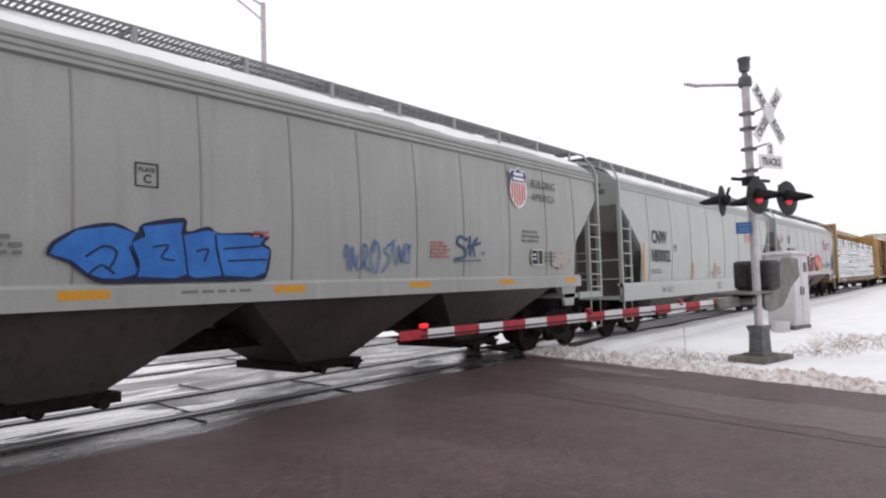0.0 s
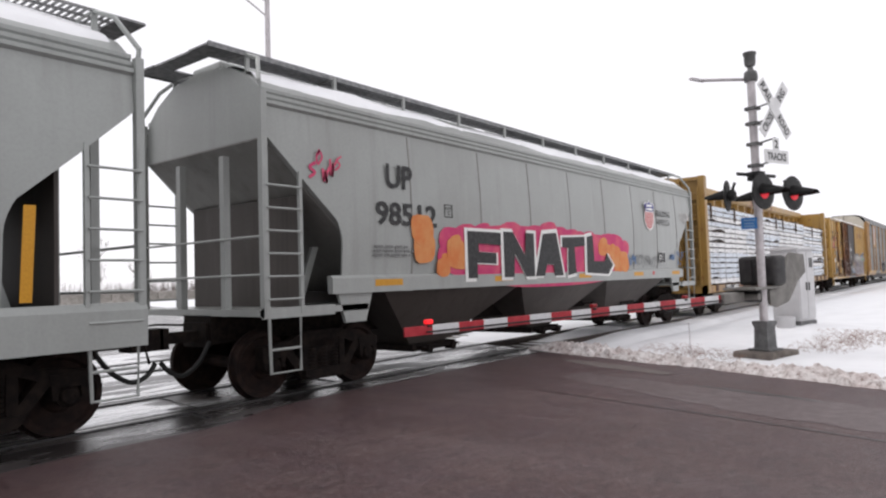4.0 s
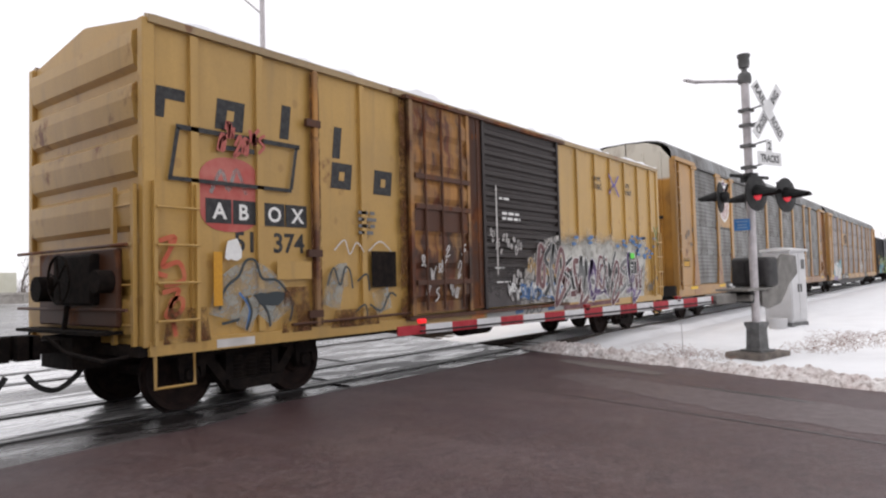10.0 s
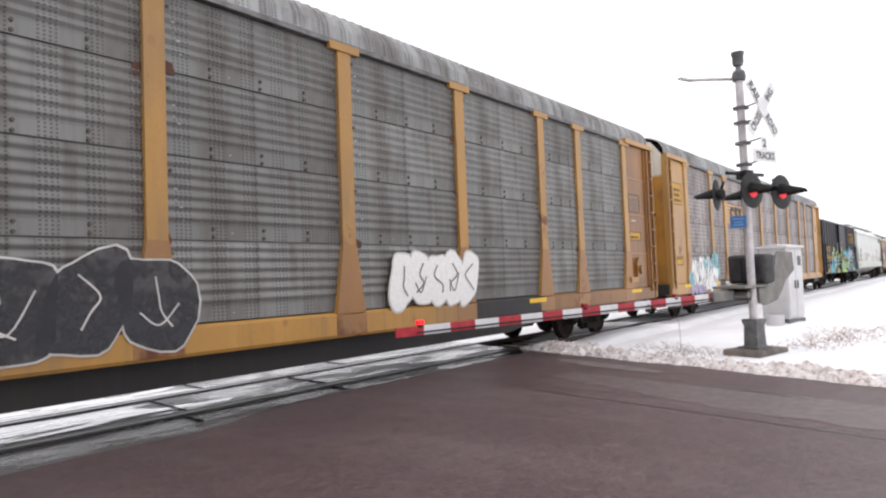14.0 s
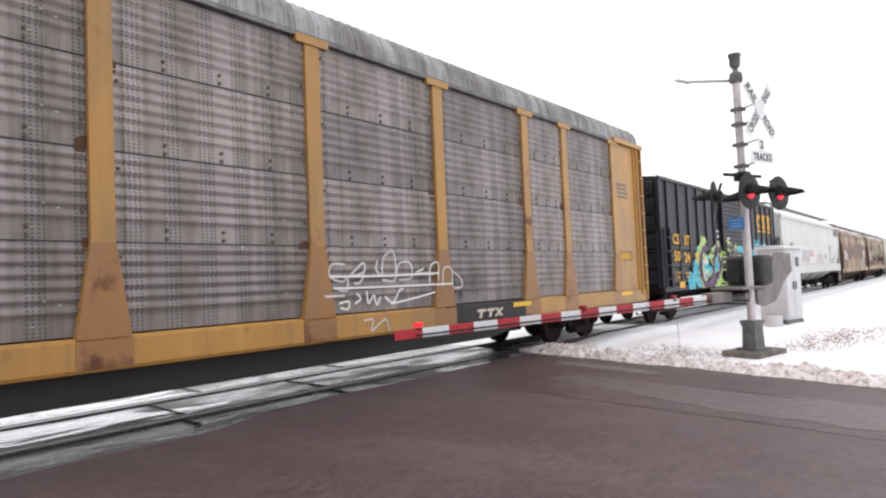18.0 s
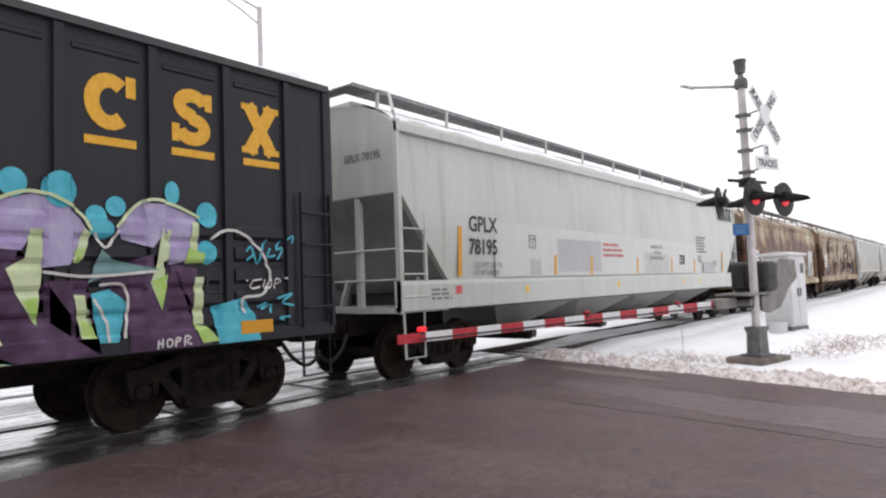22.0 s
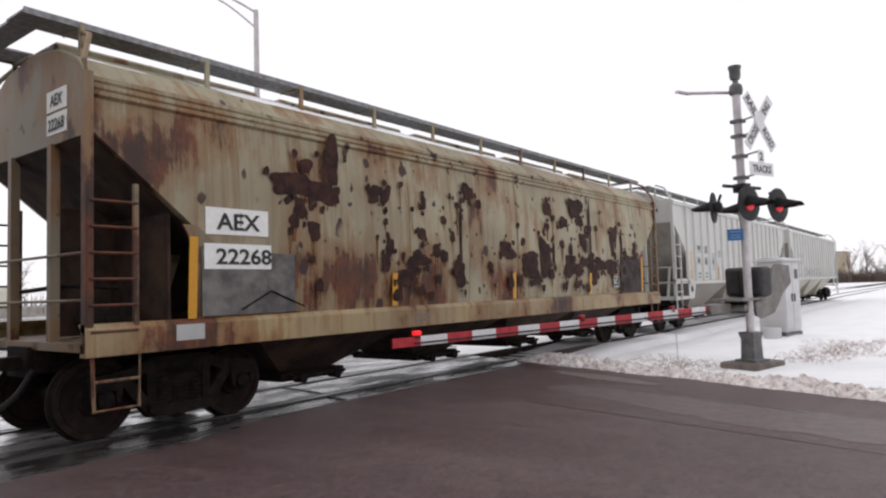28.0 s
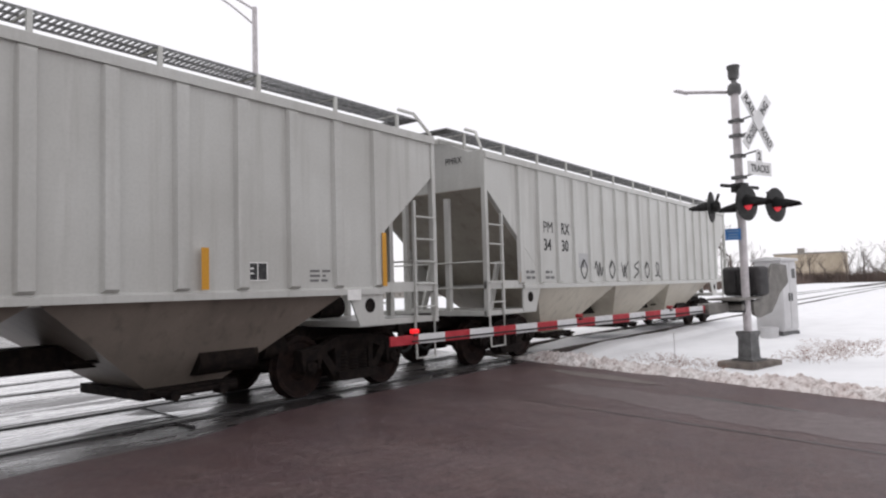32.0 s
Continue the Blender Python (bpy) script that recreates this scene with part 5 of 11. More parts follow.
def hopper_end(car, L, front, z_plat, z_top, material, slope_foot, rung_n=6, stile_x=0.62, stile_top=None, post_r=0.045):
    """End cage: platform, corner posts, ladders, grab rails, slope supports and brake wheel."""
    f = 1 if front else -1
    X = (lambda d: d) if front else (lambda d: L - d)
    xa, xb = sorted((X(0.0), X(slope_foot)))
    bm = one_box(xa, xb, -1.50, 1.50, z_plat - 0.09, z_plat)
    part("end_platform", bm, material, car, "narrow end platform")
    for s in (-1, 1):
        bm = bmesh.new()
        box(bm, min(X(0.0), X(0.09)), max(X(0.0), X(0.09)), s * 1.50 - 0.045, s * 1.50 + 0.045, z_plat - 0.1, z_top)
        part("corner_post", bm, material, car)
        bm = bmesh.new()
        tube(bm, [(X(0.05), s * 1.5, z_top - 0.05), (X(0.02), s * 1.48, z_top + 0.12), (X(0.18), s * 1.25, z_top + 0.50), (X(0.25), s * 0.95, z_top + 0.62)], 0.03, 7)
        part("grab_rail", bm, material, car, smooth=True)
        x0, x1 = sorted((X(0.05), X(stile_x)))
        ladder(car, x0, x1, z_plat - 0.02, stile_top or 3.0, -1.55 if s < 0 else 1.52, rung_n, material, 0.025)
    # rails across the end
    bm = bmesh.new()
    for z in (z_plat + 0.45, z_plat + 0.95):
        tube(bm, [(X(0.04), -1.48, z), (X(0.04), 1.48, z)], 0.018, 6)
    part("end_rail", bm, material, car)
    for y in (-0.55, 0.55):
        bm = bmesh.new()
        box(bm, min(X(0.06), X(0.16)), max(X(0.06), X(0.16)), y - 0.05, y + 0.05, z_plat - 0.1, 3.35)
        part("end_post", bm, material, car)
    for s in (-1, 1):
        bm = prism(bmesh.new(), [(X(1.0), z_plat), (X(1.12), z_plat), (X(1.45), 2.1), (X(1.33), 2.1)], s * 0.9 - 0.03, s * 0.9 + 0.03)
        part("slope_brace", bm, material, car)
    # stirrup step under the corner
    bm = bmesh.new()
    tube(bm, [(X(0.08), -1.52, z_plat), (X(0.10), -1.53, 0.42), (X(0.58), -1.53, 0.42), (X(0.60), -1.52, z_plat)], 0.022, 6)
    tube(bm, [(X(0.09), -1.53, 0.72), (X(0.59), -1.53, 0.72)], 0.018, 6)
    part("stirrup_step", bm, material, car, "bent steel stirrup step")
    bm = bmesh.new()
    box(bm, min(X(0.0), X(2.6)), max(X(0.0), X(2.6)), -0.34, 0.34, 0.76, z_plat - 0.08)
    part("centre_sill", bm, STEEL_DARK, car, "dark centre sill")
    if not front:
        bm = bmesh.new()
        rings = [[(X(0.10) + dx, math.cos(k * math.tau / 20) * r + 0.85, z_plat + 0.75 + math.sin(k * math.tau / 20) * r) for k in range(20)] for dx, r in ((-0.02, 0.24), (0.02, 0.24), (0.02, 0.285), (-0.02, 0.285), (-0.02, 0.24))]
        loft(bm, rings, caps=False)
        for k in range(4):
            a = k * math.pi / 4
            tube(bm, [(X(0.10), 0.85 - 0.25 * math.cos(a), z_plat + 0.75 - 0.25 * math.sin(a)), (X(0.10), 0.85 + 0.25 * math.cos(a), z_plat + 0.75 + 0.25 * math.sin(a))], 0.012, 5)
        part("brake_wheel", bm, STEEL_DARK, car, "round hand brake wheel", smooth=True)
        bm = soft_box(min(X(0.2), X(0.5)), max(X(0.2), X(0.5)), 0.62, 1.06, z_plat + 0.5, z_plat + 1.0, 0.03, 1)
        part("brake_box", bm, STEEL_DARK, car)
        bm = bmesh.new()
        cyl(bm, (X(0.7), 0.2, z_plat + 0.18), (X(1.25), 0.2, z_plat + 0.18), 0.2, 14)
        part("air_tank", bm, STEEL_DARK, car, smooth=True)
    coupler(car, X(0.0), -f)


def gusset(car, L, cut, eave, z_low, z_high, x_edge, material):
    """Side plates that close the triangle behind the slope sheet, with a rounded upper corner."""
    slope_z, slope_x = [z for _, z in cut[::-1]], [x for x, _ in cut[::-1]]
    zs = np.linspace(z_low, z_high, 12)
    for s in (-1, 1):
        for X in ((lambda d: d), (lambda d: L - d)):
            rings = []
            for z in zs:
                k = max(0.0, (z - z_high + 0.4) / 0.4)
                x1 = float(np.interp(z, slope_z, slope_x)) + 0.06
                x0 = min(x1 - 0.01, x_edge - 0.14 * k * k)
                y = s * (side_y(z, 1.35, eave) + 0.002)
                rings.append([(X(x0), y, z), (X(x1), y, z), (X(x1), y - s * 0.03, z), (X(x0), y - s * 0.03, z)])
            part("side_gusset", loft(bmesh.new(), rings), material, car, smooth=True)


def seams(car, xs, z0, z1, material, y=-1.5, w=0.022):
    for x in xs:
        pts = []
        for k in range(7):
            z = z0 + (z1 - z0) * k / 6
            pts.append((side_y(z, 1.35, z1) + 0.004, z))
        bm = bmesh.new()
        loft(bm, [[(x + dx, -yy - dy, z) for yy, z in pts] for dx, dy in ((-w, -0.01), (-w / 2, 0.006), (w / 2, 0.006), (w, -0.01))], caps=False, closed=False)
        part("side_seam", bm, material, car)


def bubble_letters(car, x, z, w, h, n, fill, line, seed, y=-1.552, edge=0.035, second=None):
    """Sprayed balloon shapes side by side: dark outline, coloured fill, inner strokes."""
    rnd = random.Random(seed)
    step = w / n
    outs, fills, marks = bmesh.new(), bmesh.new(), bmesh.new()
    for i in range(n):
        cx = x + step * (i + 0.5)
        cz = z + h / 2 + rnd.uniform(-0.04, 0.04) * h
        sk = rnd.uniform(-0.15, 0.2)
        st = rnd.getstate()
        o = blob(cx, cz, step * 0.60 + edge, h * 0.47 + edge, rnd, 24, 0.16, sk)
        rnd.setstate(st)
        f = blob(cx, cz, step * 0.60, h * 0.47, rnd, 24, 0.16, sk)
        flat(outs, o, y - 0.0005 * i)
        flat(fills, f, y - 0.006 - 0.0005 * i)
        a = [(cx + rnd.uniform(-0.3, 0.3) * step, cz + q * h * 0.22) for q in (1.2, 0.3, -0.4, -1.1)]
        stroke(marks, curve_pts(a, 5), edge * 0.9, y - 0.016)
        if i % 2:
            a = [(cx - 0.3 * step, cz + rnd.uniform(-0.2, 0.2) * h), (cx, cz + rnd.uniform(-0.25, 0.1) * h), (cx + 0.32 * step, cz + rnd.uniform(-0.1, 0.2) * h)]
            stroke(marks, curve_pts(a, 5), edge * 0.8, y - 0.017)
    g = part("graffiti", outs, line, car, "sprayed balloon graffiti")
    part("graffiti_fill", fills, fill, g, kind="stuff")
    part("graffiti_stroke", marks, second or line, g, kind="stuff")
    return g


GLYPHS = ([(0.0, 0.2), (0.3, 0.9), (0.7, 0.8), (0.6, 0.2), (0.25, 0.3), (0.4, 0.65), (1.0, 0.9)], [(0.0, 0.5), (0.2, 0.9), (0.45, 0.1), (0.65, 0.85), (0.85, 0.15), (1.1, 0.6)], [(0.1, 0.0), (0.9, 0.4), (0.2, 0.7), (1.0, 1.0)],
          [(0.0, 0.9), (0.35, 0.05), (0.5, 0.75), (0.75, 0.0), (0.7, 0.5), (1.2, 1.0)], [(0.5, 1.0), (0.1, 0.5), (0.5, 0.0), (0.9, 0.5), (0.5, 0.95), (0.35, 0.6)], [(0.0, 0.1), (0.6, 0.2), (0.8, 0.8), (0.3, 0.9), (0.5, 0.3), (1.1, 0.0)], [(0.0, 0.4), (0.6, 0.9), (0.9, 0.6), (0.3, 0.2), (0.0, -0.2), (0.9, 0.1)])


def scrawl(car, x, z, w, h, n, material, seed, y=-1.552, width=0.03, label="thin sprayed scrawl"):
    """A run of loose looping spray strokes, like hasty handwriting."""
    rnd = random.Random(seed)
    bm = bmesh.new()
    step = w / n
    for i in range(n):
        g = GLYPHS[rnd.randrange(len(GLYPHS))]
        gh = min(h, step * rnd.uniform(1.3, 2.4)) if h > step * 2.4 else h * rnd.uniform(0.7, 1.0)
        base, slant = z + (h - gh) * rnd.random(), rnd.uniform(-0.1, 0.35)
        pts = [(x + step * (i + 0.1 + a * rnd.uniform(0.8, 1.15)) + slant * b * gh * 0.5, base + gh * b + rnd.uniform(-0.04, 0.04) * gh) for a, b in g]
        stroke(bm, curve_pts(pts, 6), width * rnd.uniform(0.7, 1.1), y - 0.0004 * i)
    return part("graffiti", bm, material, car, label, kind="stuff")


def edge_snow(car, L, z, y, seed, cover=0.0):
    """Crumbs of snow left along the edge of a roof."""
    n = int(L / 0.10)
    rings = []
    for i in range(n + 1):
        x = 0.1 + (L - 0.2) * i / n
        k = 0.16 * (noise.fractal((x * 0.9, seed, 3), 0.8, 2.0, 3) + cover)
        k = max(-0.03, min(0.09, k))
        rings.append([(x, y - 0.05, z - 0.02), (x, y - 0.02, z + k), (x, y + 0.25, z + k + 0.04), (x, y + 0.5, z + 0.02)])
    return part("roof_snow", loft(bmesh.new(), rings), SNOW, car, "crumbs of snow along the roof edge", smooth=True, kind="stuff")


def leaf_pts(x0, z0, x1, z1, w, bend=0.3):
    """A pointed curved blade from one point to another."""
    d = Vector((x1 - x0, z1 - z0))
    p = Vector((-d.y, d.x)).normalized()
    out = []
    for k in range(6):
        t = k / 5
        out.append((x0 + d.x * t + p.x * (w * math.sin(math.pi * t) + bend * w * math.sin(math.pi * t)), z0 + d.y * t + p.y * (w * math.sin(math.pi * t) * (1 + bend))))
    for k in range(1, 5):
        t = 1 - k / 5
        out.append((x0 + d.x * t - p.x * w * math.sin(math.pi * t) * (1 - bend), z0 + d.y * t - p.y * w * math.sin(math.pi * t) * (1 - bend)))
    return out


def outlined(car, y, lines, w, fill, edge, rim=0.045, label="outlined sprayed graffiti"):
    """Broad sprayed strokes, each lying on a wider outline stroke."""
    root = None
    for q, pts in enumerate(lines):
        c = curve_pts(pts, 6)
        ob = part("graffiti" if root is None else "spray_outline", stroke(bmesh.new(), c, w + 2 * rim, y - 0.0008 * q), edge, root or car, label if root is None else "")
        root = root or ob
        part("spray_fill", stroke(bmesh.new(), c, w, y - 0.0008 * q - 0.0004), fill, root)


def balloon(car, x, z, w, h, fill, line, y=-1.552):
    """Four fat slanting sprayed shapes run together, with dark outlines."""
    forms = ([(0.02, 0.62), (0.10, 0.90), (0.24, 1.0), (0.33, 0.88), (0.30, 0.60), (0.34, 0.10), (0.26, 0.0), (0.19, 0.02), (0.14, 0.10), (0.08, 0.34), (0.0, 0.46)],
             [(0.30, 0.66), (0.37, 0.82), (0.36, 1.02), (0.54, 1.14), (0.53, 0.86), (0.55, 0.60), (0.56, 0.08), (0.50, 0.0), (0.33, 0.04), (0.34, 0.34)],
             [(0.54, 0.55), (0.53, 0.86), (0.66, 1.0), (0.71, 0.98), (0.70, 0.62), (0.74, 0.28), (0.73, 0.04), (0.60, 0.0), (0.54, 0.10)],
             [(0.71, 0.66), (0.70, 0.92), (0.86, 0.94), (0.97, 0.88), (0.94, 0.72), (1.0, 0.62), (0.99, 0.42), (0.97, 0.10), (0.90, 0.0), (0.74, 0.04), (0.73, 0.32)])
    rim = part("graffiti", flat(bmesh.new(), [(x - 0.03 + (w + 0.06) * a, z - 0.025 + (h + 0.05) * b) for a, b in curve_pts([(0.0, 0.45), (0.02, 0.66), (0.12, 0.92), (0.25, 1.02), (0.34, 0.86), (0.37, 1.04), (0.55, 1.18), (0.56, 0.92), (0.66, 1.04), (0.72, 0.92), (0.87, 0.96), (0.99, 0.90), (0.96, 0.74), (1.0, 0.60), (0.97, 0.06), (0.9, -0.02), (0.6, -0.03), (0.3, -0.03), (0.18, 0.0), (0.08, 0.32)], 3)], y), line, car, "fat blue sprayed balloon graffiti")
    for k, f in enumerate(forms):
        part("balloon_shape", flat(bmesh.new(), [(x + w * a, z + h * b) for a, b in f], y - 0.006 - 0.002 * (k % 2)), fill, rim)
    for pts in ([(0.13, 0.42), (0.20, 0.62), (0.25, 0.5), (0.22, 0.2)], [(0.31, 0.66), (0.34, 0.30), (0.33, 0.05)], [(0.54, 0.86), (0.55, 0.5), (0.56, 0.06)], [(0.40, 0.62), (0.47, 0.66), (0.44, 0.42), (0.50, 0.36)], [(0.70, 0.92), (0.71, 0.5), (0.735, 0.06)], [(0.60, 0.55), (0.66, 0.6), (0.64, 0.34)], [(0.74, 0.62), (0.94, 0.70)], [(0.76, 0.36), (0.98, 0.40)], [(0.14, 0.1), (0.19, 0.26), (0.24, 0.1)]):
        part("balloon_line", stroke(bmesh.new(), curve_pts([(x + w * a, z + h * b) for a, b in pts], 5), 0.022, y - 0.014), line, rim)


def piece(car, y, layers, label="layered multicoloured sprayed graffiti"):
    """Sprayed lettering from broad strokes: layers of (material, width, lines of (x, z))."""
    root = None
    for k, (m, w, lines) in enumerate(layers):
        for q, pts in enumerate(lines):
            bm = stroke(bmesh.new(), curve_pts(pts, 6), w, y - 0.0016 * k - 0.0002 * q)
            ob = part("graffiti" if root is None else "spray_stroke", bm, m, root or car, label if root is None else "")
            root = root or ob


def end_words(car, word, x, y, z, height, material, width=None):
    """Lettering on the leading end wall of a car."""
    ob = part("lettering", letter_mesh(word, 0, z, height, 0.0, width), material, car)
    ob.matrix_basis = pose(x, y, 0, 0, 0, -90)


CUT = [(0.10, 3.50), (0.70, 2.95), (1.25, 2.47), (2.0, 1.85), (2.6, 1.42), (3.0, 1.40)]


def framed_mark(car, x, z, s, y=-1.552):
    bm = bmesh.new()
    t = s * 0.06
    for a, b, c, d in ((x, x + s, z, z + t), (x, x + s, z + s - t, z + s), (x, x + t, z, z + s), (x + s - t, x + s, z, z + s)):
        flat(bm, [(a, c), (b, c), (b, d), (a, d)], y)
    p = part("stencil_frame", bm, BLACK_PAINT, car, "square stencilled frame")
    part("lettering", letter_mesh("C", x + s * 0.36, z + s * 0.18, s * 0.34, y), BLACK_PAINT, p)
    part("lettering", letter_mesh("PLATE", x + s * 0.16, z + s * 0.62, s * 0.18, y, s * 0.68), BLACK_PAINT, p)


SEAM = paint("grimy_weld_seam", (0.24, 0.235, 0.225), amount=0.6, seed=5)


def grey_hopper(u0, L, paint_m, deep_sill, label, truck_in, walk_open, seam_x, n_post=11):
    car = car_root("hopper_car", label, "freight car", u0)
    eave, crown = 3.90, 4.66
    part("hopper_body", hopper_body(L, eave, crown, CUT), paint_m, car, "rounded grey hopper body", smooth=True)
    gusset(car, L, CUT, eave, 1.40, 2.50, 1.38, paint_m)
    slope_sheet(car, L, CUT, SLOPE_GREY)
    seams(car, seam_x, 1.45, eave - 0.02, SEAM)
    for s in (-1, 1):
        if deep_sill:
            bm = bmesh.new()
            prism_x(bm, [(s * 1.44, 0.95), (s * 1.57, 0.95), (s * 1.57, 1.34), (s * 1.53, 1.42), (s * 1.40, 1.42), (s * 1.40, 1.36), (s * 1.52, 1.30), (s * 1.52, 1.0), (s * 1.44, 1.0)], 0.0, L)
        else:
            bm = bmesh.new()
            prism_x(bm, [(s * 1.46, 1.40), (s * 1.56, 1.40), (s * 1.56, 1.62), (s * 1.52, 1.66), (s * 1.44, 1.66)], 1.15, L - 1.15)
        part("side_sill", bm, paint_m, car, "long side sill")
    bays(car, L, 3, L - 4.6, 0.98 if deep_sill else 1.42, 0.42, SHADED_DIRTY_BAY)
    part("under_body", one_box(2.6, L - 2.6, -1.40, 1.40, 0.94 if deep_sill else 1.38, 1.45), SHADED_DIRTY_BAY, car)
    part("centre_sill", one_box(2.0, L - 2.0, -0.30, 0.30, 0.72, 1.0), STEEL_DARK, car)
    zp = 1.08 if deep_sill else 1.24
    # Added dark plates that hide the sky behind the open hopper ends.
    for X in ((lambda d: d), (lambda d: L - d)):
        part("bolster_web", one_box(min(X(0.80), X(0.84)), max(X(0.80), X(0.84)), -1.30, 1.36, zp, 2.80), SHADED_DIRTY_BAY, car, "dark plate added to close the end under the slope sheet")
    for fr in (True, False):
        hopper_end(car, L, fr, zp, 4.10, paint_m, 1.9)
    if not deep_sill:
        for X in ((lambda d: d), (lambda d: L - d)):
            bm = prism(bmesh.new(), [(X(1.3), 1.42), (X(2.0), 1.42), (X(1.85), 0.98), (X(1.45), 0.98)], -1.5, -1.44)
            part("bolster_web", bm, paint_m, car)
            bm = one_box(min(X(0), X(1.2)), max(X(0), X(1.2)), -1.54, -1.48, 1.12, 1.26)
            part("step_board", bm, paint_m, car)
    roof_walk(car, L, 4.76, n_post, paint_m, open_grate=walk_open, foot=4.42)
    hatch_row(car, L, crown, 5, paint_m)
    roof_snow(car, L, eave, crown, u0)
    truck(car, truck_in)
    truck(car, L - truck_in)
    brake_gear(car, L - 4.4, 0.72)
    return car


# 1: grey hopper with blue graffiti
c1 = grey_hopper(-1.10, 16.35, GREY_UP, False, "weathered grey covered hopper with blue balloon graffiti", 1.40, True, (2.65, 4.03, 5.48, 6.84, 8.12, 9.42, 10.72, 12.25, 13.7, 15.0))
shield(c1, 12.60, 3.44, 0.62, 0.80, -1.558)
lettering("BUILDING", 13.10, 3.50, 0.16, BLACK_PAINT, c1, -1.558)
lettering("AMERICA", 13.12, 3.22, 0.16, BLACK_PAINT, c1, -1.558)
balloon(c1, 3.80, 1.71, 2.64, 0.56, BLUE_SPRAY, NAVY_LINE)
scrawl(c1, 7.75, 1.72, 1.5, 0.55, 6, BLUE_LINE, 8)
piece(c1, -1.556, ((DARK_BLUE, 0.05, ([(10.80, 2.32), (10.58, 2.38), (10.50, 2.26), (10.72, 2.16), (10.70, 2.02), (10.42, 1.98)], [(10.88, 2.40), (10.86, 2.02)], [(11.12, 2.38), (10.98, 2.22), (11.02, 2.02)], [(10.80, 2.20), (11.22, 2.28)], [(11.26, 2.08), (11.31, 2.10)])), (DARK_BLUE, 0.02, ([(10.4, 1.94), (11.2, 1.96)],))), "dark blue sprayed signature")
framed_mark(c1, 4.67, 2.72, 0.27)
small_print(c1, 2.9, 1.96, 0.7, 0.30, 4, GREY_TEXT, 1, -1.558)
small_print(c1, 6.2, 2.22, 0.3, 0.1, 2, RED_TEXT, 2, -1.558)
small_print(c1, 9.75, 2.0, 0.55, 0.3, 5, RED_TEXT, 3, -1.558)
small_print(c1, 12.7, 2.35, 0.8, 0.28, 3, GREY_TEXT, 4, -1.558)
data_panel(c1, 13.02, 1.88, 0.46, 0.32, -1.558)
small_print(c1, 13.6, 1.95, 0.5, 0.24, 3, GREY_TEXT, 5, -1.558)
bm = flat(bmesh.new(), blob(14.25, 2.0, 0.34, 0.20, random.Random(4), 20, 0.5), -1.552)
part("worn_patch", bm, paint("peeled_paint_patch", (0.36, 0.32, 0.28), amount=0.9, rust=0.5, seed=3), c1)
reflectors(c1, (3.87, 6.50, 9.18, 11.80, 14.42), 1.50, 0.52, 0.10, -1.562)
small_print(c1, 5.2, 1.53, 1.0, 0.07, 1, GREY_TEXT, 6, -1.562)
bm = flat(bmesh.new(), [(12.98, 1.98), (13.06, 1.98), (13.06, 2.07), (12.98, 2.07)], -1.556)
part("sticker", bm, GREEN_PATCH, c1)

# 2: deep-sill grey hopper
c2 = grey_hopper(16.50, 16.35, GREY_UP2, True, "pale grey covered hopper with a deep side sill", 1.50, True, (1.95, 3.78, 5.58, 7.42, 9.32, 11.19, 13.05, 14.9))
lettering("CNW", 2.12, 2.53, 0.36, BLACK_PAINT, c2, -1.558, 1.20)
lettering("180002", 2.10, 2.00, 0.34, BLACK_PAINT, c2, -1.558, 1.46)
small_print(c2, 2.05, 1.66, 0.9, 0.14, 2, GREY_TEXT, 11, -1.558)
framed_mark(c2, 3.95, 2.32, 0.20)
shield(c2, 12.64, 3.10, 0.70, 0.76, -1.558)
lettering("BUILDING", 13.14, 3.19, 0.15, BLACK_PAINT, c2, -1.558)
lettering("AMERICA", 13.16, 2.97, 0.15, BLACK_PAINT, c2, -1.558)
small_print(c2, 12.7, 1.62, 0.4, 0.26, 3, GREY_TEXT, 12, -1.558)
small_print(c2, 14.3, 1.62, 0.4, 0.2, 3, GREY_TEXT, 13, -1.558)
small_print(c2, 8.3, 1.60, 0.4, 0.26, 3, RED_TEXT, 14, -1.558)
small_print(c2, 7.5, 1.60, 0.35, 0.10, 2, GREY_TEXT, 17, -1.558)
for xx, z1 in ((1.44, 2.5), (5.63, 1.97), (8.04, 1.98), (10.55, 1.97), (13.02, 1.95), (15.1, 2.4)):
    bm = flat(bmesh.new(), [(xx, 1.46), (xx + 0.11, 1.46), (xx + 0.15, z1), (xx + 0.04, z1)], -1.549)
    part("reflector", bm, ORANGE_REF, c2, "upright amber reflective strip")
small_print(c2, 3.1, 1.10, 0.6, 0.16, 3, GREY_TEXT, 15, -1.575)
data_panel(c2, 2.75, 1.10, 0.24, 0.16, -1.575)
small_print(c2, 8.1, 1.08, 0.55, 0.24, 4, GREY_TEXT, 16, -1.575)
small_print(c2, 13.2, 1.10, 0.5, 0.22, 3, RED_TEXT, 18, -1.575)
bm = flat(bmesh.new(), [(14.0, 1.18), (14.35, 1.18), (14.35, 1.27), (14.0, 1.27)], -1.575)
part("plate", bm, PATCH_DARK, c2)
bm = flat(bmesh.new(), [(14.05, 1.72), (14.2, 1.72), (14.2, 1.81), (14.05, 1.81)], -1.549)
part("sticker", bm, GREEN_PATCH, c2)

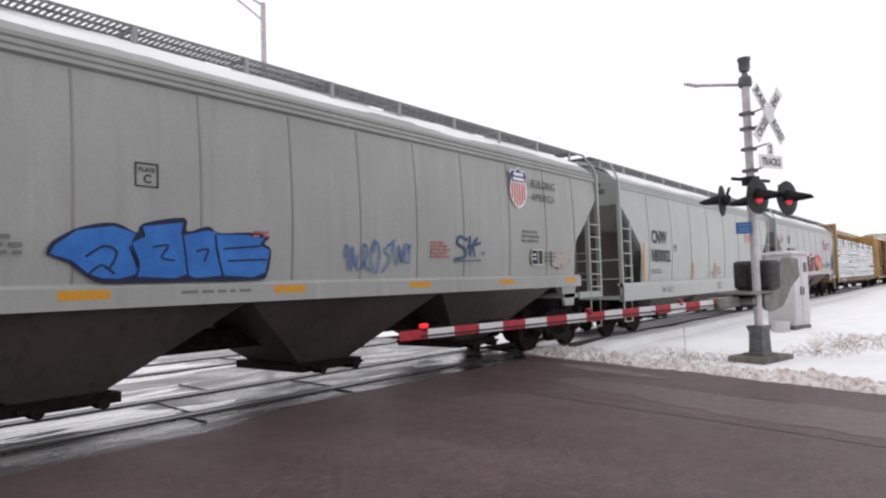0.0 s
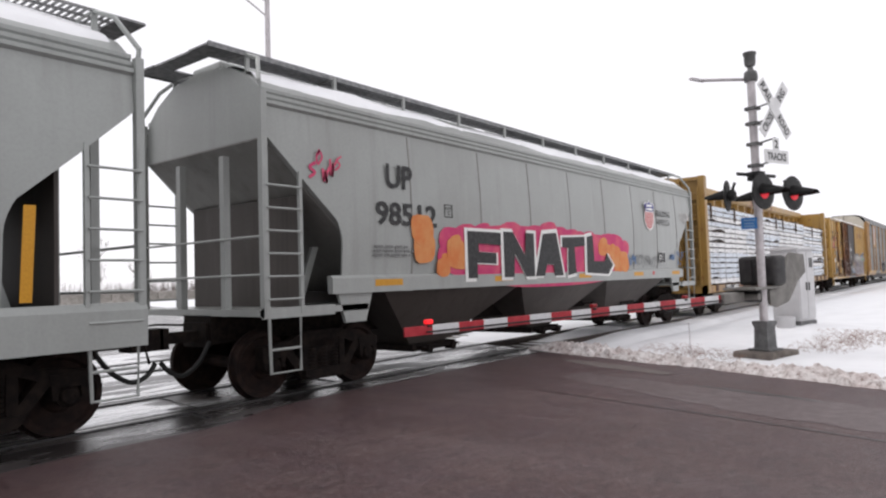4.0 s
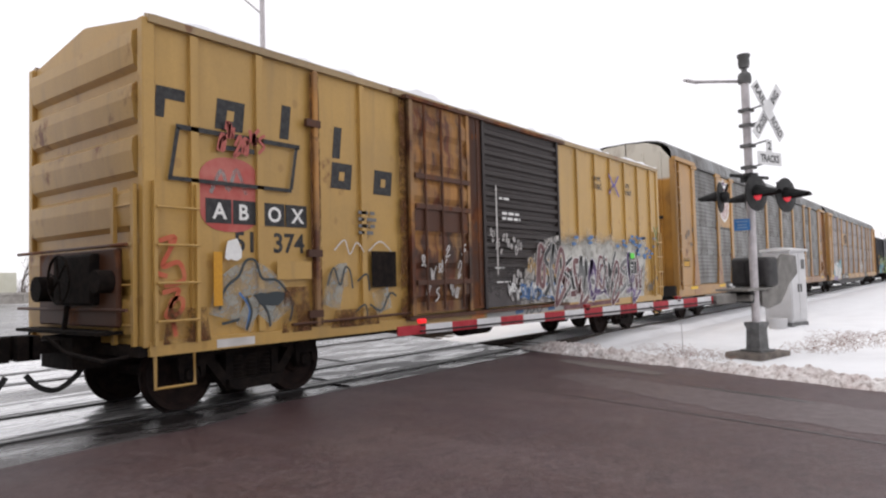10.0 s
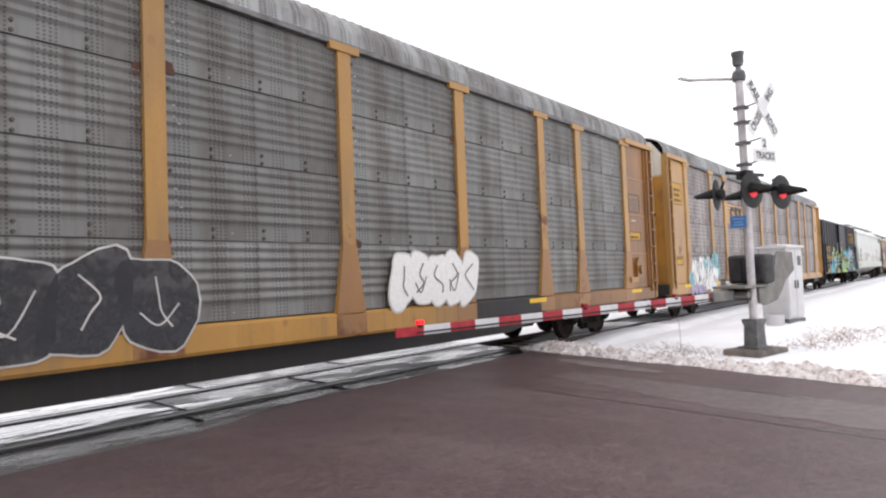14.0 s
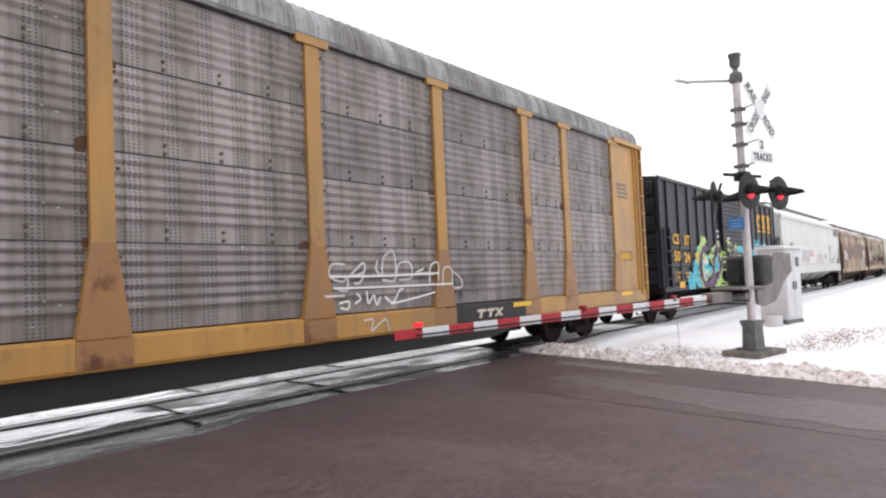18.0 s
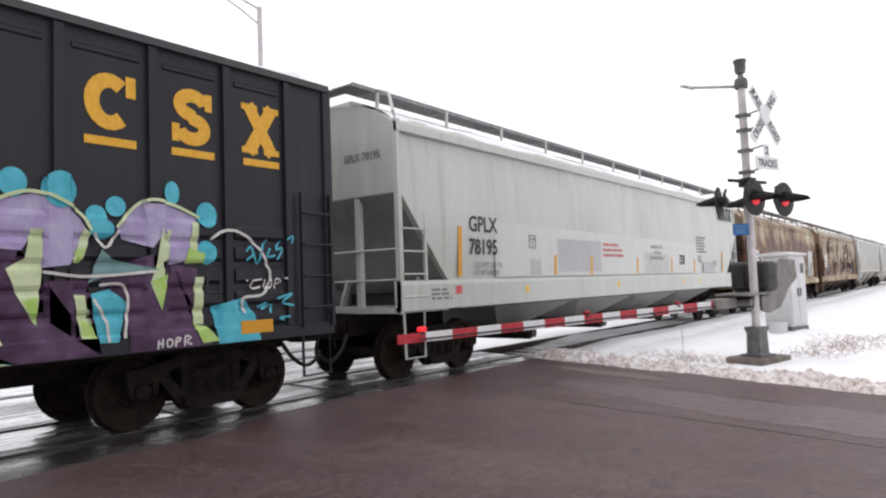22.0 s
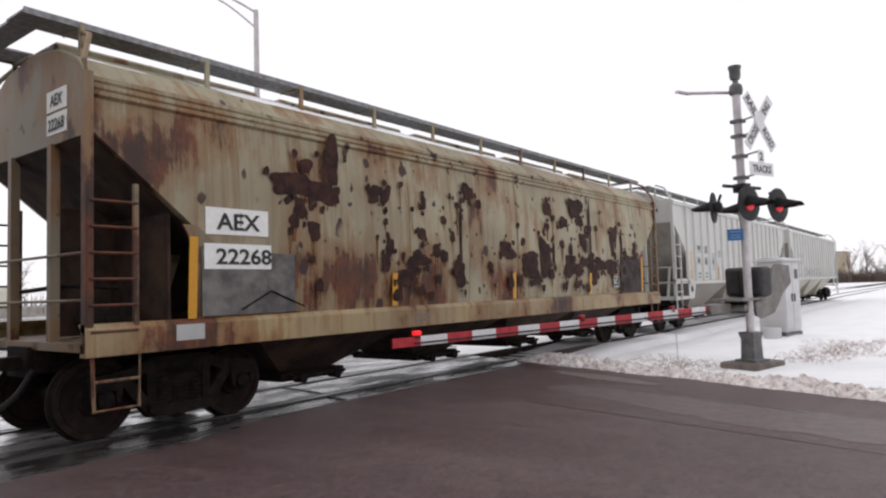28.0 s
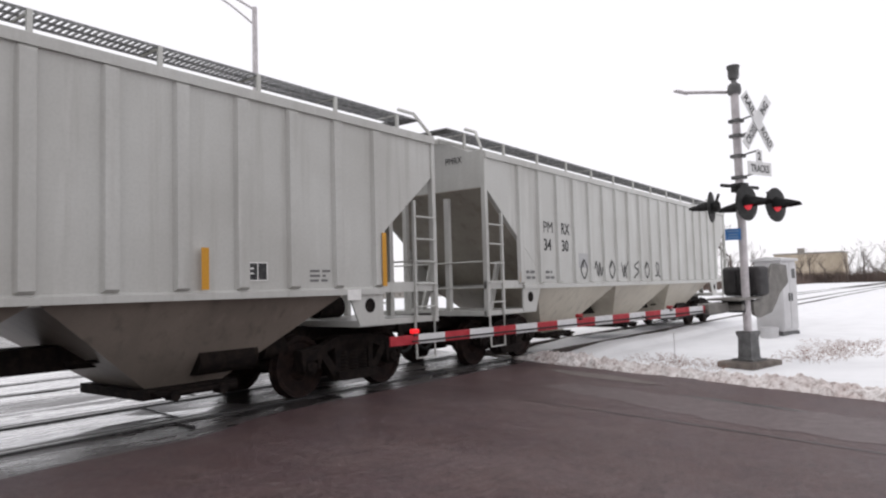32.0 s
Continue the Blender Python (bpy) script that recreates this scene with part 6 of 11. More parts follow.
# 3: grey hopper with pink graffiti
c3 = grey_hopper(34.40, 16.60, GREY_UP3, False, "grey covered hopper with a pink and orange graffiti piece", 1.40, False, (2.9, 4.85, 6.6, 8.33, 10.08, 11.84, 13.5, 15.1))
lettering("UP", 2.30, 3.02, 0.36, BLACK_PAINT, c3, -1.558, 0.62)
lettering("98512", 2.06, 2.44, 0.34, BLACK_PAINT, c3, -1.558, 1.46)
small_print(c3, 2.0, 1.94, 1.0, 0.2, 3, GREY_TEXT, 21, -1.558)
framed_mark(c3, 3.75, 2.62, 0.22)
rnd3 = random.Random(12)
cloud3 = part("graffiti", flat(bmesh.new(), blob(7.3, 1.95, 3.6, 0.62, rnd3, 60, 0.08), -1.552), PINK_SPRAY, c3, "pink sprayed cloud behind angular shapes")
for k in range(16):
    bm = flat(bmesh.new(), blob(3.9 + k * 0.48, 2.36 - 0.02 * abs(k - 7), rnd3.uniform(0.3, 0.5), rnd3.uniform(0.2, 0.34), rnd3, 18, 0.1), -1.553 - 0.0003 * k)
    part("cloud_puff", bm, PINK_SPRAY, cloud3)
for k in range(30):
    side = k % 2
    x = rnd3.uniform(9.1, 11.3) if side else rnd3.uniform(3.0, 4.3)
    z = 1.66 + (11.4 - x) * 0.34 + rnd3.uniform(-0.25, 0.2) if side else rnd3.uniform(1.7, 2.5)
    r = rnd3.choice((0.05, 0.09, 0.16, 0.26))
    bm = flat(bmesh.new(), blob(x, max(1.6 + r, z), r * 1.1, r, rnd3, 16, 0.1), -1.558 - 0.0003 * k)
    part("cloud_dot", bm, ORANGE_SPRAY, cloud3, "orange sprayed dot")
shapes3 = ([(0, 0), (0.25, 0), (0.25, 0.3), (0.8, 0.28), (0.8, 0.5), (0.3, 0.52), (0.3, 0.68), (0.95, 0.66), (0.95, 0.92), (0, 0.92)], [(0, 0), (0.3, 0), (0.35, 0.5), (0.7, 0), (1.0, 0), (1.0, 0.95), (0.72, 0.95), (0.68, 0.45), (0.3, 0.95), (0, 0.95)],
           [(0, 0), (0.32, 0), (0.42, 0.26), (0.66, 0.26), (0.72, 0), (1.05, 0), (0.8, 1.0), (0.3, 0.95)], [(0.2, 0), (0.55, 0.05), (0.5, 0.68), (0.95, 0.72), (0.95, 0.95), (0, 0.9), (0, 0.66), (0.24, 0.66)],
           [(0, 0.05), (1.0, 0.0), (1.25, 0.25), (0.95, 0.55), (0.85, 0.34), (0.34, 0.34), (0.3, 1.0), (0.02, 0.95)])
for k, sh in enumerate(shapes3):
    x0, sx, z0, sz = 4.35 + k * 1.16, 1.12, 1.56, 0.92
    cx, cz = sum(p[0] for p in sh) / len(sh), sum(p[1] for p in sh) / len(sh)
    big = [(x0 + (cx + (a - cx) * 1.16) * sx, z0 + (cz + (b - cz) * 1.14) * sz) for a, b in sh]
    small = [(x0 + a * sx, z0 + b * sz) for a, b in sh]
    o = part("letter_edge", flat(bmesh.new(), big, -1.572 - 0.002 * (k % 2)), WHITE_PAINT, cloud3)
    part("letter_fill", flat(bmesh.new(), small, -1.580 - 0.002 * (k % 2)), BLACK_PAINT, cloud3)
scrawl(c3, 0.75, 2.9, 0.6, 0.6, 5, PINK_SPRAY, 16, width=0.04)
shield(c3, 12.94, 3.15, 0.68, 0.80, -1.558)
lettering("BUILDING", 13.46, 3.16, 0.17, BLACK_PAINT, c3, -1.558)
lettering("AMERICA", 13.47, 2.91, 0.17, BLACK_PAINT, c3, -1.558)
scrawl(c3, 11.6, 1.72, 1.9, 0.36, 9, GREY_TEXT, 17, width=0.02, label="faint grey sprayed scrawl")
data_panel(c3, 13.54, 1.82, 0.48, 0.32, -1.558)
scrawl(c3, 14.4, 1.82, 0.4, 0.32, 5, BLUE_LINE, 18, width=0.028)
scrawl(c3, 15.0, 1.72, 0.5, 0.5, 7, BLUE_LINE, 19, width=0.03)
scrawl(c3, 11.2, 1.75, 0.7, 0.36, 6, BLUE_LINE, 24, width=0.025)
scrawl(c3, 15.35, 2.95, 0.85, 0.5, 7, GREY_SPRAY, 20, width=0.028, label="pale sprayed scrawl")
reflectors(c3, (2.0, 5.2, 8.6, 11.72, 14.52), 1.49, 0.62, 0.10, -1.562)
bm = flat(bmesh.new(), [(13.0, 1.5), (13.15, 1.5), (13.15, 1.6), (13.0, 1.6)], -1.562)
part("sticker", bm, SHIELD_RED, c3)

end_words(c2, "CNW", 0.085, -0.70, 3.98, 0.12, BLACK_PAINT, 0.30)
end_words(c2, "180002", 0.085, -0.65, 3.80, 0.12, BLACK_PAINT, 0.46)


# 4: centre-beam flat car with wrapped lumber
def wrap_material():
    """White and bluish plastic sheeting, wrinkled, with fold shade painted in and grey bands round it."""
    m = mat("wrinkled_plastic_wrap", (0.6, 0.61, 0.63), 0.38, 0, 0.5)
    n = Nodes(m)
    rnd = n.t.nodes.new("ShaderNodeObjectInfo").outputs["Random"]
    tone = n.mix(n.ramp(rnd, 0.30, 0.70), (0.97, 0.965, 0.96), (0.76, 0.82, 0.90))
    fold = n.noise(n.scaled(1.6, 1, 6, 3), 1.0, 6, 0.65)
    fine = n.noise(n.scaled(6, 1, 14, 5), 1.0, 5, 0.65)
    # Wrinkle shade painted as dark streaks, since the bump alone barely shows.
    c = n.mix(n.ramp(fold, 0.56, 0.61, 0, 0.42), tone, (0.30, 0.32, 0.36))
    c = n.mix(n.ramp(fine, 0.50, 0.66, 0, 0.5), c, (0.80, 0.80, 0.80))
    sep = n.t.nodes.new("ShaderNodeSeparateXYZ")
    n.link(n.co, sep.inputs[0])
    at = n.math("FRACT", n.math("ADD", n.math("MULTIPLY", sep.outputs[0], 1.16), n.math("MULTIPLY", rnd, 0.3)), 0)
    band = n.ramp(n.math("ABSOLUTE", n.math("SUBTRACT", at, 0.5), 0), 0.018, 0.010)
    c = n.mix(n.math("MULTIPLY", band, 0.75), c, (0.20, 0.205, 0.21))
    n.color(c)
    n.bump(n.math("ADD", fold, n.math("MULTIPLY", fine, 0.6)), 1.0, 0.14)
    return m


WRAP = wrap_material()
STRAP = mat("dark_grey_strapping", (0.09, 0.09, 0.095), 0.5)
# Board brown, taken towards black for the shade in the gaps.
WOOD_EDGE = rough_mat("shaded_brown_board_edges", (0.016, 0.012, 0.011), (0.085, 0.062, 0.05), 7, 0.9, 0.4)
PALE_BLOCK = rough_mat("pale_spacer_wood", (0.42, 0.38, 0.32), (0.55, 0.51, 0.45), 12, 0.85)
BATTEN = rough_mat("dark_batten_wood", (0.05, 0.035, 0.025), (0.12, 0.085, 0.06), 6, 0.9)

SILL_CB = paint("rusted_yellow_sill_paint", (0.31, 0.165, 0.03), dirt=(0.05, 0.03, 0.022), amount=0.9, rust=0.75, seed=45)
L4, U4 = 22.77, 52.40
c4 = car_root("centerbeam_car", "yellow centre-beam flat car loaded with wrapped lumber", "freight car", U4)
for s in (-1, 1):
    bm = prism_x(bmesh.new(), [(s * 1.30, 0.80), (s * 1.48, 0.80), (s * 1.50, 0.84), (s * 1.50, 1.05), (s * 1.30, 1.07)], 0.0, L4)
    part("side_sill", bm, SILL_CB, c4, "rust-stained yellow side sill")
    for k in range(19):
        x = 1.0 + (L4 - 2.0) * k / 18
        bm = prism(bmesh.new(), [(x - 0.13, 0.84), (x + 0.13, 0.84), (x + 0.10, 1.06), (x - 0.10, 1.06)], s * 1.50 - 0.03, s * 1.50 + 0.05)
        if 1.8 < x < 3.9 or 10.8 < x < 12.4:
            continue
        part("winch_bracket", bm, BATTEN if k % 4 else RUST_DOOR, c4, "dark strap winch bracket")
for x in (0.0, L4 - 0.26):
    bm = one_box(x, x + 0.26, -1.50, 1.50, 0.80, 1.07)
    part("end_sill", bm, YELLOW_CB, c4)
part("deck", one_box(0.2, L4 - 0.2, -1.32, 1.32, 0.98, 1.06), YELLOW_CB, c4)
part("centre_sill", one_box(0.3, L4 - 0.3, -0.4, 0.4, 0.62, 0.98), BLACK_SILL, c4)
bm = bmesh.new()
prism(bm, [(2.6, 0.82), (L4 - 2.6, 0.82), (L4 - 5.0, 0.50), (5.0, 0.50)], -0.35, 0.35)
part("belly_girder", bm, BLACK_SILL, c4)
for fr in (True, False):
    X = (lambda d: d) if fr else (lambda d: L4 - d)
    b = part("bulkhead", one_box(min(X(0.14), X(0.18)), max(X(0.14), X(0.18)), -1.40, 1.40, 1.0, 4.72), YELLOW_CB, c4, "yellow end bulkhead")
    for s in (-1, 1):
        bm = soft_box(min(X(0.0), X(0.27)), max(X(0.0), X(0.27)), s * 1.42 - 0.11, s * 1.42 + 0.11, 0.82, 4.80, 0.015, 1)
        part("bulkhead_post", bm, YELLOW_CB, b)
    for y in (-0.62, 0.62):
        part("bulkhead_post", one_box(min(X(0.0), X(0.15)), max(X(0.0), X(0.15)), y - 0.06, y + 0.06, 1.0, 4.7), YELLOW_CB, b)
    for z in (1.15, 1.85, 2.6, 3.35, 4.05, 4.72):
        part("bulkhead_rail", one_box(min(X(0.02), X(0.15)), max(X(0.02), X(0.15)), -1.34, 1.34, z - 0.06, z + 0.06), YELLOW_CB, b)
    bm = bmesh.new()
    prism(bm, [(X(0.2), 4.78), (X(2.1), 4.78), (X(1.6), 4.35), (X(1.35), 4.05), (X(0.2), 3.9)], -0.08, 0.08)
    part("end_gusset", bm, YELLOW_CB, c4)
    end_ladder(c4, X(-0.03), -1.3 if fr else 0.9, -0.9 if fr else 1.3, 1.0, 4.4, 9, YELLOW_CB)
    coupler(c4, X(0.0), -1 if fr else 1)
bm = prism_x(bmesh.new(), [(-0.30, 4.86), (0.30, 4.86), (0.30, 4.60), (0.22, 4.52), (-0.22, 4.52), (-0.30, 4.60)], 0.2, L4 - 0.2)
part("top_chord", bm, YELLOW_CB, c4, "long yellow top chord")
for k in range(19):
    x = 0.9 + (L4 - 1.8) * k / 18
    bm = one_box(x - 0.07, x + 0.07, -0.20, 0.20, 1.05, 4.55)
    cpost = part("centre_post", bm, YELLOW_CB, c4)
    if k % 2 and 1 < k < 17:
        g = 1 if k < 9 else -1
        part("post_gusset", prism(bmesh.new(), [(x + g * 0.07, 4.55), (x + g * 0.40, 4.55), (x + g * 0.30, 4.20), (x + g * 0.07, 4.0)], -0.05, 0.05), YELLOW_CB, cpost)
for k in range(17):
    x = 4.4 + (L4 - 8.0) * k / 16
    bm = cyl(bmesh.new(), (x - 0.06, -1.44, 0.74), (x + 0.06, -1.44, 0.74), 0.075, 10)
    box(bm, x - 0.09, x - 0.06, -1.50, -1.38, 0.68, 0.84)
    box(bm, x + 0.06, x + 0.09, -1.50, -1.38, 0.68, 0.84)
    part("strap_winch", bm, BATTEN, c4, "dark strap winch under the sill")
truck(c4, 2.20)
truck(c4, L4 - 2.20)
brake_gear(c4, 6.5, 0.6)
lettering("TTZX", 2.1, 0.86, 0.17, WHITE_PAINT, c4, -1.512, 0.62)
lettering("34895", 3.0, 0.86, 0.17, WHITE_PAINT, c4, -1.512, 0.62)
bm = flat(bmesh.new(), [(1.95, 0.82), (3.75, 0.82), (3.75, 1.05), (1.95, 1.05)], -1.507)
part("stencil_ground", bm, BLACK_PAINT, c4)
part("stencil_ground", flat(bmesh.new(), [(10.95, 0.82), (12.25, 0.82), (12.25, 1.04), (10.95, 1.04)], -1.507), BLACK_PAINT, c4)
for x, turn in ((11.22, 0), (11.48, 0), (11.74, 1)):
    bm = flat(bmesh.new(), [(x, 0.97), (x + 0.22, 0.97), (x + 0.23, 1.01), (x + 0.01, 1.01)] if not turn else [(x - 0.02, 0.86), (x + 0.05, 0.86), (x + 0.22, 1.01), (x + 0.15, 1.01)], -1.512)
    flat(bm, [(x + 0.06, 0.86), (x + 0.12, 0.86), (x + 0.15, 0.97), (x + 0.09, 0.97)] if not turn else [(x + 0.14, 0.86), (x + 0.20, 0.86), (x + 0.07, 1.01), (x + 0.01, 1.01)], -1.5125)
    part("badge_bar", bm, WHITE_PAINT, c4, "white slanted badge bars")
lettering("RSH 75", 17.2, 0.86, 0.13, BLACK_PAINT, c4, -1.512)
data_panel(c4, 16.25, 0.70, 0.56, 0.34, -1.52)


def pack_mesh(length, h, depth, seed):
    """One wrapped layer of boards: a flat crumpled face whose lower edge rides up here and there."""
    nx = int(length / 0.10)
    rings = []
    for i in range(nx + 1):
        x = length * i / nx
        puff = 0.022 * noise.noise((x * 1.3, seed, 4)) + 0.012 * noise.noise((x * 5.0, seed, 9))
        ride = max(0.0, noise.fractal((x * 0.36, seed * 1.7, 7), 0.9, 2.0, 2) - 0.26) * 0.40
        ride = min(ride, h * 0.72)
        rag = max(0.0, 0.040 * noise.noise((x * 1.5, seed, 2)) + 0.006) + ride
        dip = 0.018 * noise.noise((x * 2.2, seed, 12))
        e = 0.03 if i in (0, nx) else 0.0
        y = -depth - puff + e
        rings.append([(x, 0, 0.03), (x, -depth + 0.07, 0.03 + ride), (x, y - 0.012, rag), (x, y - 0.004 + 0.022 * noise.noise((x * 4.2, seed, 21)), h * 0.5 + rag * 0.45), (x, y, h - 0.02 + dip), (x, -depth + 0.04, h - 0.004 + dip), (x, 0, h - 0.01)])
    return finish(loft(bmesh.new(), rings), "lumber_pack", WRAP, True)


LOADS = []
COLS = ((0.36, 5.62), (5.66, 11.32), (11.36, 17.0), (17.04, 22.40))
LAYERS = 15
for ci, (xa, xb) in enumerate(COLS):
    for s in (-1, 1):
        load = thing("lumber_stack", "stack of lumber packs wrapped in wrinkled white plastic", "lumber", "lumber stacks")
        LOADS.append((load, U4))
        top = 3.86 - (0.08 if ci == 3 else 0.0)
        hh = (top - 1.10) / LAYERS
        kinds = [pack_mesh(xb - xa, hh - 0.016, 1.14, 17 * ci + k) for k in range(9 if s < 0 else 1)]
        rnd = random.Random(90 + ci)
        for k in range(LAYERS):
            p = part("lumber_pack", kinds[(k * 4 + k // 9) % len(kinds)], None, load)
            p.matrix_basis = pose(xa + rnd.uniform(-0.06, 0.05), -0.26 + rnd.uniform(-0.04, 0.03), 1.10 + k * hh + rnd.uniform(-0.012, 0.012), 0, rnd.uniform(-0.16, 0.16), 0) if s < 0 else pose(xb, 0.26, 1.10 + k * hh, 0, 0, 180)
        if s < 0:
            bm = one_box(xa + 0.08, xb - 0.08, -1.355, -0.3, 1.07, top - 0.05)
            part("board_edges", bm, WOOD_EDGE, load, "brown board edges behind the torn wrap, dark with gap shade")
            bm = bmesh.new()
            for k in range(LAYERS):
                for q in range(6):
                    x = xa + 0.35 + q * 0.93 + rnd.uniform(-0.12, 0.12)
                    box(bm, x - 0.04, x + 0.04, -1.41, -1.30, 1.092 + k * hh, 1.118 + k * hh)
            part("spacer_wood", bm, PALE_BLOCK, load, "pale spacer blocks between the layers", kind="stuff")
            for q in range(4):
                x = xa + 0.5 + q * 1.45
                bm = bmesh.new()
                box(bm, x - 0.007, x + 0.007, -1.462, -1.457, 1.08, top)
                part("strap", bm, STRAP, load)
                if (q + ci) % 2 == 0:
                    bm = one_box(x - 0.05, x + 0.05, -1.48, -1.44, top - 0.48, top + 0.05)
                    box(bm, x - 0.06, x + 0.06, -1.47, -1.0, top + 0.0, top + 0.05)
                    part("edge_protector", bm, BATTEN, load, "dark angle under the strap")


# boxcars
def boxcar_end(car, L, front, z0, z1, material, peak):
    X = (lambda d: d) if front else (lambda d: L - d)
    e = part("end_wall", one_box(min(X(0.05), X(0.12)), max(X(0.05), X(0.12)), -1.48, 1.48, z0, z1), material, car, "ribbed steel end wall")
    bm = prism_x(bmesh.new(), [(-1.50, z1), (1.50, z1), (0.0, z1 + peak)], min(X(0.05), X(0.12)), max(X(0.05), X(0.12)))
    part("end_gable", bm, material, e)
    n = 6
    for k in range(n):
        z = z0 + 0.34 + (z1 - z0 - 0.62) * k / (n - 1)
        bm = bmesh.new()
        pr = [(X(0.05), z - 0.27), (X(-0.02), z - 0.21), (X(-0.05), z + 0.02), (X(-0.04), z + 0.16), (X(0.05), z + 0.22)]
        prism(bm, pr, -1.36, 1.36)
        part("end_rib", bm, material, e)
    for s in (-1, 1):
        bm = soft_box(min(X(-0.01), X(0.14)), max(X(-0.01), X(0.14)), s * 1.47 - 0.06, s * 1.47 + 0.06, z0 - 0.02, z1 + 0.02, 0.012, 1)
        part("corner_post", bm, material, car)
    bm = bmesh.new()
    box(bm, min(X(-0.05), X(0.3)), max(X(-0.05), X(0.3)), -1.50, 1.50, z0 - 0.12, z0)
    part("end_sill", bm, STEEL_DARK, car)
    x0, x1 = sorted((X(0.10), X(0.62)))
    ladder(car, x0, x1, z0 + 0.05, z0 + 1.75, -1.60, 4, material, 0.02)
    end_ladder(car, X(-0.05), -1.40, -0.95, z0, z0 + 1.8, 4, material)
    bm = bmesh.new()
    tube(bm, [(X(0.12), -1.52, z0), (X(0.12), -1.53, 0.42), (X(0.60), -1.53, 0.42), (X(0.60), -1.52, z0)], 0.022, 6)
    part("stirrup_step", bm, material, car)
    coupler(car, X(0.0), -1 if front else 1)


def boxcar_shell(car, L, z0, z1, material, roof_m, peak, ribs, doors):
    """Side sheets with posts, roof and floor frame."""
    for s in (-1, 1):
        y = s * 1.49
        part("side_wall", one_box(0.10, L - 0.10, min(y, y - s * 0.05), max(y, y - s * 0.05), z0, z1), material, car, "sheet steel side wall")
        for x in ribs:
            bm = prism_x(bmesh.new(), [(s * 1.48, z0 + 0.05), (s * 1.545, z0 + 0.07), (s * 1.545, z1 - 0.08), (s * 1.48, z1 - 0.04)], x - 0.05, x + 0.05)
            part("side_post", bm, material, car)
        bm = prism_x(bmesh.new(), [(s * 1.46, z1 - 0.06), (s * 1.56, z1 - 0.06), (s * 1.56, z1 + 0.03), (s * 1.46, z1 + 0.06)], 0.05, L - 0.05)
        part("top_plate", bm, roof_m, car)
        bm = prism_x(bmesh.new(), [(s * 1.42, z0 - 0.10), (s * 1.55, z0 - 0.10), (s * 1.55, z0 + 0.06), (s * 1.42, z0 + 0.06)], 0.05, L - 0.05)
        part("side_sill", bm, material, car)
    n = 24
    rings = []
    for k in range(n * 2 + 1):
        x = 0.08 + (L - 0.16) * k / (2 * n)
        up = 0.035 if k % 2 else 0.0
        rings.append([(x, -1.54, z1), (x, 0, z1 + peak + up), (x, 1.54, z1), (x, 0, z1 - 0.02)])
    part("roof", loft(bmesh.new(), rings), roof_m, car, "ribbed peaked roof")
    part("floor_frame", one_box(0.3, L - 0.3, -1.35, 1.35, z0 - 0.16, z0 - 0.02), STEEL_DARK, car)
    part("centre_sill", one_box(0.1, L - 0.1, -0.32, 0.32, 0.62, z0 - 0.1), STEEL_DARK, car)


def slat_door(car, x0, x1, z0, z1, material, n, label, y=-1.60):
    d = part("door", one_box(x0, x1, y + 0.02, y + 0.08, z0, z1), material, car, label)
    for k in range(n):
        z = z0 + 0.10 + (z1 - z0 - 0.2) * (k + 0.5) / n
        h = (z1 - z0 - 0.2) / n * 0.36
        bm = prism_x(bmesh.new(), [(y + 0.02, z - h), (y - 0.025, z - h * 0.5), (y - 0.025, z + h * 0.5), (y + 0.02, z + h)], x0 + 0.08, x1 - 0.08)
        part("door_panel", bm, material, d)
    for x in (x0, x1 - 0.08):
        part("door_edge", one_box(x, x + 0.08, y - 0.04, y + 0.05, z0 - 0.03, z1 + 0.02), material, d)
    return d


# 5: yellow boxcar
L5, U5 = 15.75, 76.85
c5 = car_root("boxcar", "faded yellow boxcar with a rusted door and graffiti", "freight car", U5)
ribs5 = [0.62, 1.55, 3.42] + [10.55, 11.5, 12.4, 13.3, 14.2, 15.1]
boxcar_shell(c5, L5, 0.88, 4.58, YELLOW_BOX, paint("rusty_cream_roof", (0.36, 0.25, 0.12), amount=0.6, rust=0.6, seed=81), 0.26, ribs5, None)
for fr in (True, False):
    boxcar_end(c5, L5, fr, 0.90, 4.56, YELLOW_BOX, 0.26)
dr = slat_door(c5, 4.40, 6.05, 1.0, 4.5, DOOR_YELLOW, 6, "rust-brown plug door with locking rods")
part("door_post", one_box(6.05, 6.46, -1.60, -1.50, 1.0, 4.52), RUST_DOOR, c5, "dark rusted post between the doors")
for x in (4.75, 5.2, 5.75, 6.25):
    bm = bmesh.new()
    tube(bm, [(x, -1.66, 1.05), (x, -1.66, 4.45)], 0.025, 6)
    part("lock_rod", bm, RUST_DOOR, dr)
for z in (1.5, 2.75, 3.25):
    part("lock_bar", one_box(4.5, 6.0, -1.67, -1.63, z - 0.04, z + 0.04), RUST_DOOR, dr)
part("door_stripe", one_box(4.5, 5.95, -1.632, -1.62, 2.35, 2.72), RUST_DOOR, dr, "dark rusted band")
scrawl(c5, 4.6, 1.15, 1.2, 1.0, 11, GREY_SPRAY, 38, -1.655, 0.03, "pale sprayed scrawl on the door")
slat_door(c5, 6.46, 9.42, 1.0, 4.5, BLACK_DOOR, 17, "charcoal ribbed sliding door")
for z in (0.94, 4.52):
    part("door_track", one_box(4.3, 9.7, -1.66, -1.50, z - 0.04, z + 0.02), RUST_DOOR, c5)
Y5, W5 = -1.545, -1.4950
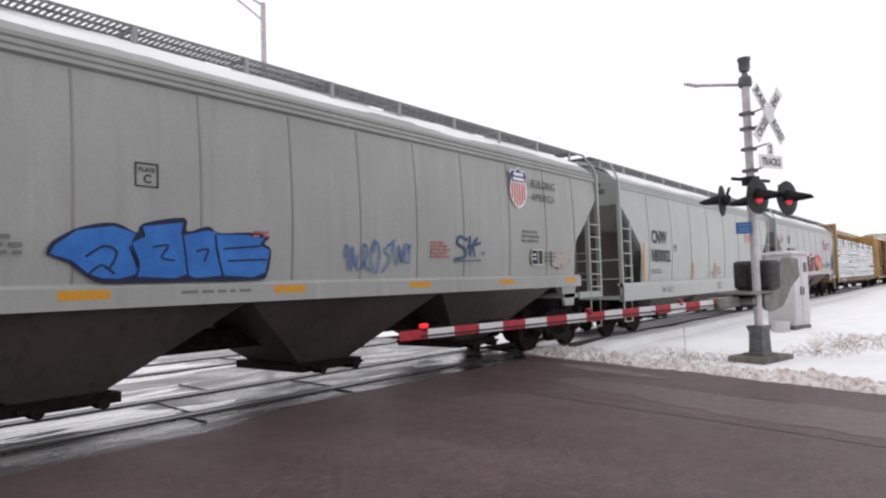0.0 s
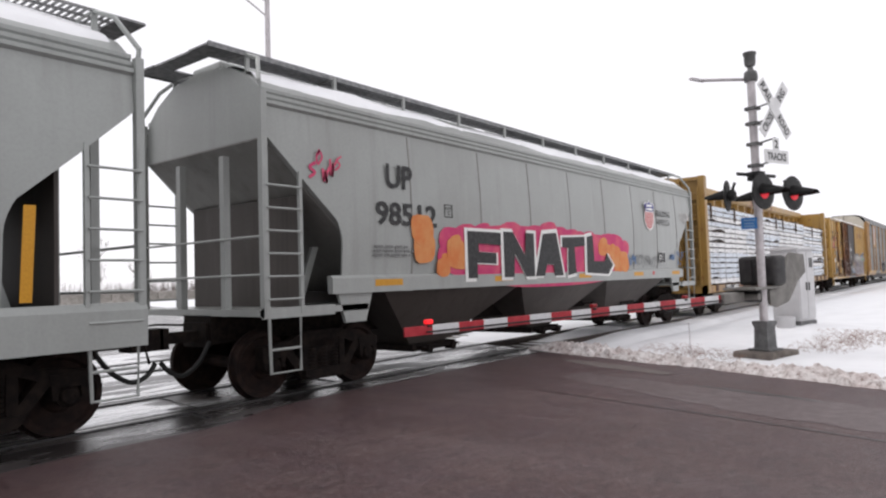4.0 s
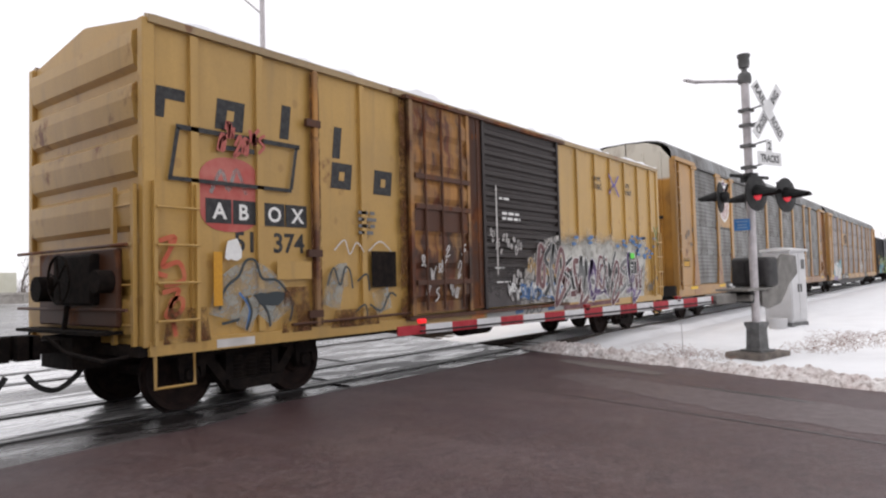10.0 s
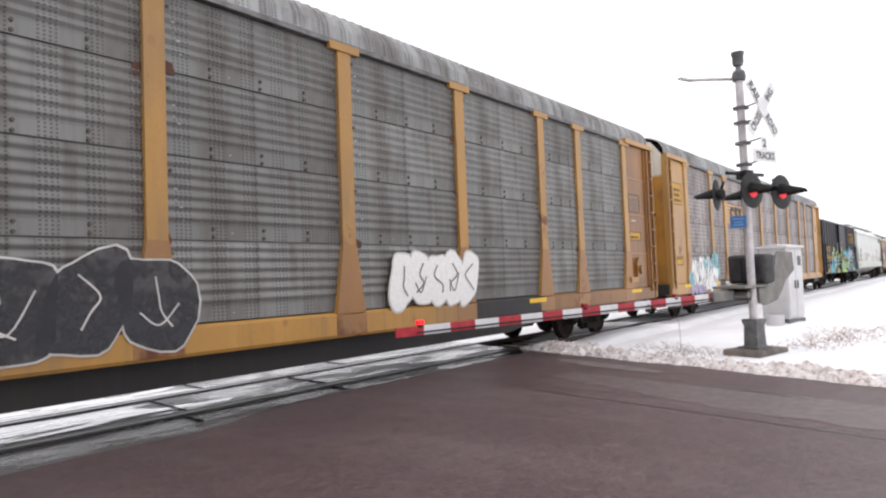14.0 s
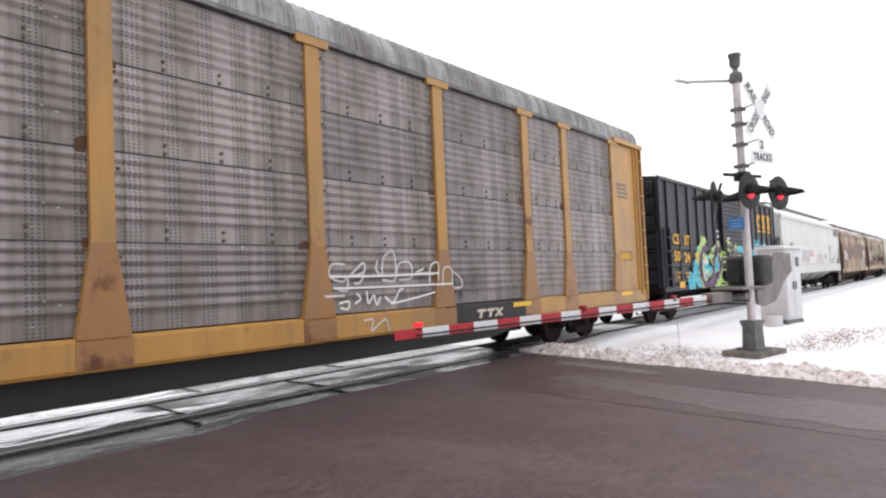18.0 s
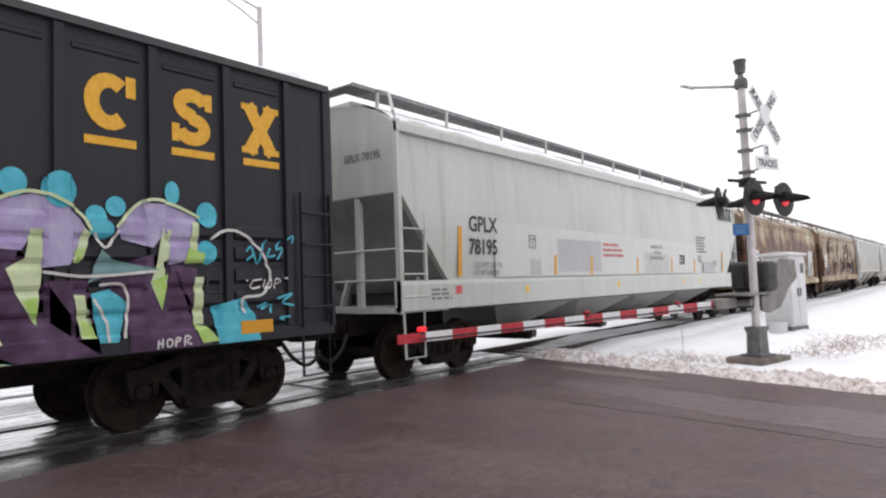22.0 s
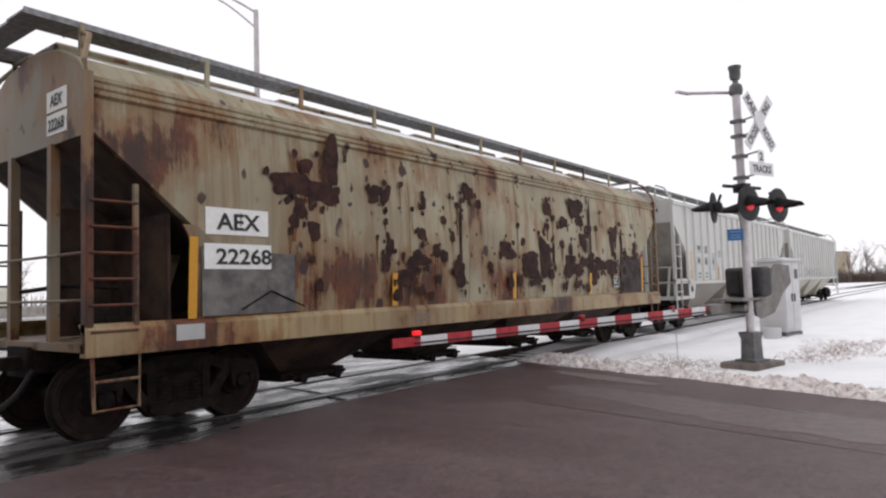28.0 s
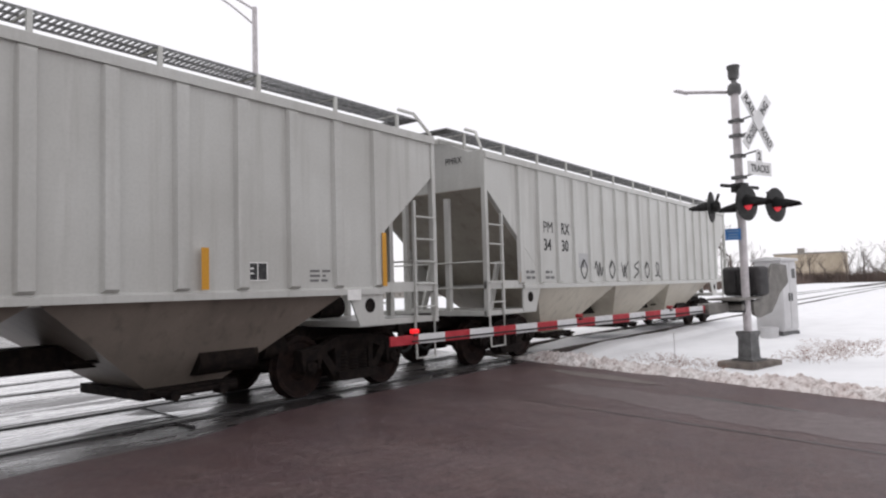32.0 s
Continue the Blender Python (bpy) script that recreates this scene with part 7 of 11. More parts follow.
for k, (x, z, hole) in enumerate(((0.14, 3.48, 0), (0.92, 3.46, 1), (1.90, 3.48, 2), (2.80, 2.90, 1), (3.68, 2.88, 1), (2.84, 3.34, 2))):
    bm = bmesh.new()
    if hole == 0:
        flat(bm, [(x, z), (x + 0.12, z), (x + 0.14, z + 0.22), (x + 0.38, z + 0.22), (x + 0.39, z + 0.36), (x + 0.03, z + 0.36)], W5)
    elif hole == 1:
        flat(bm, [(x, z), (x + 0.40, z), (x + 0.44, z + 0.38), (x + 0.04, z + 0.38)], W5)
    else:
        flat(bm, [(x, z), (x + 0.15, z), (x + 0.20, z + 0.46), (x + 0.05, z + 0.46)], W5)
    bb = part("badge_block", bm, BLACK_PAINT, c5, "plain black badge block")
    if hole == 1:
        part("block_hole", flat(bmesh.new(), [(x + 0.16, z + 0.12), (x + 0.26, z + 0.12), (x + 0.28, z + 0.25), (x + 0.18, z + 0.25)], W5 - 0.004), YELLOW_BOX, bb)
for a, b, c, d in ((0.38, 2.20, 3.36, 3.42), (0.28, 2.05, 2.76, 2.81), (0.95, 1.46, 3.20, 3.26)):
    part("badge_frame", flat(bmesh.new(), [(a, c), (b, c), (b, d), (a, d)], Y5), BLACK_PAINT, c5)
for x in (0.28, 2.02):
    part("badge_frame", flat(bmesh.new(), [(x, 2.80), (x + 0.05, 2.80), (x + 0.15, 3.38), (x + 0.10, 3.38)], Y5), BLACK_PAINT, c5)
bm = flat(bmesh.new(), blob(1.13, 2.66, 0.46, 0.46, random.Random(2), 30, 0.02), W5 - 0.003)
part("badge_disc", bm, rough_mat("faded_red_disc", (0.42, 0.07, 0.06), (0.5, 0.17, 0.14), 2.2, 0.6, 0.05), c5, "faded red disc")
piece(c5, W5 - 0.005, ((GREY_WASH, 0.05, ([(0.85, 2.66), (1.0, 2.95), (1.1, 2.72), (1.22, 2.98), (1.36, 2.68)],)),), "pale sprayed zigzag over the disc")
for k, w in enumerate("ABOX"):
    x = 0.78 + k * 0.38 + (0.06 if k > 1 else 0)
    bm = flat(bmesh.new(), [(x, 2.30), (x + 0.36, 2.30), (x + 0.36, 2.60), (x, 2.60)], W5 - 0.006)
    p = part("letter_block", bm, BLACK_PAINT, c5)
    part("lettering", letter_mesh(w, x + 0.09, 2.36, 0.19, W5 - 0.009), WHITE_PAINT, p)
lettering("51", 1.18, 1.96, 0.25, BLACK_PAINT, c5, W5)
lettering("374", 1.78, 1.96, 0.25, BLACK_PAINT, c5, W5)
RED_TAG = rough_mat("red_orange_spray", (0.5, 0.1, 0.05), (0.5, 0.16, 0.08), 4, 0.6, 0.05)
piece(c5, -1.546, ((RED_TAG, 0.055, ([(0.16, 2.06), (0.36, 2.10), (0.20, 1.78), (0.40, 1.82), (0.46, 1.62), (0.22, 1.56)], [(0.30, 2.12), (0.30, 1.98)], [(0.20, 1.48), (0.40, 1.50), (0.24, 1.22), (0.42, 1.26), (0.44, 1.40), (0.30, 1.36), (0.36, 0.98)], [(0.14, 1.70), (0.26, 1.66)])),), "red sprayed scrawl of loops")
scrawl(c5, 0.9, 3.1, 0.7, 0.5, 6, RED_TEXT, 32, Y5 - 0.02, 0.05, "red sprayed scrawl")
r5 = random.Random(6)
TEAL = rough_mat("teal_spray", (0.10, 0.20, 0.20), (0.16, 0.26, 0.26), 4, 0.6, 0.05)
INK = mat("dark_slate_spray", (0.045, 0.055, 0.06), 0.7)
piece(c5, Y5 - 0.004, ((GREY_WASH, 0.42, ([(0.98, 1.15), (1.1, 1.5), (1.4, 1.62), (1.7, 1.45), (1.9, 1.15)],)), (GREY_WASH, 0.24, ([(1.25, 1.0), (1.45, 1.3), (1.75, 1.1)],)),
                       (BLUE_LINE, 0.03, ([(1.2, 1.45), (1.35, 1.25), (1.3, 1.0)],)), (INK, 0.035, ([(0.92, 1.25), (1.0, 1.5), (1.2, 1.66), (1.3, 1.84), (1.45, 1.84), (1.55, 1.62), (1.8, 1.58), (2.02, 1.3), (1.98, 1.05)], [(1.42, 1.42), (1.62, 1.2), (1.66, 1.0)], [(0.95, 1.08), (1.2, 1.12)], [(1.3, 1.4), (1.38, 1.2), (1.3, 0.98)]))), "blue-grey washed figure with dark outlines")
part("ink_patch", flat(bmesh.new(), blob(1.68, 1.36, 0.20, 0.10, random.Random(8), 16, 0.3), Y5 - 0.014), INK, c5)
piece(c5, Y5 - 0.004, ((GREY_WASH, 0.34, ([(2.72, 1.2), (2.85, 1.6), (3.05, 1.65)], [(3.6, 1.2), (3.95, 1.3)])), (INK, 0.032, ([(2.66, 1.5), (2.78, 1.75), (2.9, 1.5), (3.0, 1.75), (3.1, 1.7), (3.15, 1.45)], [(3.25, 1.55), (3.45, 1.65), (3.5, 1.4)], [(3.5, 1.2), (3.75, 1.1), (3.95, 1.35), (4.1, 1.3)], [(3.2, 1.1), (3.4, 1.2), (3.45, 1.0)])), (GREY_SPRAY, 0.02, ([(2.8, 2.0), (3.0, 2.15), (3.1, 1.95), (3.25, 2.12), (3.4, 1.98)], [(3.5, 2.0), (3.75, 2.15), (4.0, 2.0)]))), "blue-grey washed squiggle with dark outlines")
for x, z0, z1, w in ((2.46, 0.95, 4.45, 0.10), (4.36, 0.95, 4.5, 0.16), (0.5, 0.9, 1.3, 0.3), (3.2, 0.9, 1.15, 0.5), (2.1, 0.9, 1.5, 0.25)):
    part("rust_wash", flat(bmesh.new(), [(x - w, z0), (x + w, z0), (x + w * 0.8, z1), (x - w * 0.8, z1)], Y5 - 0.016), RUST_WASH, c5, "brown rust wash on the side")
part("lock_post", soft_box(2.42, 2.50, -1.60, -1.50, 0.95, 4.5, 0.012, 1), DOOR_YELLOW, c5, "rust-eaten yellow post with brackets")
for z in (1.12, 1.95, 3.75):
    part("post_bracket", one_box(2.28, 2.53, -1.61, -1.55, z - 0.05, z + 0.05), RUST_DOOR, c5)
part("lock_rail", tube(bmesh.new(), [(2.0, -1.58, 1.0), (4.4, -1.58, 1.02)], 0.022, 6), RUST_DOOR, c5, "rusty rail along the foot")
part("plate", flat(bmesh.new(), [(1.78, 1.60), (2.36, 1.60), (2.36, 1.84), (1.78, 1.84)], Y5 - 0.018), YELLOW_BOX, c5)
part("reflector", flat(bmesh.new(), [(0.84, 1.3), (0.96, 1.3), (0.96, 1.95), (0.84, 1.95)], Y5 - 0.018), ORANGE_REF, c5, "upright amber reflective strip")
part("white_dab", flat(bmesh.new(), blob(1.12, 1.97, 0.10, 0.15, random.Random(3), 16, 0.3), Y5 - 0.02), WHITE_PAINT, c5, "white sprayed dab")
part("white_board", flat(bmesh.new(), [(0.88, 0.80), (1.42, 0.80), (1.42, 0.90), (0.88, 0.90)], -1.557), GREY_SPRAY, c5, "pale strip on the sill")
part("data_panel", flat(bmesh.new(), [(3.55, 1.45), (4.1, 1.45), (4.1, 2.0), (3.55, 2.0)], Y5 - 0.012), STEEL_DARK, c5)
small_print(c5, 3.3, 2.25, 0.4, 0.4, 4, GREY_TEXT, 35, Y5)
part("overspray", flat(bmesh.new(), [(6.5, 1.0), (9.4, 1.0), (9.4, 2.7), (6.5, 2.7)], -1.628), HAZE_DOOR, c5, "pale grey overspray across the door")
scrawl(c5, 6.6, 1.9, 1.15, 0.62, 13, GREY_SPRAY, 37, -1.650, 0.022, "thin pale sprayed scrawl")
scrawl(c5, 7.3, 1.05, 2.1, 0.9, 26, GREY_SPRAY, 39, -1.652, 0.022, "thin pale sprayed scrawl")
scrawl(c5, 7.2, 1.05, 2.2, 0.5, 16, WHITE_PAINT, 40, -1.654, 0.03, "pale sprayed dashes")
scrawl(c5, 7.6, 1.05, 1.8, 0.4, 8, BLUE_LINE, 42, -1.656, 0.05, "blue sprayed dashes")
scrawl(c5, 7.9, 1.4, 1.4, 0.6, 6, YELLOW_BOX, 43, -1.657, 0.035, "yellow sprayed dashes")
for k in range(4):
    g = GLYPHS[(k * 2) % 7]
    outlined(c5, -1.660 - 0.0016 * k, [[(8.3 + 0.26 * k + 0.45 * a, 1.15 + 1.1 * b) for a, b in g]], 0.11, (MAROON_SPRAY, BLACK_PAINT, GREY_TEXT)[k % 3], GREY_SPRAY, 0.018, "dark sprayed shapes with pale rims on the door")
part("overspray", flat(bmesh.new(), [(7.7, 1.0), (9.42, 1.0), (9.42, 2.45), (8.6, 2.3), (7.9, 1.7)], -1.6305), wash("pale_door_wash", (0.50, 0.48, 0.45), 0.0, 0.8, 12), c5, "patchy pale spray across the door")
for x, z, w, h in ((7.0, 3.05, 0.5, 0.08), (7.1, 2.66, 0.75, 0.20), (6.8, 1.72, 0.35, 0.05), (6.85, 1.45, 0.6, 0.05)):
    small_print(c5, x, z, w, h, 1 if h < 0.1 else 2, WHITE_PAINT, int(x * 100), -1.634)
part("white_strip", flat(bmesh.new(), [(6.88, 1.6), (6.92, 1.6), (6.92, 3.3), (6.88, 3.3)], -1.634), GREY_SPRAY, c5)
part("overspray", flat(bmesh.new(), [(9.42, 0.92), (14.3, 0.92), (14.7, 2.75), (9.42, 2.75)], Y5 - 0.003), HAZE, c5, "pale overspray over the yellow side")
r5 = random.Random(9)
for k in range(10):
    gx, gz, gw, gh = 9.55 + 0.44 * k, 0.98 + r5.uniform(0, 0.12), r5.uniform(0.5, 0.75), r5.uniform(0.95, 1.3)
    for q in range(2):
        g = GLYPHS[(k * 3 + q * 2) % len(GLYPHS)]
        line = [(gx + gw * a * 0.9, gz + gh * b * (0.92 if q else 0.7)) for a, b in g]
        outlined(c5, Y5 - 0.006 - 0.0022 * k - 0.001 * q, [line], r5.uniform(0.09, 0.17), (MAROON_SPRAY, BLACK_PAINT, MAROON_SPRAY, GREY_TEXT, PURPLE_SPRAY)[(k + q) % 5], WHITE_PAINT, 0.018, "maroon and black graffiti outlined in white")
scrawl(c5, 9.5, 0.98, 5.0, 0.7, 12, GREY_SPRAY, 46, Y5 - 0.045, 0.018, "pale sprayed outlines")
scrawl(c5, 13.9, 1.0, 1.4, 0.9, 12, GREY_TEXT, 48, Y5 - 0.03, 0.025, "grey sprayed scrawl")
for k in range(34):
    part("spray_dash", flat(bmesh.new(), blob(r5.uniform(12.9, 15.3) if k % 4 else r5.uniform(9.7, 15.2), r5.uniform(1.95, 2.55), 0.11, 0.035, r5, 10, 0.2), Y5 - 0.04), BLUE_LINE, c5)
data_panel(c5, 13.23, 1.54, 0.44, 0.36, Y5 - 0.08)
part("sticker", flat(bmesh.new(), [(13.28, 1.96), (13.55, 1.96), (13.55, 2.10), (13.28, 2.10)], Y5 - 0.08), GREEN_PATCH, c5)
part("spray_band", flat(bmesh.new(), [(6.6, 0.80), (9.6, 0.80), (9.6, 0.92), (6.6, 0.92)], -1.556), PATCH_GREY, c5, "pale sprayed sill")
piece(c5, -1.558, ((BLUE_LINE, 0.07, ([(7.6, 0.85), (7.9, 0.87)], [(8.9, 0.86), (9.2, 0.87)])), (BLACK_PAINT, 0.025, ([(8.0, 0.8), (8.15, 0.92), (8.2, 0.8), (8.4, 0.92), (8.5, 0.8), (8.7, 0.92)],)), (ORANGE_SPRAY, 0.09, ([(6.1, 0.86), (6.5, 0.87)],)), (MAROON_SPRAY, 0.10, ([(9.6, 0.84), (12.6, 0.88)],))), "sprayed strokes on the sill")
edge_snow(c5, L5, 4.64, -1.50, 5, 0.05)
lettering("next", 11.38, 3.86, 0.15, BLACK_PAINT, c5, Y5)
lettering("load", 11.40, 3.66, 0.17, BLACK_PAINT, c5, Y5)
lettering("any", 13.30, 3.86, 0.14, BLACK_PAINT, c5, Y5)
lettering("road", 13.28, 3.66, 0.15, BLACK_PAINT, c5, Y5)
bm = bmesh.new()
stroke(bm, [(12.26, 3.60), (12.45, 3.80), (12.60, 3.84), (12.86, 4.10)], 0.06, Y5)
stroke(bm, [(12.26, 4.10), (12.45, 3.90), (12.62, 3.82), (12.86, 3.56)], 0.06, Y5 - 0.002)
part("route_mark", bm, rough_mat("purple_mark", (0.10, 0.08, 0.26), (0.14, 0.11, 0.3), 5, 0.6, 0.05), c5, "purple crossed road mark")
bm = bmesh.new()
stroke(bm, [(15.22, 2.35), (15.55, 2.9)], 0.05, Y5 - 0.002)
stroke(bm, [(15.22, 2.88), (15.55, 2.38)], 0.05, Y5 - 0.004)
part("graffiti", bm, rough_mat("dark_green_spray", (0.05, 0.14, 0.06), (0.08, 0.2, 0.08), 5, 0.6, 0.05), c5, "green sprayed cross")
bm = soft_box(-0.22, 0.04, -0.75, 0.25, 1.35, 1.95, 0.03, 1)
part("brake_housing", bm, STEEL_DARK, c5, "dark hand brake housing on the end")
for z in (1.30, 2.02):
    part("end_rail", tube(bmesh.new(), [(-0.16, -1.45, z), (-0.16, 1.45, z)], 0.022, 6), RUST_DOOR, c5, "rusty end grab rail")
part("end_step", one_box(-0.32, 0.05, -1.1, 1.1, 1.02, 1.06), STEEL_DARK, c5, "dark brake step")
# Added plate that turns the lower end wall rust-brown behind the brake gear.
part("lower_end_plate", soft_box(-0.12, -0.05, -1.15, 0.9, 1.10, 2.0, 0.02, 1), RUST_DOOR, c5, "rust-brown plate across the lower end wall")
for y, z, r in ((-1.0, 1.62, 0.13), (0.55, 1.55, 0.16)):
    bm = bmesh.new()
    cyl(bm, (-0.30, y, z), (-0.06, y, z), r, 16)
    part("brake_cylinder", bm, STEEL_DARK, c5, smooth=True)
bm = bmesh.new()
for k in range(16):
    a, b = k * math.tau / 16, (k + 1) * math.tau / 16
    tube(bm, [(-0.36, -0.25 + 0.28 * math.cos(a), 1.66 + 0.28 * math.sin(a)), (-0.36, -0.25 + 0.28 * math.cos(b), 1.66 + 0.28 * math.sin(b))], 0.016, 5)
for a in (0.3, 1.35, 2.4):
    tube(bm, [(-0.36, -0.25 - 0.27 * math.cos(a), 1.66 - 0.27 * math.sin(a)), (-0.36, -0.25 + 0.27 * math.cos(a), 1.66 + 0.27 * math.sin(a))], 0.012, 5)
part("brake_wheel", bm, STEEL_DARK, c5, "dark hand brake wheel")
part("brake_chain", tube(bmesh.new(), [(-0.2, -0.1, 1.35), (-0.22, -0.05, 1.0), (-0.15, 0.0, 0.7)], 0.03, 6), STEEL_DARK, c5)
part("uncoupling_lever", tube(bmesh.new(), [(-0.12, -1.42, 0.80), (-0.34, -1.30, 0.76), (-0.38, -0.5, 0.82), (-0.42, -0.1, 0.98)], 0.022, 6), STEEL_DARK, c5, "bent uncoupling lever")
part("draft_box", one_box(-0.28, 0.3, -0.42, 0.42, 0.60, 0.98), STEEL_DARK, c5, "dark draft gear box")
truck(c5, 1.75)
truck(c5, L5 - 1.75)
brake_gear(c5, 6.8, 0.62)

# autoracks
def panel_material(name, seed, base=(0.30, 0.31, 0.31)):
    m = mat(name, base, 0.48, 0.35)
    n = Nodes(m)
    v = n.scaled(1, 1, 1, seed)
    grime = n.noise(n.scaled(1.2, 1, 0.5, seed), 1.2, 6, 0.62)
    runs = n.noise(n.scaled(7, 1, 0.35, seed), 1.0, 4)
    sep = n.t.nodes.new("ShaderNodeSeparateXYZ")
    n.link(n.co, sep.inputs[0])
    # small round holes in close rows
    fx = n.math("FRACT", n.math("MULTIPLY", sep.outputs[0], 17.0), 0)
    fz = n.math("FRACT", n.math("MULTIPLY", sep.outputs[2], 23.0), 0)
    dx = n.math("ABSOLUTE", n.math("SUBTRACT", fx, 0.5), 0)
    dz = n.math("ABSOLUTE", n.math("SUBTRACT", fz, 0.5), 0)
    hole = n.math("MULTIPLY", n.ramp(dx, 0.30, 0.18), n.ramp(dz, 0.34, 0.2))
    zone = n.math("FRACT", n.math("MULTIPLY", sep.outputs[0], 2.15), 0)
    hole = n.math("MULTIPLY", hole, n.ramp(zone, 0.5, 0.54, 0, 1))
    rnd = n.t.nodes.new("ShaderNodeObjectInfo").outputs["Random"]
    tone = n.mix(n.ramp(rnd, 0, 1), tuple(q * 0.82 for q in base), tuple(q * 1.14 for q in base))
    c = n.mix(n.ramp(grime, 0.35, 0.72, 0, 0.75), tone, (0.125, 0.108, 0.098))
    c = n.mix(n.ramp(runs, 0.50, 0.72, 0, 0.55), c, (0.09, 0.075, 0.067))
    c = n.mix(n.math("MULTIPLY", hole, 0.62), c, (0.035, 0.034, 0.034))
    # Pale flecks paint the sky seen through the holes.
    sky_fleck = n.math("MULTIPLY", n.ramp(n.voronoi(n.scaled(5, 0.02, 14, seed), 1.0), 0.13, 0.08), n.ramp(n.noise(n.scaled(1.6, 1, 0.9, seed + 4), 1.0, 3), 0.52, 0.60))
    c = n.mix(n.math("MULTIPLY", sky_fleck, 0.75), c, (0.62, 0.62, 0.60))
    n.color(c)
    n.rough(n.ramp(grime, 0.3, 0.7, 0.42, 0.7))
    n.bump(n.noise(v, 5, 4), 0.12, 0.02)
    return m


PANEL_A = panel_material("galvanised_panel_grey", 2, (0.195, 0.198, 0.19))
PANEL_B = panel_material("galvanised_panel_brownish", 9, (0.298, 0.267, 0.257))


def rack_panel(w, h, waves):
    """One corrugated side sheet, standing at x 0..w, z 0..h."""
    prof = []
    for k in range(waves):
        z0 = h * (0.20 + 0.78 * k / waves)
        d = h * 0.78 / waves
        prof += [(0.013 - 0.013 * math.cos(math.tau * q / 6), z0 + d * q / 6) for q in range(6)]
    prof = [(0.0, 0.0)] + prof + [(0.0, h)]
    rings = [[(x, -y, z) for y, z in prof] for x in (0, w)]
    bm = loft(bmesh.new(), rings, caps=False, closed=False)
    # flat lap strip along the foot
    box(bm, 0, w, -0.012, 0.004, 0.0, h * 0.17)
    return bm


PLATE_YELLOW = rough_mat("aged_yellow_plate", (0.42, 0.22, 0.02), (0.50, 0.28, 0.03), 4, 0.6, 0.05)
ROOF_BOLT = rough_mat("dull_bolt_steel", (0.06, 0.05, 0.045), (0.11, 0.09, 0.08), 9, 0.8)
CHORD = rough_mat("grimy_grey_chord", (0.10, 0.10, 0.10), (0.19, 0.185, 0.18), 5, 0.7)
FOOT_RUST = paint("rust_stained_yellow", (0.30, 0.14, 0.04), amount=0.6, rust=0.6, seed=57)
RACK_POSTS = (1.88, 4.62, 6.40, 9.27, 12.14, 15.12, 18.0, 20.98, 22.76, 25.50)


def edge_frame(car, x, z, w, h, y, t=0.02):
    """Thin black border of a stencilled notice."""
    b = bmesh.new()
    for a0, a1, b0, b1 in ((x, x + w, z, z + t), (x, x + w, z + h - t, z + h), (x, x + t, z + t, z + h - t), (x + w - t, x + w, z + t, z + h - t)):
        flat(b, [(a0, b0), (a1, b0), (a1, b1), (a0, b1)], y)
    return part("stencil_frame", b, BLACK_PAINT, car, "thin black notice border")


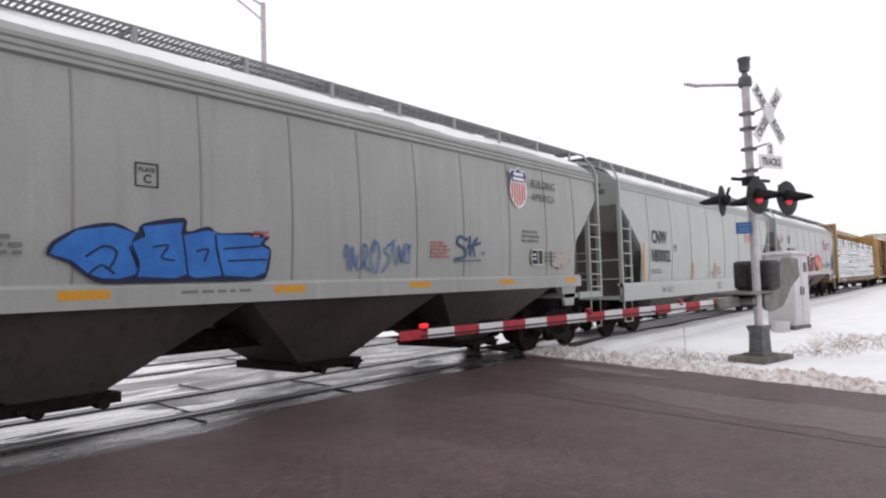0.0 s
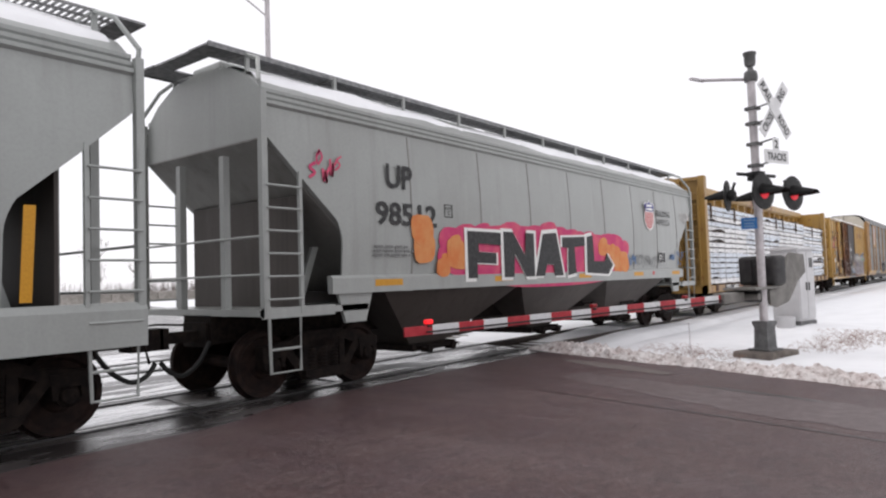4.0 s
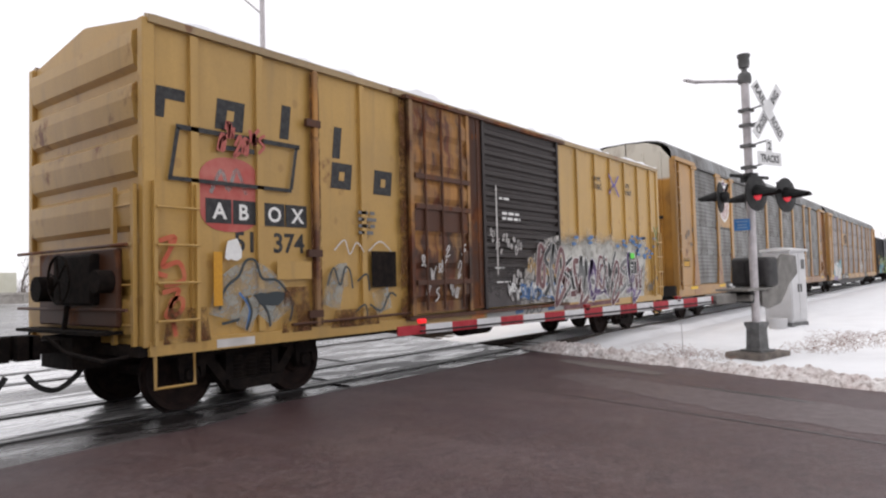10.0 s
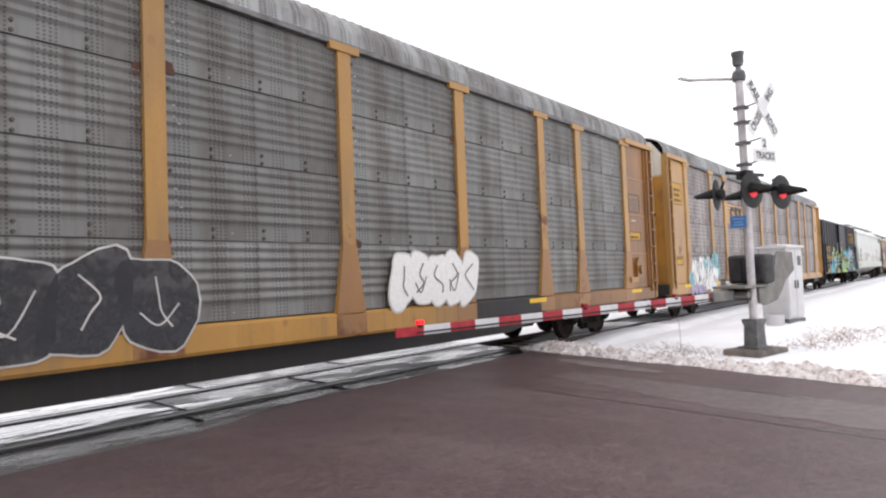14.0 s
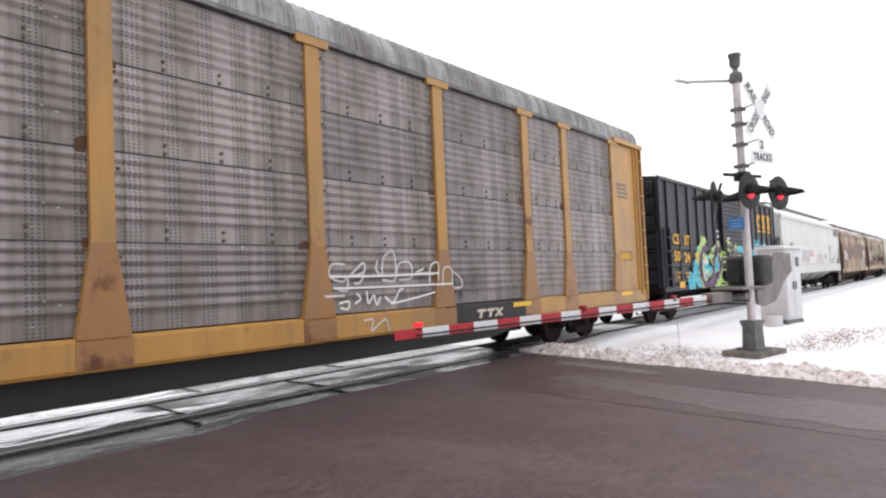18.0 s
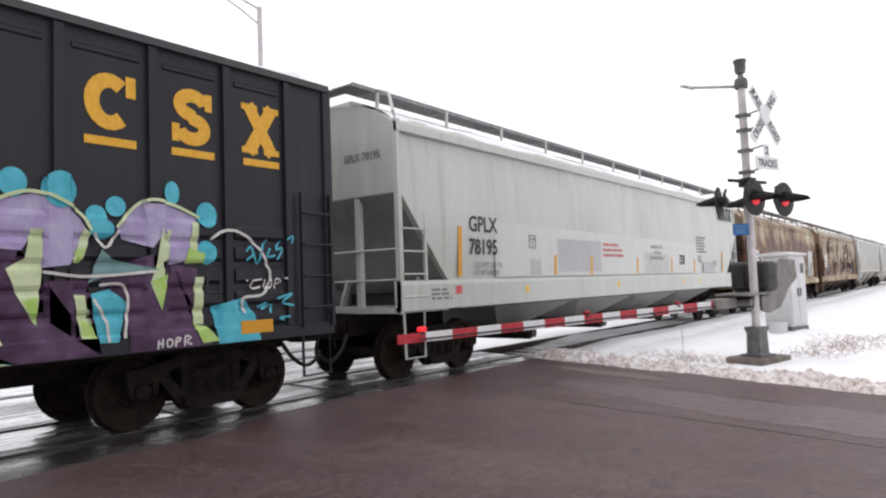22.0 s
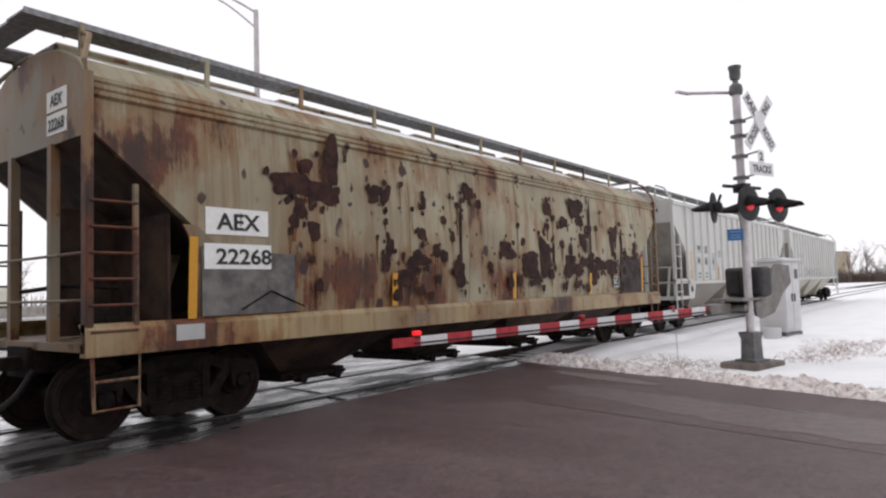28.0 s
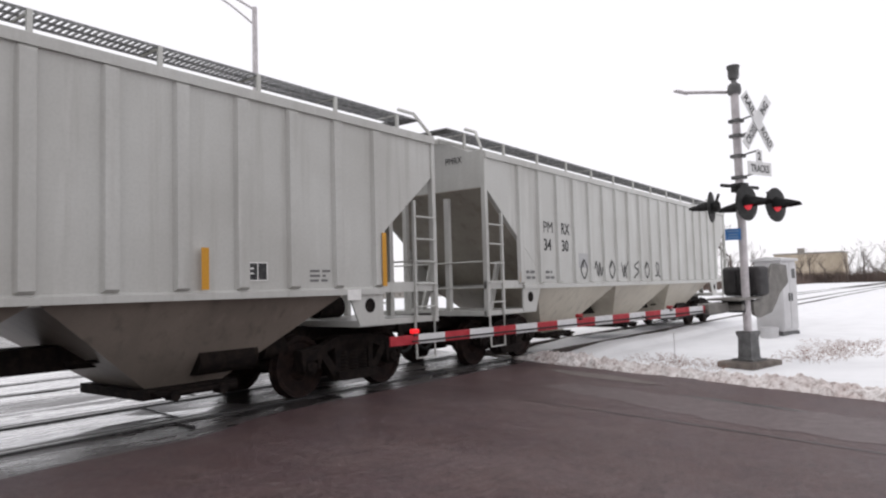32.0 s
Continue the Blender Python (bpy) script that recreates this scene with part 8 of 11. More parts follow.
def autorack(u0, label, panel_m, seed, tail_m, flare=True):
    L = 27.40
    car = car_root("autorack_car", label, "freight car", u0)
    z0, z1 = 1.14, 5.08
    rnd = random.Random(seed)
    Y = 1.52
    # deck sill: yellow with a black middle
    for s in (-1, 1):
        for a, b, m in ((0.0, 5.2, YELLOW_RACK), (5.2, 8.6, BLACK_SILL), (8.6, 18.0, YELLOW_RACK), (18.0, 20.9, BLACK_SILL), (20.9, L, tail_m)):
            bm = prism_x(bmesh.new(), [(s * 1.36, 0.78), (s * 1.53, 0.78), (s * 1.55, 0.82), (s * 1.55, 1.10), (s * 1.50, 1.14), (s * 1.36, 1.14)], a, b)
            part("side_sill", bm, m, car, "deep deck sill")
    part("floor", one_box(0.2, L - 0.2, -1.36, 1.36, 1.0, 1.12), BLACK_SILL, car)
    bm = prism(bmesh.new(), [(4.9, 0.78), (L - 4.9, 0.78), (L - 7.5, 0.42), (7.5, 0.42)], -1.2, 1.2)
    part("belly_girder", bm, BLACK_SILL, car, "black fishbelly underframe")
    part("centre_sill", one_box(0.2, L - 0.2, -0.35, 0.35, 0.6, 1.0), BLACK_SILL, car)
    for a, b in ((0.2, 4.9), (L - 4.9, L - 0.2)):
        part("end_frame", one_box(a, b, -1.36, 1.36, 0.86, 1.0), BLACK_SILL, car)
        part("end_girder", one_box(a, a + 1.7, -1.40, 1.40, 0.56, 0.80) if a < 1 else one_box(b - 1.7, b, -1.40, 1.40, 0.56, 0.80), BLACK_SILL, car, "black draft girder")
    # panels between the posts
    meshes = {}
    for s in (-1, 1):
        far = bmesh.new() if s > 0 else None
        for a, b in zip(RACK_POSTS, RACK_POSTS[1:]):
            z = z0 + 0.02
            hs = [0.98, 0.98, 0.98, 0.94]
            for k, h in enumerate(hs):
                key = (round(b - a, 2), h)
                if s > 0:
                    box(far, a, b, 1.47, 1.49, z, z + h)
                else:
                    if key not in meshes:
                        meshes[key] = finish(rack_panel(b - a, h, 6), "panel", panel_m, True)
                    p = part("side_panel", meshes[key], None, car)
                    p.matrix_basis = Matrix.Translation((a, -1.475 - (0.006 if k % 2 else 0), z))
                z += h
        if s > 0:
            part("far_sheeting", far, panel_m, car, kind="stuff")
        for x in RACK_POSTS:
            y = s * 1.50
            bm = bmesh.new()
            ya, yb = sorted((y - s * 0.05, y + s * 0.05))
            w = 0.13
            flare_pts = [(x - w, z0 + 1.0), (x - w - 0.16, z0 - 0.02), (x + w + 0.16, z0 - 0.02), (x + w, z0 + 1.0)] if flare else [(x - w, z0 - 0.02), (x + w, z0 - 0.02)]
            pts = [(x + w, z1), (x - w, z1)] + (flare_pts if flare else flare_pts)
            prism(bm, pts, ya, yb)
            post = part("side_post", bm, YELLOW_RACK, car)
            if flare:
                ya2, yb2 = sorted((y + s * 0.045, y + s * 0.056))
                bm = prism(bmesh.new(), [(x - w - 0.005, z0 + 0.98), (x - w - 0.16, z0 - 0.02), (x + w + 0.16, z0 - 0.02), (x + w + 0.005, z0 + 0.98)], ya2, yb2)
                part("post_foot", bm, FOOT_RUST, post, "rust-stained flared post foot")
            bm = one_box(x - 0.30, x + 0.30, min(y, y + s * 0.075), max(y, y + s * 0.075), z1 - 0.10, z1 + 0.02)
            part("post_cap", bm, YELLOW_RACK, post)
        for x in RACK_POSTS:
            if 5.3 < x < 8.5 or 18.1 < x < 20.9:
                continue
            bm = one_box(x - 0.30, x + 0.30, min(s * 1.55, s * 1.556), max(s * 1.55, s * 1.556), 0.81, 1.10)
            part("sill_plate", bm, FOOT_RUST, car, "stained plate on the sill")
        # plain yellow sheets at both ends
        for a, b in ((0.32, 1.88), (25.50, L - 0.32)):
            y = s * 1.47
            sh = part("end_sheet", one_box(a, b, min(y, y + s * 0.04), max(y, y + s * 0.04), z0, z1), tail_m if a > 20 else YELLOW_RACK, car, "plain yellow end sheet")
            for x in (a + 0.05, b - 0.18):
                part("stiffener", one_box(x, x + 0.10, min(y, y + s * 0.07), max(y, y + s * 0.07), z0, z1), tail_m if a > 20 else YELLOW_RACK, sh)
        bm = prism_x(bmesh.new(), [(s * 1.46, z1 - 0.02), (s * 1.56, z1 - 0.02), (s * 1.54, z1 + 0.06), (s * 1.46, z1 + 0.06)], 0.05, L - 0.05)
        part("top_chord", bm, CHORD, car)
    # bolts beside the posts
    bolt = finish(cyl(bmesh.new(), (0, -0.02, 0), (0, 0, 0), 0.022, 6), "bolt", ROOF_BOLT)
    for x in RACK_POSTS:
        for k in range(8):
            p = part("bolt", bolt, None, car)
            p.matrix_basis = Matrix.Translation((x + (0.19 if k % 2 else -0.19), -1.505, z0 + 0.35 + k * 0.48))
    for a, b in zip(RACK_POSTS, RACK_POSTS[1:]):
        for k in range(1, 4):
            for q in range(3):
                for dz in (0.035, 0.135):
                    p = part("bolt", bolt, None, car)
                    p.matrix_basis = Matrix.Translation((a + (b - a) * (q + 1) / 4, -1.495, z0 + 0.02 + dz + k * 0.98))
            part("panel_seam", one_box(a + 0.12, b - 0.12, -1.492, -1.47, z0 + 0.012 + k * 0.98, z0 + 0.026 + k * 0.98), BLACK_SILL, car, "dark lap line between the sheets")
            if rnd.random() < 0.75:
                w = rnd.uniform(0.05, 0.14)
                zz = z0 + k * 0.98 + rnd.uniform(-0.04, 0.06)
                e = a + 0.13 if rnd.random() < 0.5 else b - 0.13 - w
                part("rust_stain", flat(bmesh.new(), blob(e + w / 2, zz, w * 0.6, rnd.uniform(0.05, 0.10), rnd, 14, 0.35), -1.499), RUST_DOOR, car, "rust stain beside a post")
    # roof: corrugated arch
    n = 150
    rings = []
    for k in range(2 * n + 1):
        x = 0.02 + (L - 0.04) * k / (2 * n)
        up = 0.040 if k % 2 else 0.0
        arc = []
        for q in range(13):
            a = math.pi * q / 12
            c, sn = math.cos(a), math.sin(a)
            arc.append((x, -math.copysign(abs(c) ** 0.55, c) * (1.50 + up), z1 + 0.04 + abs(sn) ** 0.75 * (0.66 + up)))
        rings.append(arc)
    bm = loft(bmesh.new(), rings, caps=False, closed=False)
    part("roof", bm, ROOF_RACK, car, "corrugated grey roof")
    # ends
    for fr in (True, False):
        X = (lambda d: d) if fr else (lambda d: L - d)
        for s in (-1, 1):
            pts = [(0.02 * s, z0), (1.40 * s, z0), (1.42 * s, z1 + 0.1), (1.1 * s, z1 + 0.5), (0.7 * s, z1 + 0.64), (0.02 * s, z1 + 0.68)]
            bm = prism_x(bmesh.new(), pts, min(X(0.02), X(0.10)), max(X(0.02), X(0.10)))
            d = part("end_door", bm, RACK_END, car, "tall folding end door, cream above and yellow below")
            for y in (0.55, 1.12):
                part("door_fold", one_box(min(X(-0.03), X(0.03)), max(X(-0.03), X(0.03)), s * y - 0.025, s * y + 0.025, z0, z1 + 0.3), RACK_END, d)
            for z in (3.3,):
                part("door_hinge", one_box(min(X(-0.05), X(0.02)), max(X(-0.05), X(0.02)), s * 0.9 - 0.26, s * 0.9 + 0.26, z - 0.05, z + 0.05), BLACK_SILL, d)
        x0, x1 = sorted((X(0.04), X(0.36)))
        ladder(car, x0, x1, 1.05, 4.95, -1.60, 8, YELLOW_RACK if fr else tail_m, 0.03)
        part("ladder_back", one_box(min(X(0.0), X(0.34)), max(X(0.0), X(0.34)), -1.50, -1.44, z0, z1), YELLOW_RACK if fr else tail_m, car)
        part("corner_post", one_box(min(X(-0.02), X(0.06)), max(X(-0.02), X(0.06)), -1.58, -1.42, 0.82, z1 + 0.04), YELLOW_RACK, car)
        part("corner_post", one_box(min(X(-0.02), X(0.06)), max(X(-0.02), X(0.06)), 1.42, 1.58, 0.82, z1 + 0.04), YELLOW_RACK, car)
        bm = bmesh.new()
        box(bm, min(X(-0.05), X(1.9)), max(X(-0.05), X(1.9)), -1.62, -1.50, z1 - 0.02, z1 + 0.10)
        part("roof_edge_bar", bm, YELLOW_RACK, car)
        part("end_sill", one_box(min(X(-0.12), X(0.25)), max(X(-0.12), X(0.25)), -1.50, 1.50, 0.82, 1.14), BLACK_SILL, car)
        bm = bmesh.new()
        tube(bm, curve_pts([(X(0.9), -1.2, 0.62), (X(0.2), -1.1, 0.50), (X(-0.4), -0.8, 0.44), (X(-0.7), -0.5, 0.52)], 5), 0.04, 7)
        tube(bm, [(X(0.25), -1.45, 0.85), (X(0.25), -1.47, 0.42), (X(0.65), -1.47, 0.42), (X(0.65), -1.45, 0.85)], 0.022, 6)
        part("brake_pipe", bm, HOSE, car, "looped black brake hose", smooth=True)
        coupler(car, X(-0.1), -1 if fr else 1)
    for x in (1.2, 4.35, 8.7, 20.2, 25.6):
        bm = flat(bmesh.new(), [(x, 1.0), (x + 0.7, 1.0), (x + 0.7, 1.09), (x, 1.09)], -1.558)
        part("reflector", bm, FLAG_YELLOW, car)
    small_print(car, 0.75, 1.9, 0.6, 0.12, 1, BLACK_PAINT, seed, -1.52)
    bm = flat(bmesh.new(), [(0.7, 1.72), (1.3, 1.72), (1.3, 2.0), (0.7, 2.0)], -1.514)
    edge_frame(car, 0.7, 1.72, 0.6, 0.28, -1.517)
    part("plate", bm, PLATE_YELLOW, car)
    truck(car, 3.35)
    truck(car, L - 3.35)
    return car


ROOF_RACK = panel_material("galvanised_roof", 4, (0.36, 0.37, 0.37))


def rack_end_material():
    m = mat("cream_over_yellow_paint", (0.5, 0.3, 0.08), 0.6)
    n = Nodes(m)
    sep = n.t.nodes.new("ShaderNodeSeparateXYZ")
    n.link(n.co, sep.inputs[0])
    z = n.math("ADD", sep.outputs[2], n.math("MULTIPLY", n.noise(n.scaled(1, 1, 1), 2.0), 0.25))
    c = n.mix(n.ramp(z, 4.58, 4.70), (0.40, 0.20, 0.04), (0.56, 0.53, 0.46))
    c = n.mix(n.ramp(n.noise(n.scaled(1, 1, 0.6), 0.9, 6, 0.6), 0.46, 0.68, 0, 0.6), c, (0.10, 0.055, 0.03))
    n.color(c)
    return m


RACK_END = rack_end_material()

# 6
c6 = autorack(93.97, "yellow-framed autorack with grey corrugated panels and shield badge", PANEL_A, 3, GRIMY_RACK)
bm = one_box(4.75, 6.27, -1.512, -1.495, 3.20, 5.04)
part("badge_panel", bm, YELLOW_RACK, c6, "yellow badge panel")
shield(c6, 5.46, 4.20, 1.30, 1.56, -1.520, rough_mat("faded_violet_head", (0.10, 0.05, 0.13), (0.20, 0.13, 0.20), 5, 0.6, 0.05), rough_mat("faded_pink_bars", (0.40, 0.22, 0.24), (0.55, 0.40, 0.38), 6, 0.6, 0.05))
r6 = random.Random(12)
for k in range(26):
    a, b = 5.46 + r6.uniform(-0.55, 0.5), 4.15 + r6.uniform(-0.6, 0.45)
    pts = [(a, b), (a + r6.uniform(-0.2, 0.2), b + r6.uniform(-0.25, 0.25))] if k % 2 else [(a, b), (a + r6.uniform(0.1, 0.3), b + r6.uniform(-0.04, 0.04))]
    part("peeled_strip", stroke(bmesh.new(), pts, r6.uniform(0.015, 0.035), -1.5325 - 0.0002 * k), YELLOW_RACK, c6, "peeled strip showing yellow paint")
lettering("TTGX", 5.56, 0.87, 0.20, WHITE_PAINT, c6, -1.558, 0.78, 0.25)
lettering("971416", 6.99, 0.87, 0.20, WHITE_PAINT, c6, -1.558, 1.12, 0.25)
bubble_letters(c6, 9.50, 0.90, 3.0, 1.12, 4, wash("thin_dark_grey_spray", (0.05, 0.05, 0.055), 0.45, 0.95, 71), GREY_SPRAY, 71, -1.565, 0.025)
bubble_letters(c6, 16.0, 1.10, 2.3, 0.95, 5, WHITE_PAINT, GREY_SPRAY, 72, -1.56, 0.03, GREY_TEXT)
scrawl(c6, 0.9, 2.3, 0.9, 0.8, 8, GREY_TEXT, 73, -1.525, 0.025, "faint grey sprayed scrawl")
edge_frame(c6, 25.72, 3.2, 0.78, 0.5, -1.517)
small_print(c6, 25.80, 3.28, 0.62, 0.34, 3, GREY_TEXT, 74, -1.52)
small_print(c6, 25.9, 2.95, 0.4, 0.08, 1, GREY_SPRAY, 75, -1.52)
edge_frame(c6, 25.72, 2.42, 0.78, 0.24, -1.517)
small_print(c6, 25.80, 2.49, 0.62, 0.10, 1, BLACK_PAINT, 76, -1.52)
bm = flat(bmesh.new(), [(25.72, 2.42), (26.5, 2.42), (26.5, 2.66), (25.72, 2.66)], -1.513)
part("plate", bm, PLATE_YELLOW, c6)
bm = prism(bmesh.new(), [(25.95, 1.38), (26.42, 1.38), (26.42, 1.78), (26.28, 1.95), (26.08, 1.95), (25.95, 1.78)], -1.60, -1.50)
cyl(bm, (26.18, -1.66, 1.62), (26.18, -1.60, 1.62), 0.12, 14)
part("winch", bm, GRIMY_RACK, c6, "door winch bracket with a round boss")
part("shelf", one_box(25.5, 25.95, -1.62, -1.50, 1.28, 1.42), YELLOW_RACK, c6)
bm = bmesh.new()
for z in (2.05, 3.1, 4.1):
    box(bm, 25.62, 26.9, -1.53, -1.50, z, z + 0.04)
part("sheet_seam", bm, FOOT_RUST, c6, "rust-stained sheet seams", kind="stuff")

# 7
c7 = autorack(122.70, "yellow-framed autorack with brownish corrugated panels and yellow plate", PANEL_B, 4, YELLOW_RACK)
prof = [(-1.492, 3.27)] + [(-1.494 - 0.013 * (1 - math.cos(math.tau * q / 6)), 3.29 + 0.128 * (w + q / 6)) for w in range(6) for q in range(6)] + [(-1.492, 4.06)]
part("badge_panel", loft(bmesh.new(), [[(x, y, z) for y, z in prof] for x in (6.53, 9.14)], caps=False, closed=False), YELLOW_RACK, c7, "yellow painted badge panel")


def badge(car, forms, y, material, label):
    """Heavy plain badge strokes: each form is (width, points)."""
    root = None
    for k, (w, pts) in enumerate(forms):
        ob = part("badge_shape" if root is None else "badge_stroke", stroke(bmesh.new(), pts, w, y - 0.0004 * k), material, root or car, label if root is None else "")
        root = root or ob


def slab_marks(x, z, w, h, t, gap):
    """Three heavy slab-ended shapes side by side."""
    arc = lambda cx, cz, rx, rz, a0, a1: [(cx + rx * math.cos(radians(a)), cz + rz * math.sin(radians(a))) for a in np.linspace(a0, a1, 17)]
    rx, rz = w / 2 - t / 2, h / 2 - t / 2
    one = [(t, arc(x + w / 2, z + h / 2, rx, rz, 48, 312)), (t * 0.7, [(x + w * 0.93, z + h * 0.62), (x + w * 0.93, z + h)])]
    x2 = x + gap
    two = [(t, arc(x2 + w / 2, z + h * 0.73, rx * 0.85, h * 0.19, 10, 265) + arc(x2 + w / 2, z + h * 0.27, rx * 0.85, h * 0.19, 85, -170)),
           (t * 0.6, [(x2 + w * 0.9, z + h * 0.66), (x2 + w * 0.9, z + h)]), (t * 0.6, [(x2 + w * 0.1, z), (x2 + w * 0.1, z + h * 0.34)])]
    x3 = x + 2 * gap
    three = [(t * 1.1, [(x3 + w * 0.15, z), (x3 + w * 0.85, z + h)]), (t * 1.1, [(x3 + w * 0.15, z + h), (x3 + w * 0.85, z)])]
    three += [(t * 0.5, [(x3 + a * w, z + b * h), (x3 + (a + 0.45) * w, z + b * h)]) for a in (-0.04, 0.59) for b in (0.05, 0.95)]
    return one, two, three


for forms in slab_marks(7.14, 3.50, 0.50, 0.46, 0.15, 0.585):
    badge(c7, forms, -1.526, BLACK_PAINT, "heavy dark badge shape")
part("badge_bar", flat(bmesh.new(), [(7.14, 3.36), (8.83, 3.36), (8.83, 3.44), (7.14, 3.44)], -1.5265), BLACK_PAINT, c7)
CYAN_HAZE = haze_mat("thin_cyan_overspray", (0.22, 0.44, 0.48), 2.6, 3.0, 21)
LILAC_HAZE = haze_mat("thin_lilac_overspray", (0.36, 0.32, 0.46), 2.6, 3.0, 23)
for k, (x, z, r, m) in enumerate(((4.75, 1.75, 0.26, CYAN_HAZE), (4.95, 1.45, 0.2, CYAN_HAZE), (4.55, 1.98, 0.2, CYAN_HAZE), (2.3, 0.98, 0.3, LILAC_HAZE), (3.0, 0.95, 0.26, LILAC_HAZE), (1.9, 1.25, 0.2, CYAN_HAZE))):
    part("spray_cloud", flat(bmesh.new(), blob(x, z, r * 1.2, r, random.Random(k), 26, 0.4), -1.559 - 0.0004 * k), m, c7, "soft sprayed cloud")
part("overspray", flat(bmesh.new(), [(1.9, 0.86), (4.75, 0.86), (4.7, 1.7), (4.4, 2.25), (2.2, 2.35), (1.95, 1.8)], -1.5595), haze_mat("white_overspray", (0.72, 0.73, 0.73), 1.35, 2.05, 15), c7, "patchy white sprayed ground")
for k in range(8):
    g = GLYPHS[(k * 2 + 1) % 7]
    x0, z0 = 2.05 + 0.32 * k, 0.98
    outlined(c7, -1.5605 - 0.0018 * k, [[(x0 + 0.5 * a, z0 + 1.0 * b) for a, b in g]], 0.10, WHITE_PAINT, GREY_SPRAY if k % 3 else PATCH_GREY, 0.018, "white sprayed letters")
scrawl(c7, 2.0, 0.95, 2.6, 1.1, 18, GREY_TEXT, 81, -1.578, 0.012, "thin dark outlines")
scrawl(c7, 3.2, 1.5, 1.5, 0.5, 7, CYAN_SPRAY, 82, -1.580, 0.03, "cyan sprayed edges")
tag7 = ([(15.61, 1.87), (15.35, 1.87), (15.31, 1.7), (15.55, 1.62), (15.65, 1.69), (15.63, 1.49), (15.44, 1.52)], [(15.2, 1.42), (15.59, 1.42)], [(15.69, 1.69), (15.98, 1.89), (16.0, 1.76), (15.75, 1.69)], [(15.79, 1.59), (15.91, 1.6), (16.0, 1.72)], [(16.31, 1.93), (16.26, 1.8), (16.35, 1.71)])
tag7b = ([(16.4, 1.67), (16.43, 1.95), (16.64, 2.08), (16.71, 1.93), (16.68, 1.62), (16.39, 1.63)], [(16.73, 1.71), (16.81, 1.88), (17.07, 1.88), (17.09, 1.65), (16.78, 1.62)], [(17.42, 1.79), (17.2, 1.72), (17.53, 1.71)], [(17.56, 1.54), (17.6, 1.83), (17.81, 1.88), (17.8, 1.58)], [(17.92, 1.48), (17.96, 1.78), (18.18, 1.78), (18.2, 1.47)], [(18.18, 1.75), (18.44, 1.61), (18.47, 1.46), (18.23, 1.44)])
tag7c = ([(15.31, 1.7), (16.4, 1.69), (17.83, 1.71)], [(15.36, 1.53), (16.44, 1.52), (18.2, 1.52)], [(15.47, 1.31), (15.66, 1.33), (15.64, 1.22), (15.49, 1.25)], [(15.78, 1.29), (15.91, 1.36), (15.83, 1.44)], [(16.04, 1.47), (16.07, 1.28), (16.19, 1.4), (16.25, 1.25), (16.34, 1.37)], [(16.44, 1.37), (16.62, 1.27), (16.77, 1.44), (16.88, 1.48)], [(16.57, 1.25), (17.19, 1.32), (17.7, 1.39)])
piece(c7, -1.562, ((GREY_SPRAY, 0.035, tag7), (GREY_SPRAY, 0.035, tag7b), (WHITE_PAINT, 0.028, tag7c)), "pale outlined sprayed tag")
piece(c7, -1.560, ((GREY_SPRAY, 0.03, ([(15.96, 1.03), (16.16, 1.03), (16.13, 0.87), (16.43, 1.02), (16.52, 0.84)],)),), "small pale scribble on the sill")
scrawl(c7, 18.3, 1.3, 1.0, 0.5, 5, GREY_TEXT, 83, -1.530, 0.03, "faint sprayed scrawl")
lettering("TTGX", 5.78, 0.87, 0.20, WHITE_PAINT, c7, -1.558, 0.80, 0.25)
part("reflector", flat(bmesh.new(), [(6.72, 0.90), (7.0, 0.90), (7.0, 0.99), (6.72, 0.99)], -1.558), ORANGE_REF, c7)
lettering("981662", 7.07, 0.87, 0.20, WHITE_PAINT, c7, -1.558, 1.14, 0.25)
for x, turn in ((18.90, 0), (19.22, 0), (19.52, 1)):
    bm = flat(bmesh.new(), [(x + 0.03, 0.97), (x + 0.30, 0.97), (x + 0.32, 1.02), (x + 0.05, 1.02)] if not turn else [(x - 0.02, 0.86), (x + 0.07, 0.86), (x + 0.32, 1.02), (x + 0.23, 1.02)], -1.558)
    flat(bm, [(x + 0.09, 0.86), (x + 0.17, 0.86), (x + 0.21, 0.97), (x + 0.13, 0.97)] if not turn else [(x + 0.19, 0.86), (x + 0.28, 0.86), (x + 0.11, 1.02), (x + 0.02, 1.02)], -1.5585)
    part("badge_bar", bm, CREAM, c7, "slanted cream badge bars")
bm = flat(bmesh.new(), [(0.62, 3.65), (1.45, 3.65), (1.45, 4.35), (0.62, 4.35)], -1.513)
pl = part("plate", bm, PLATE_YELLOW, c7)
edge_frame(c7, 0.62, 3.65, 0.83, 0.70, -1.517)
small_print(pl, 0.72, 3.75, 0.62, 0.5, 3, BLACK_PAINT, 84, -1.52)
small_print(c7, 25.75, 3.6, 0.8, 0.45, 4, GREY_TEXT, 85, -1.52)
bm = flat(bmesh.new(), [(25.72, 1.92), (26.5, 1.92), (26.5, 2.16), (25.72, 2.16)], -1.513)
part("plate", bm, PLATE_YELLOW, c7)
edge_frame(c7, 25.72, 1.92, 0.78, 0.24, -1.517)

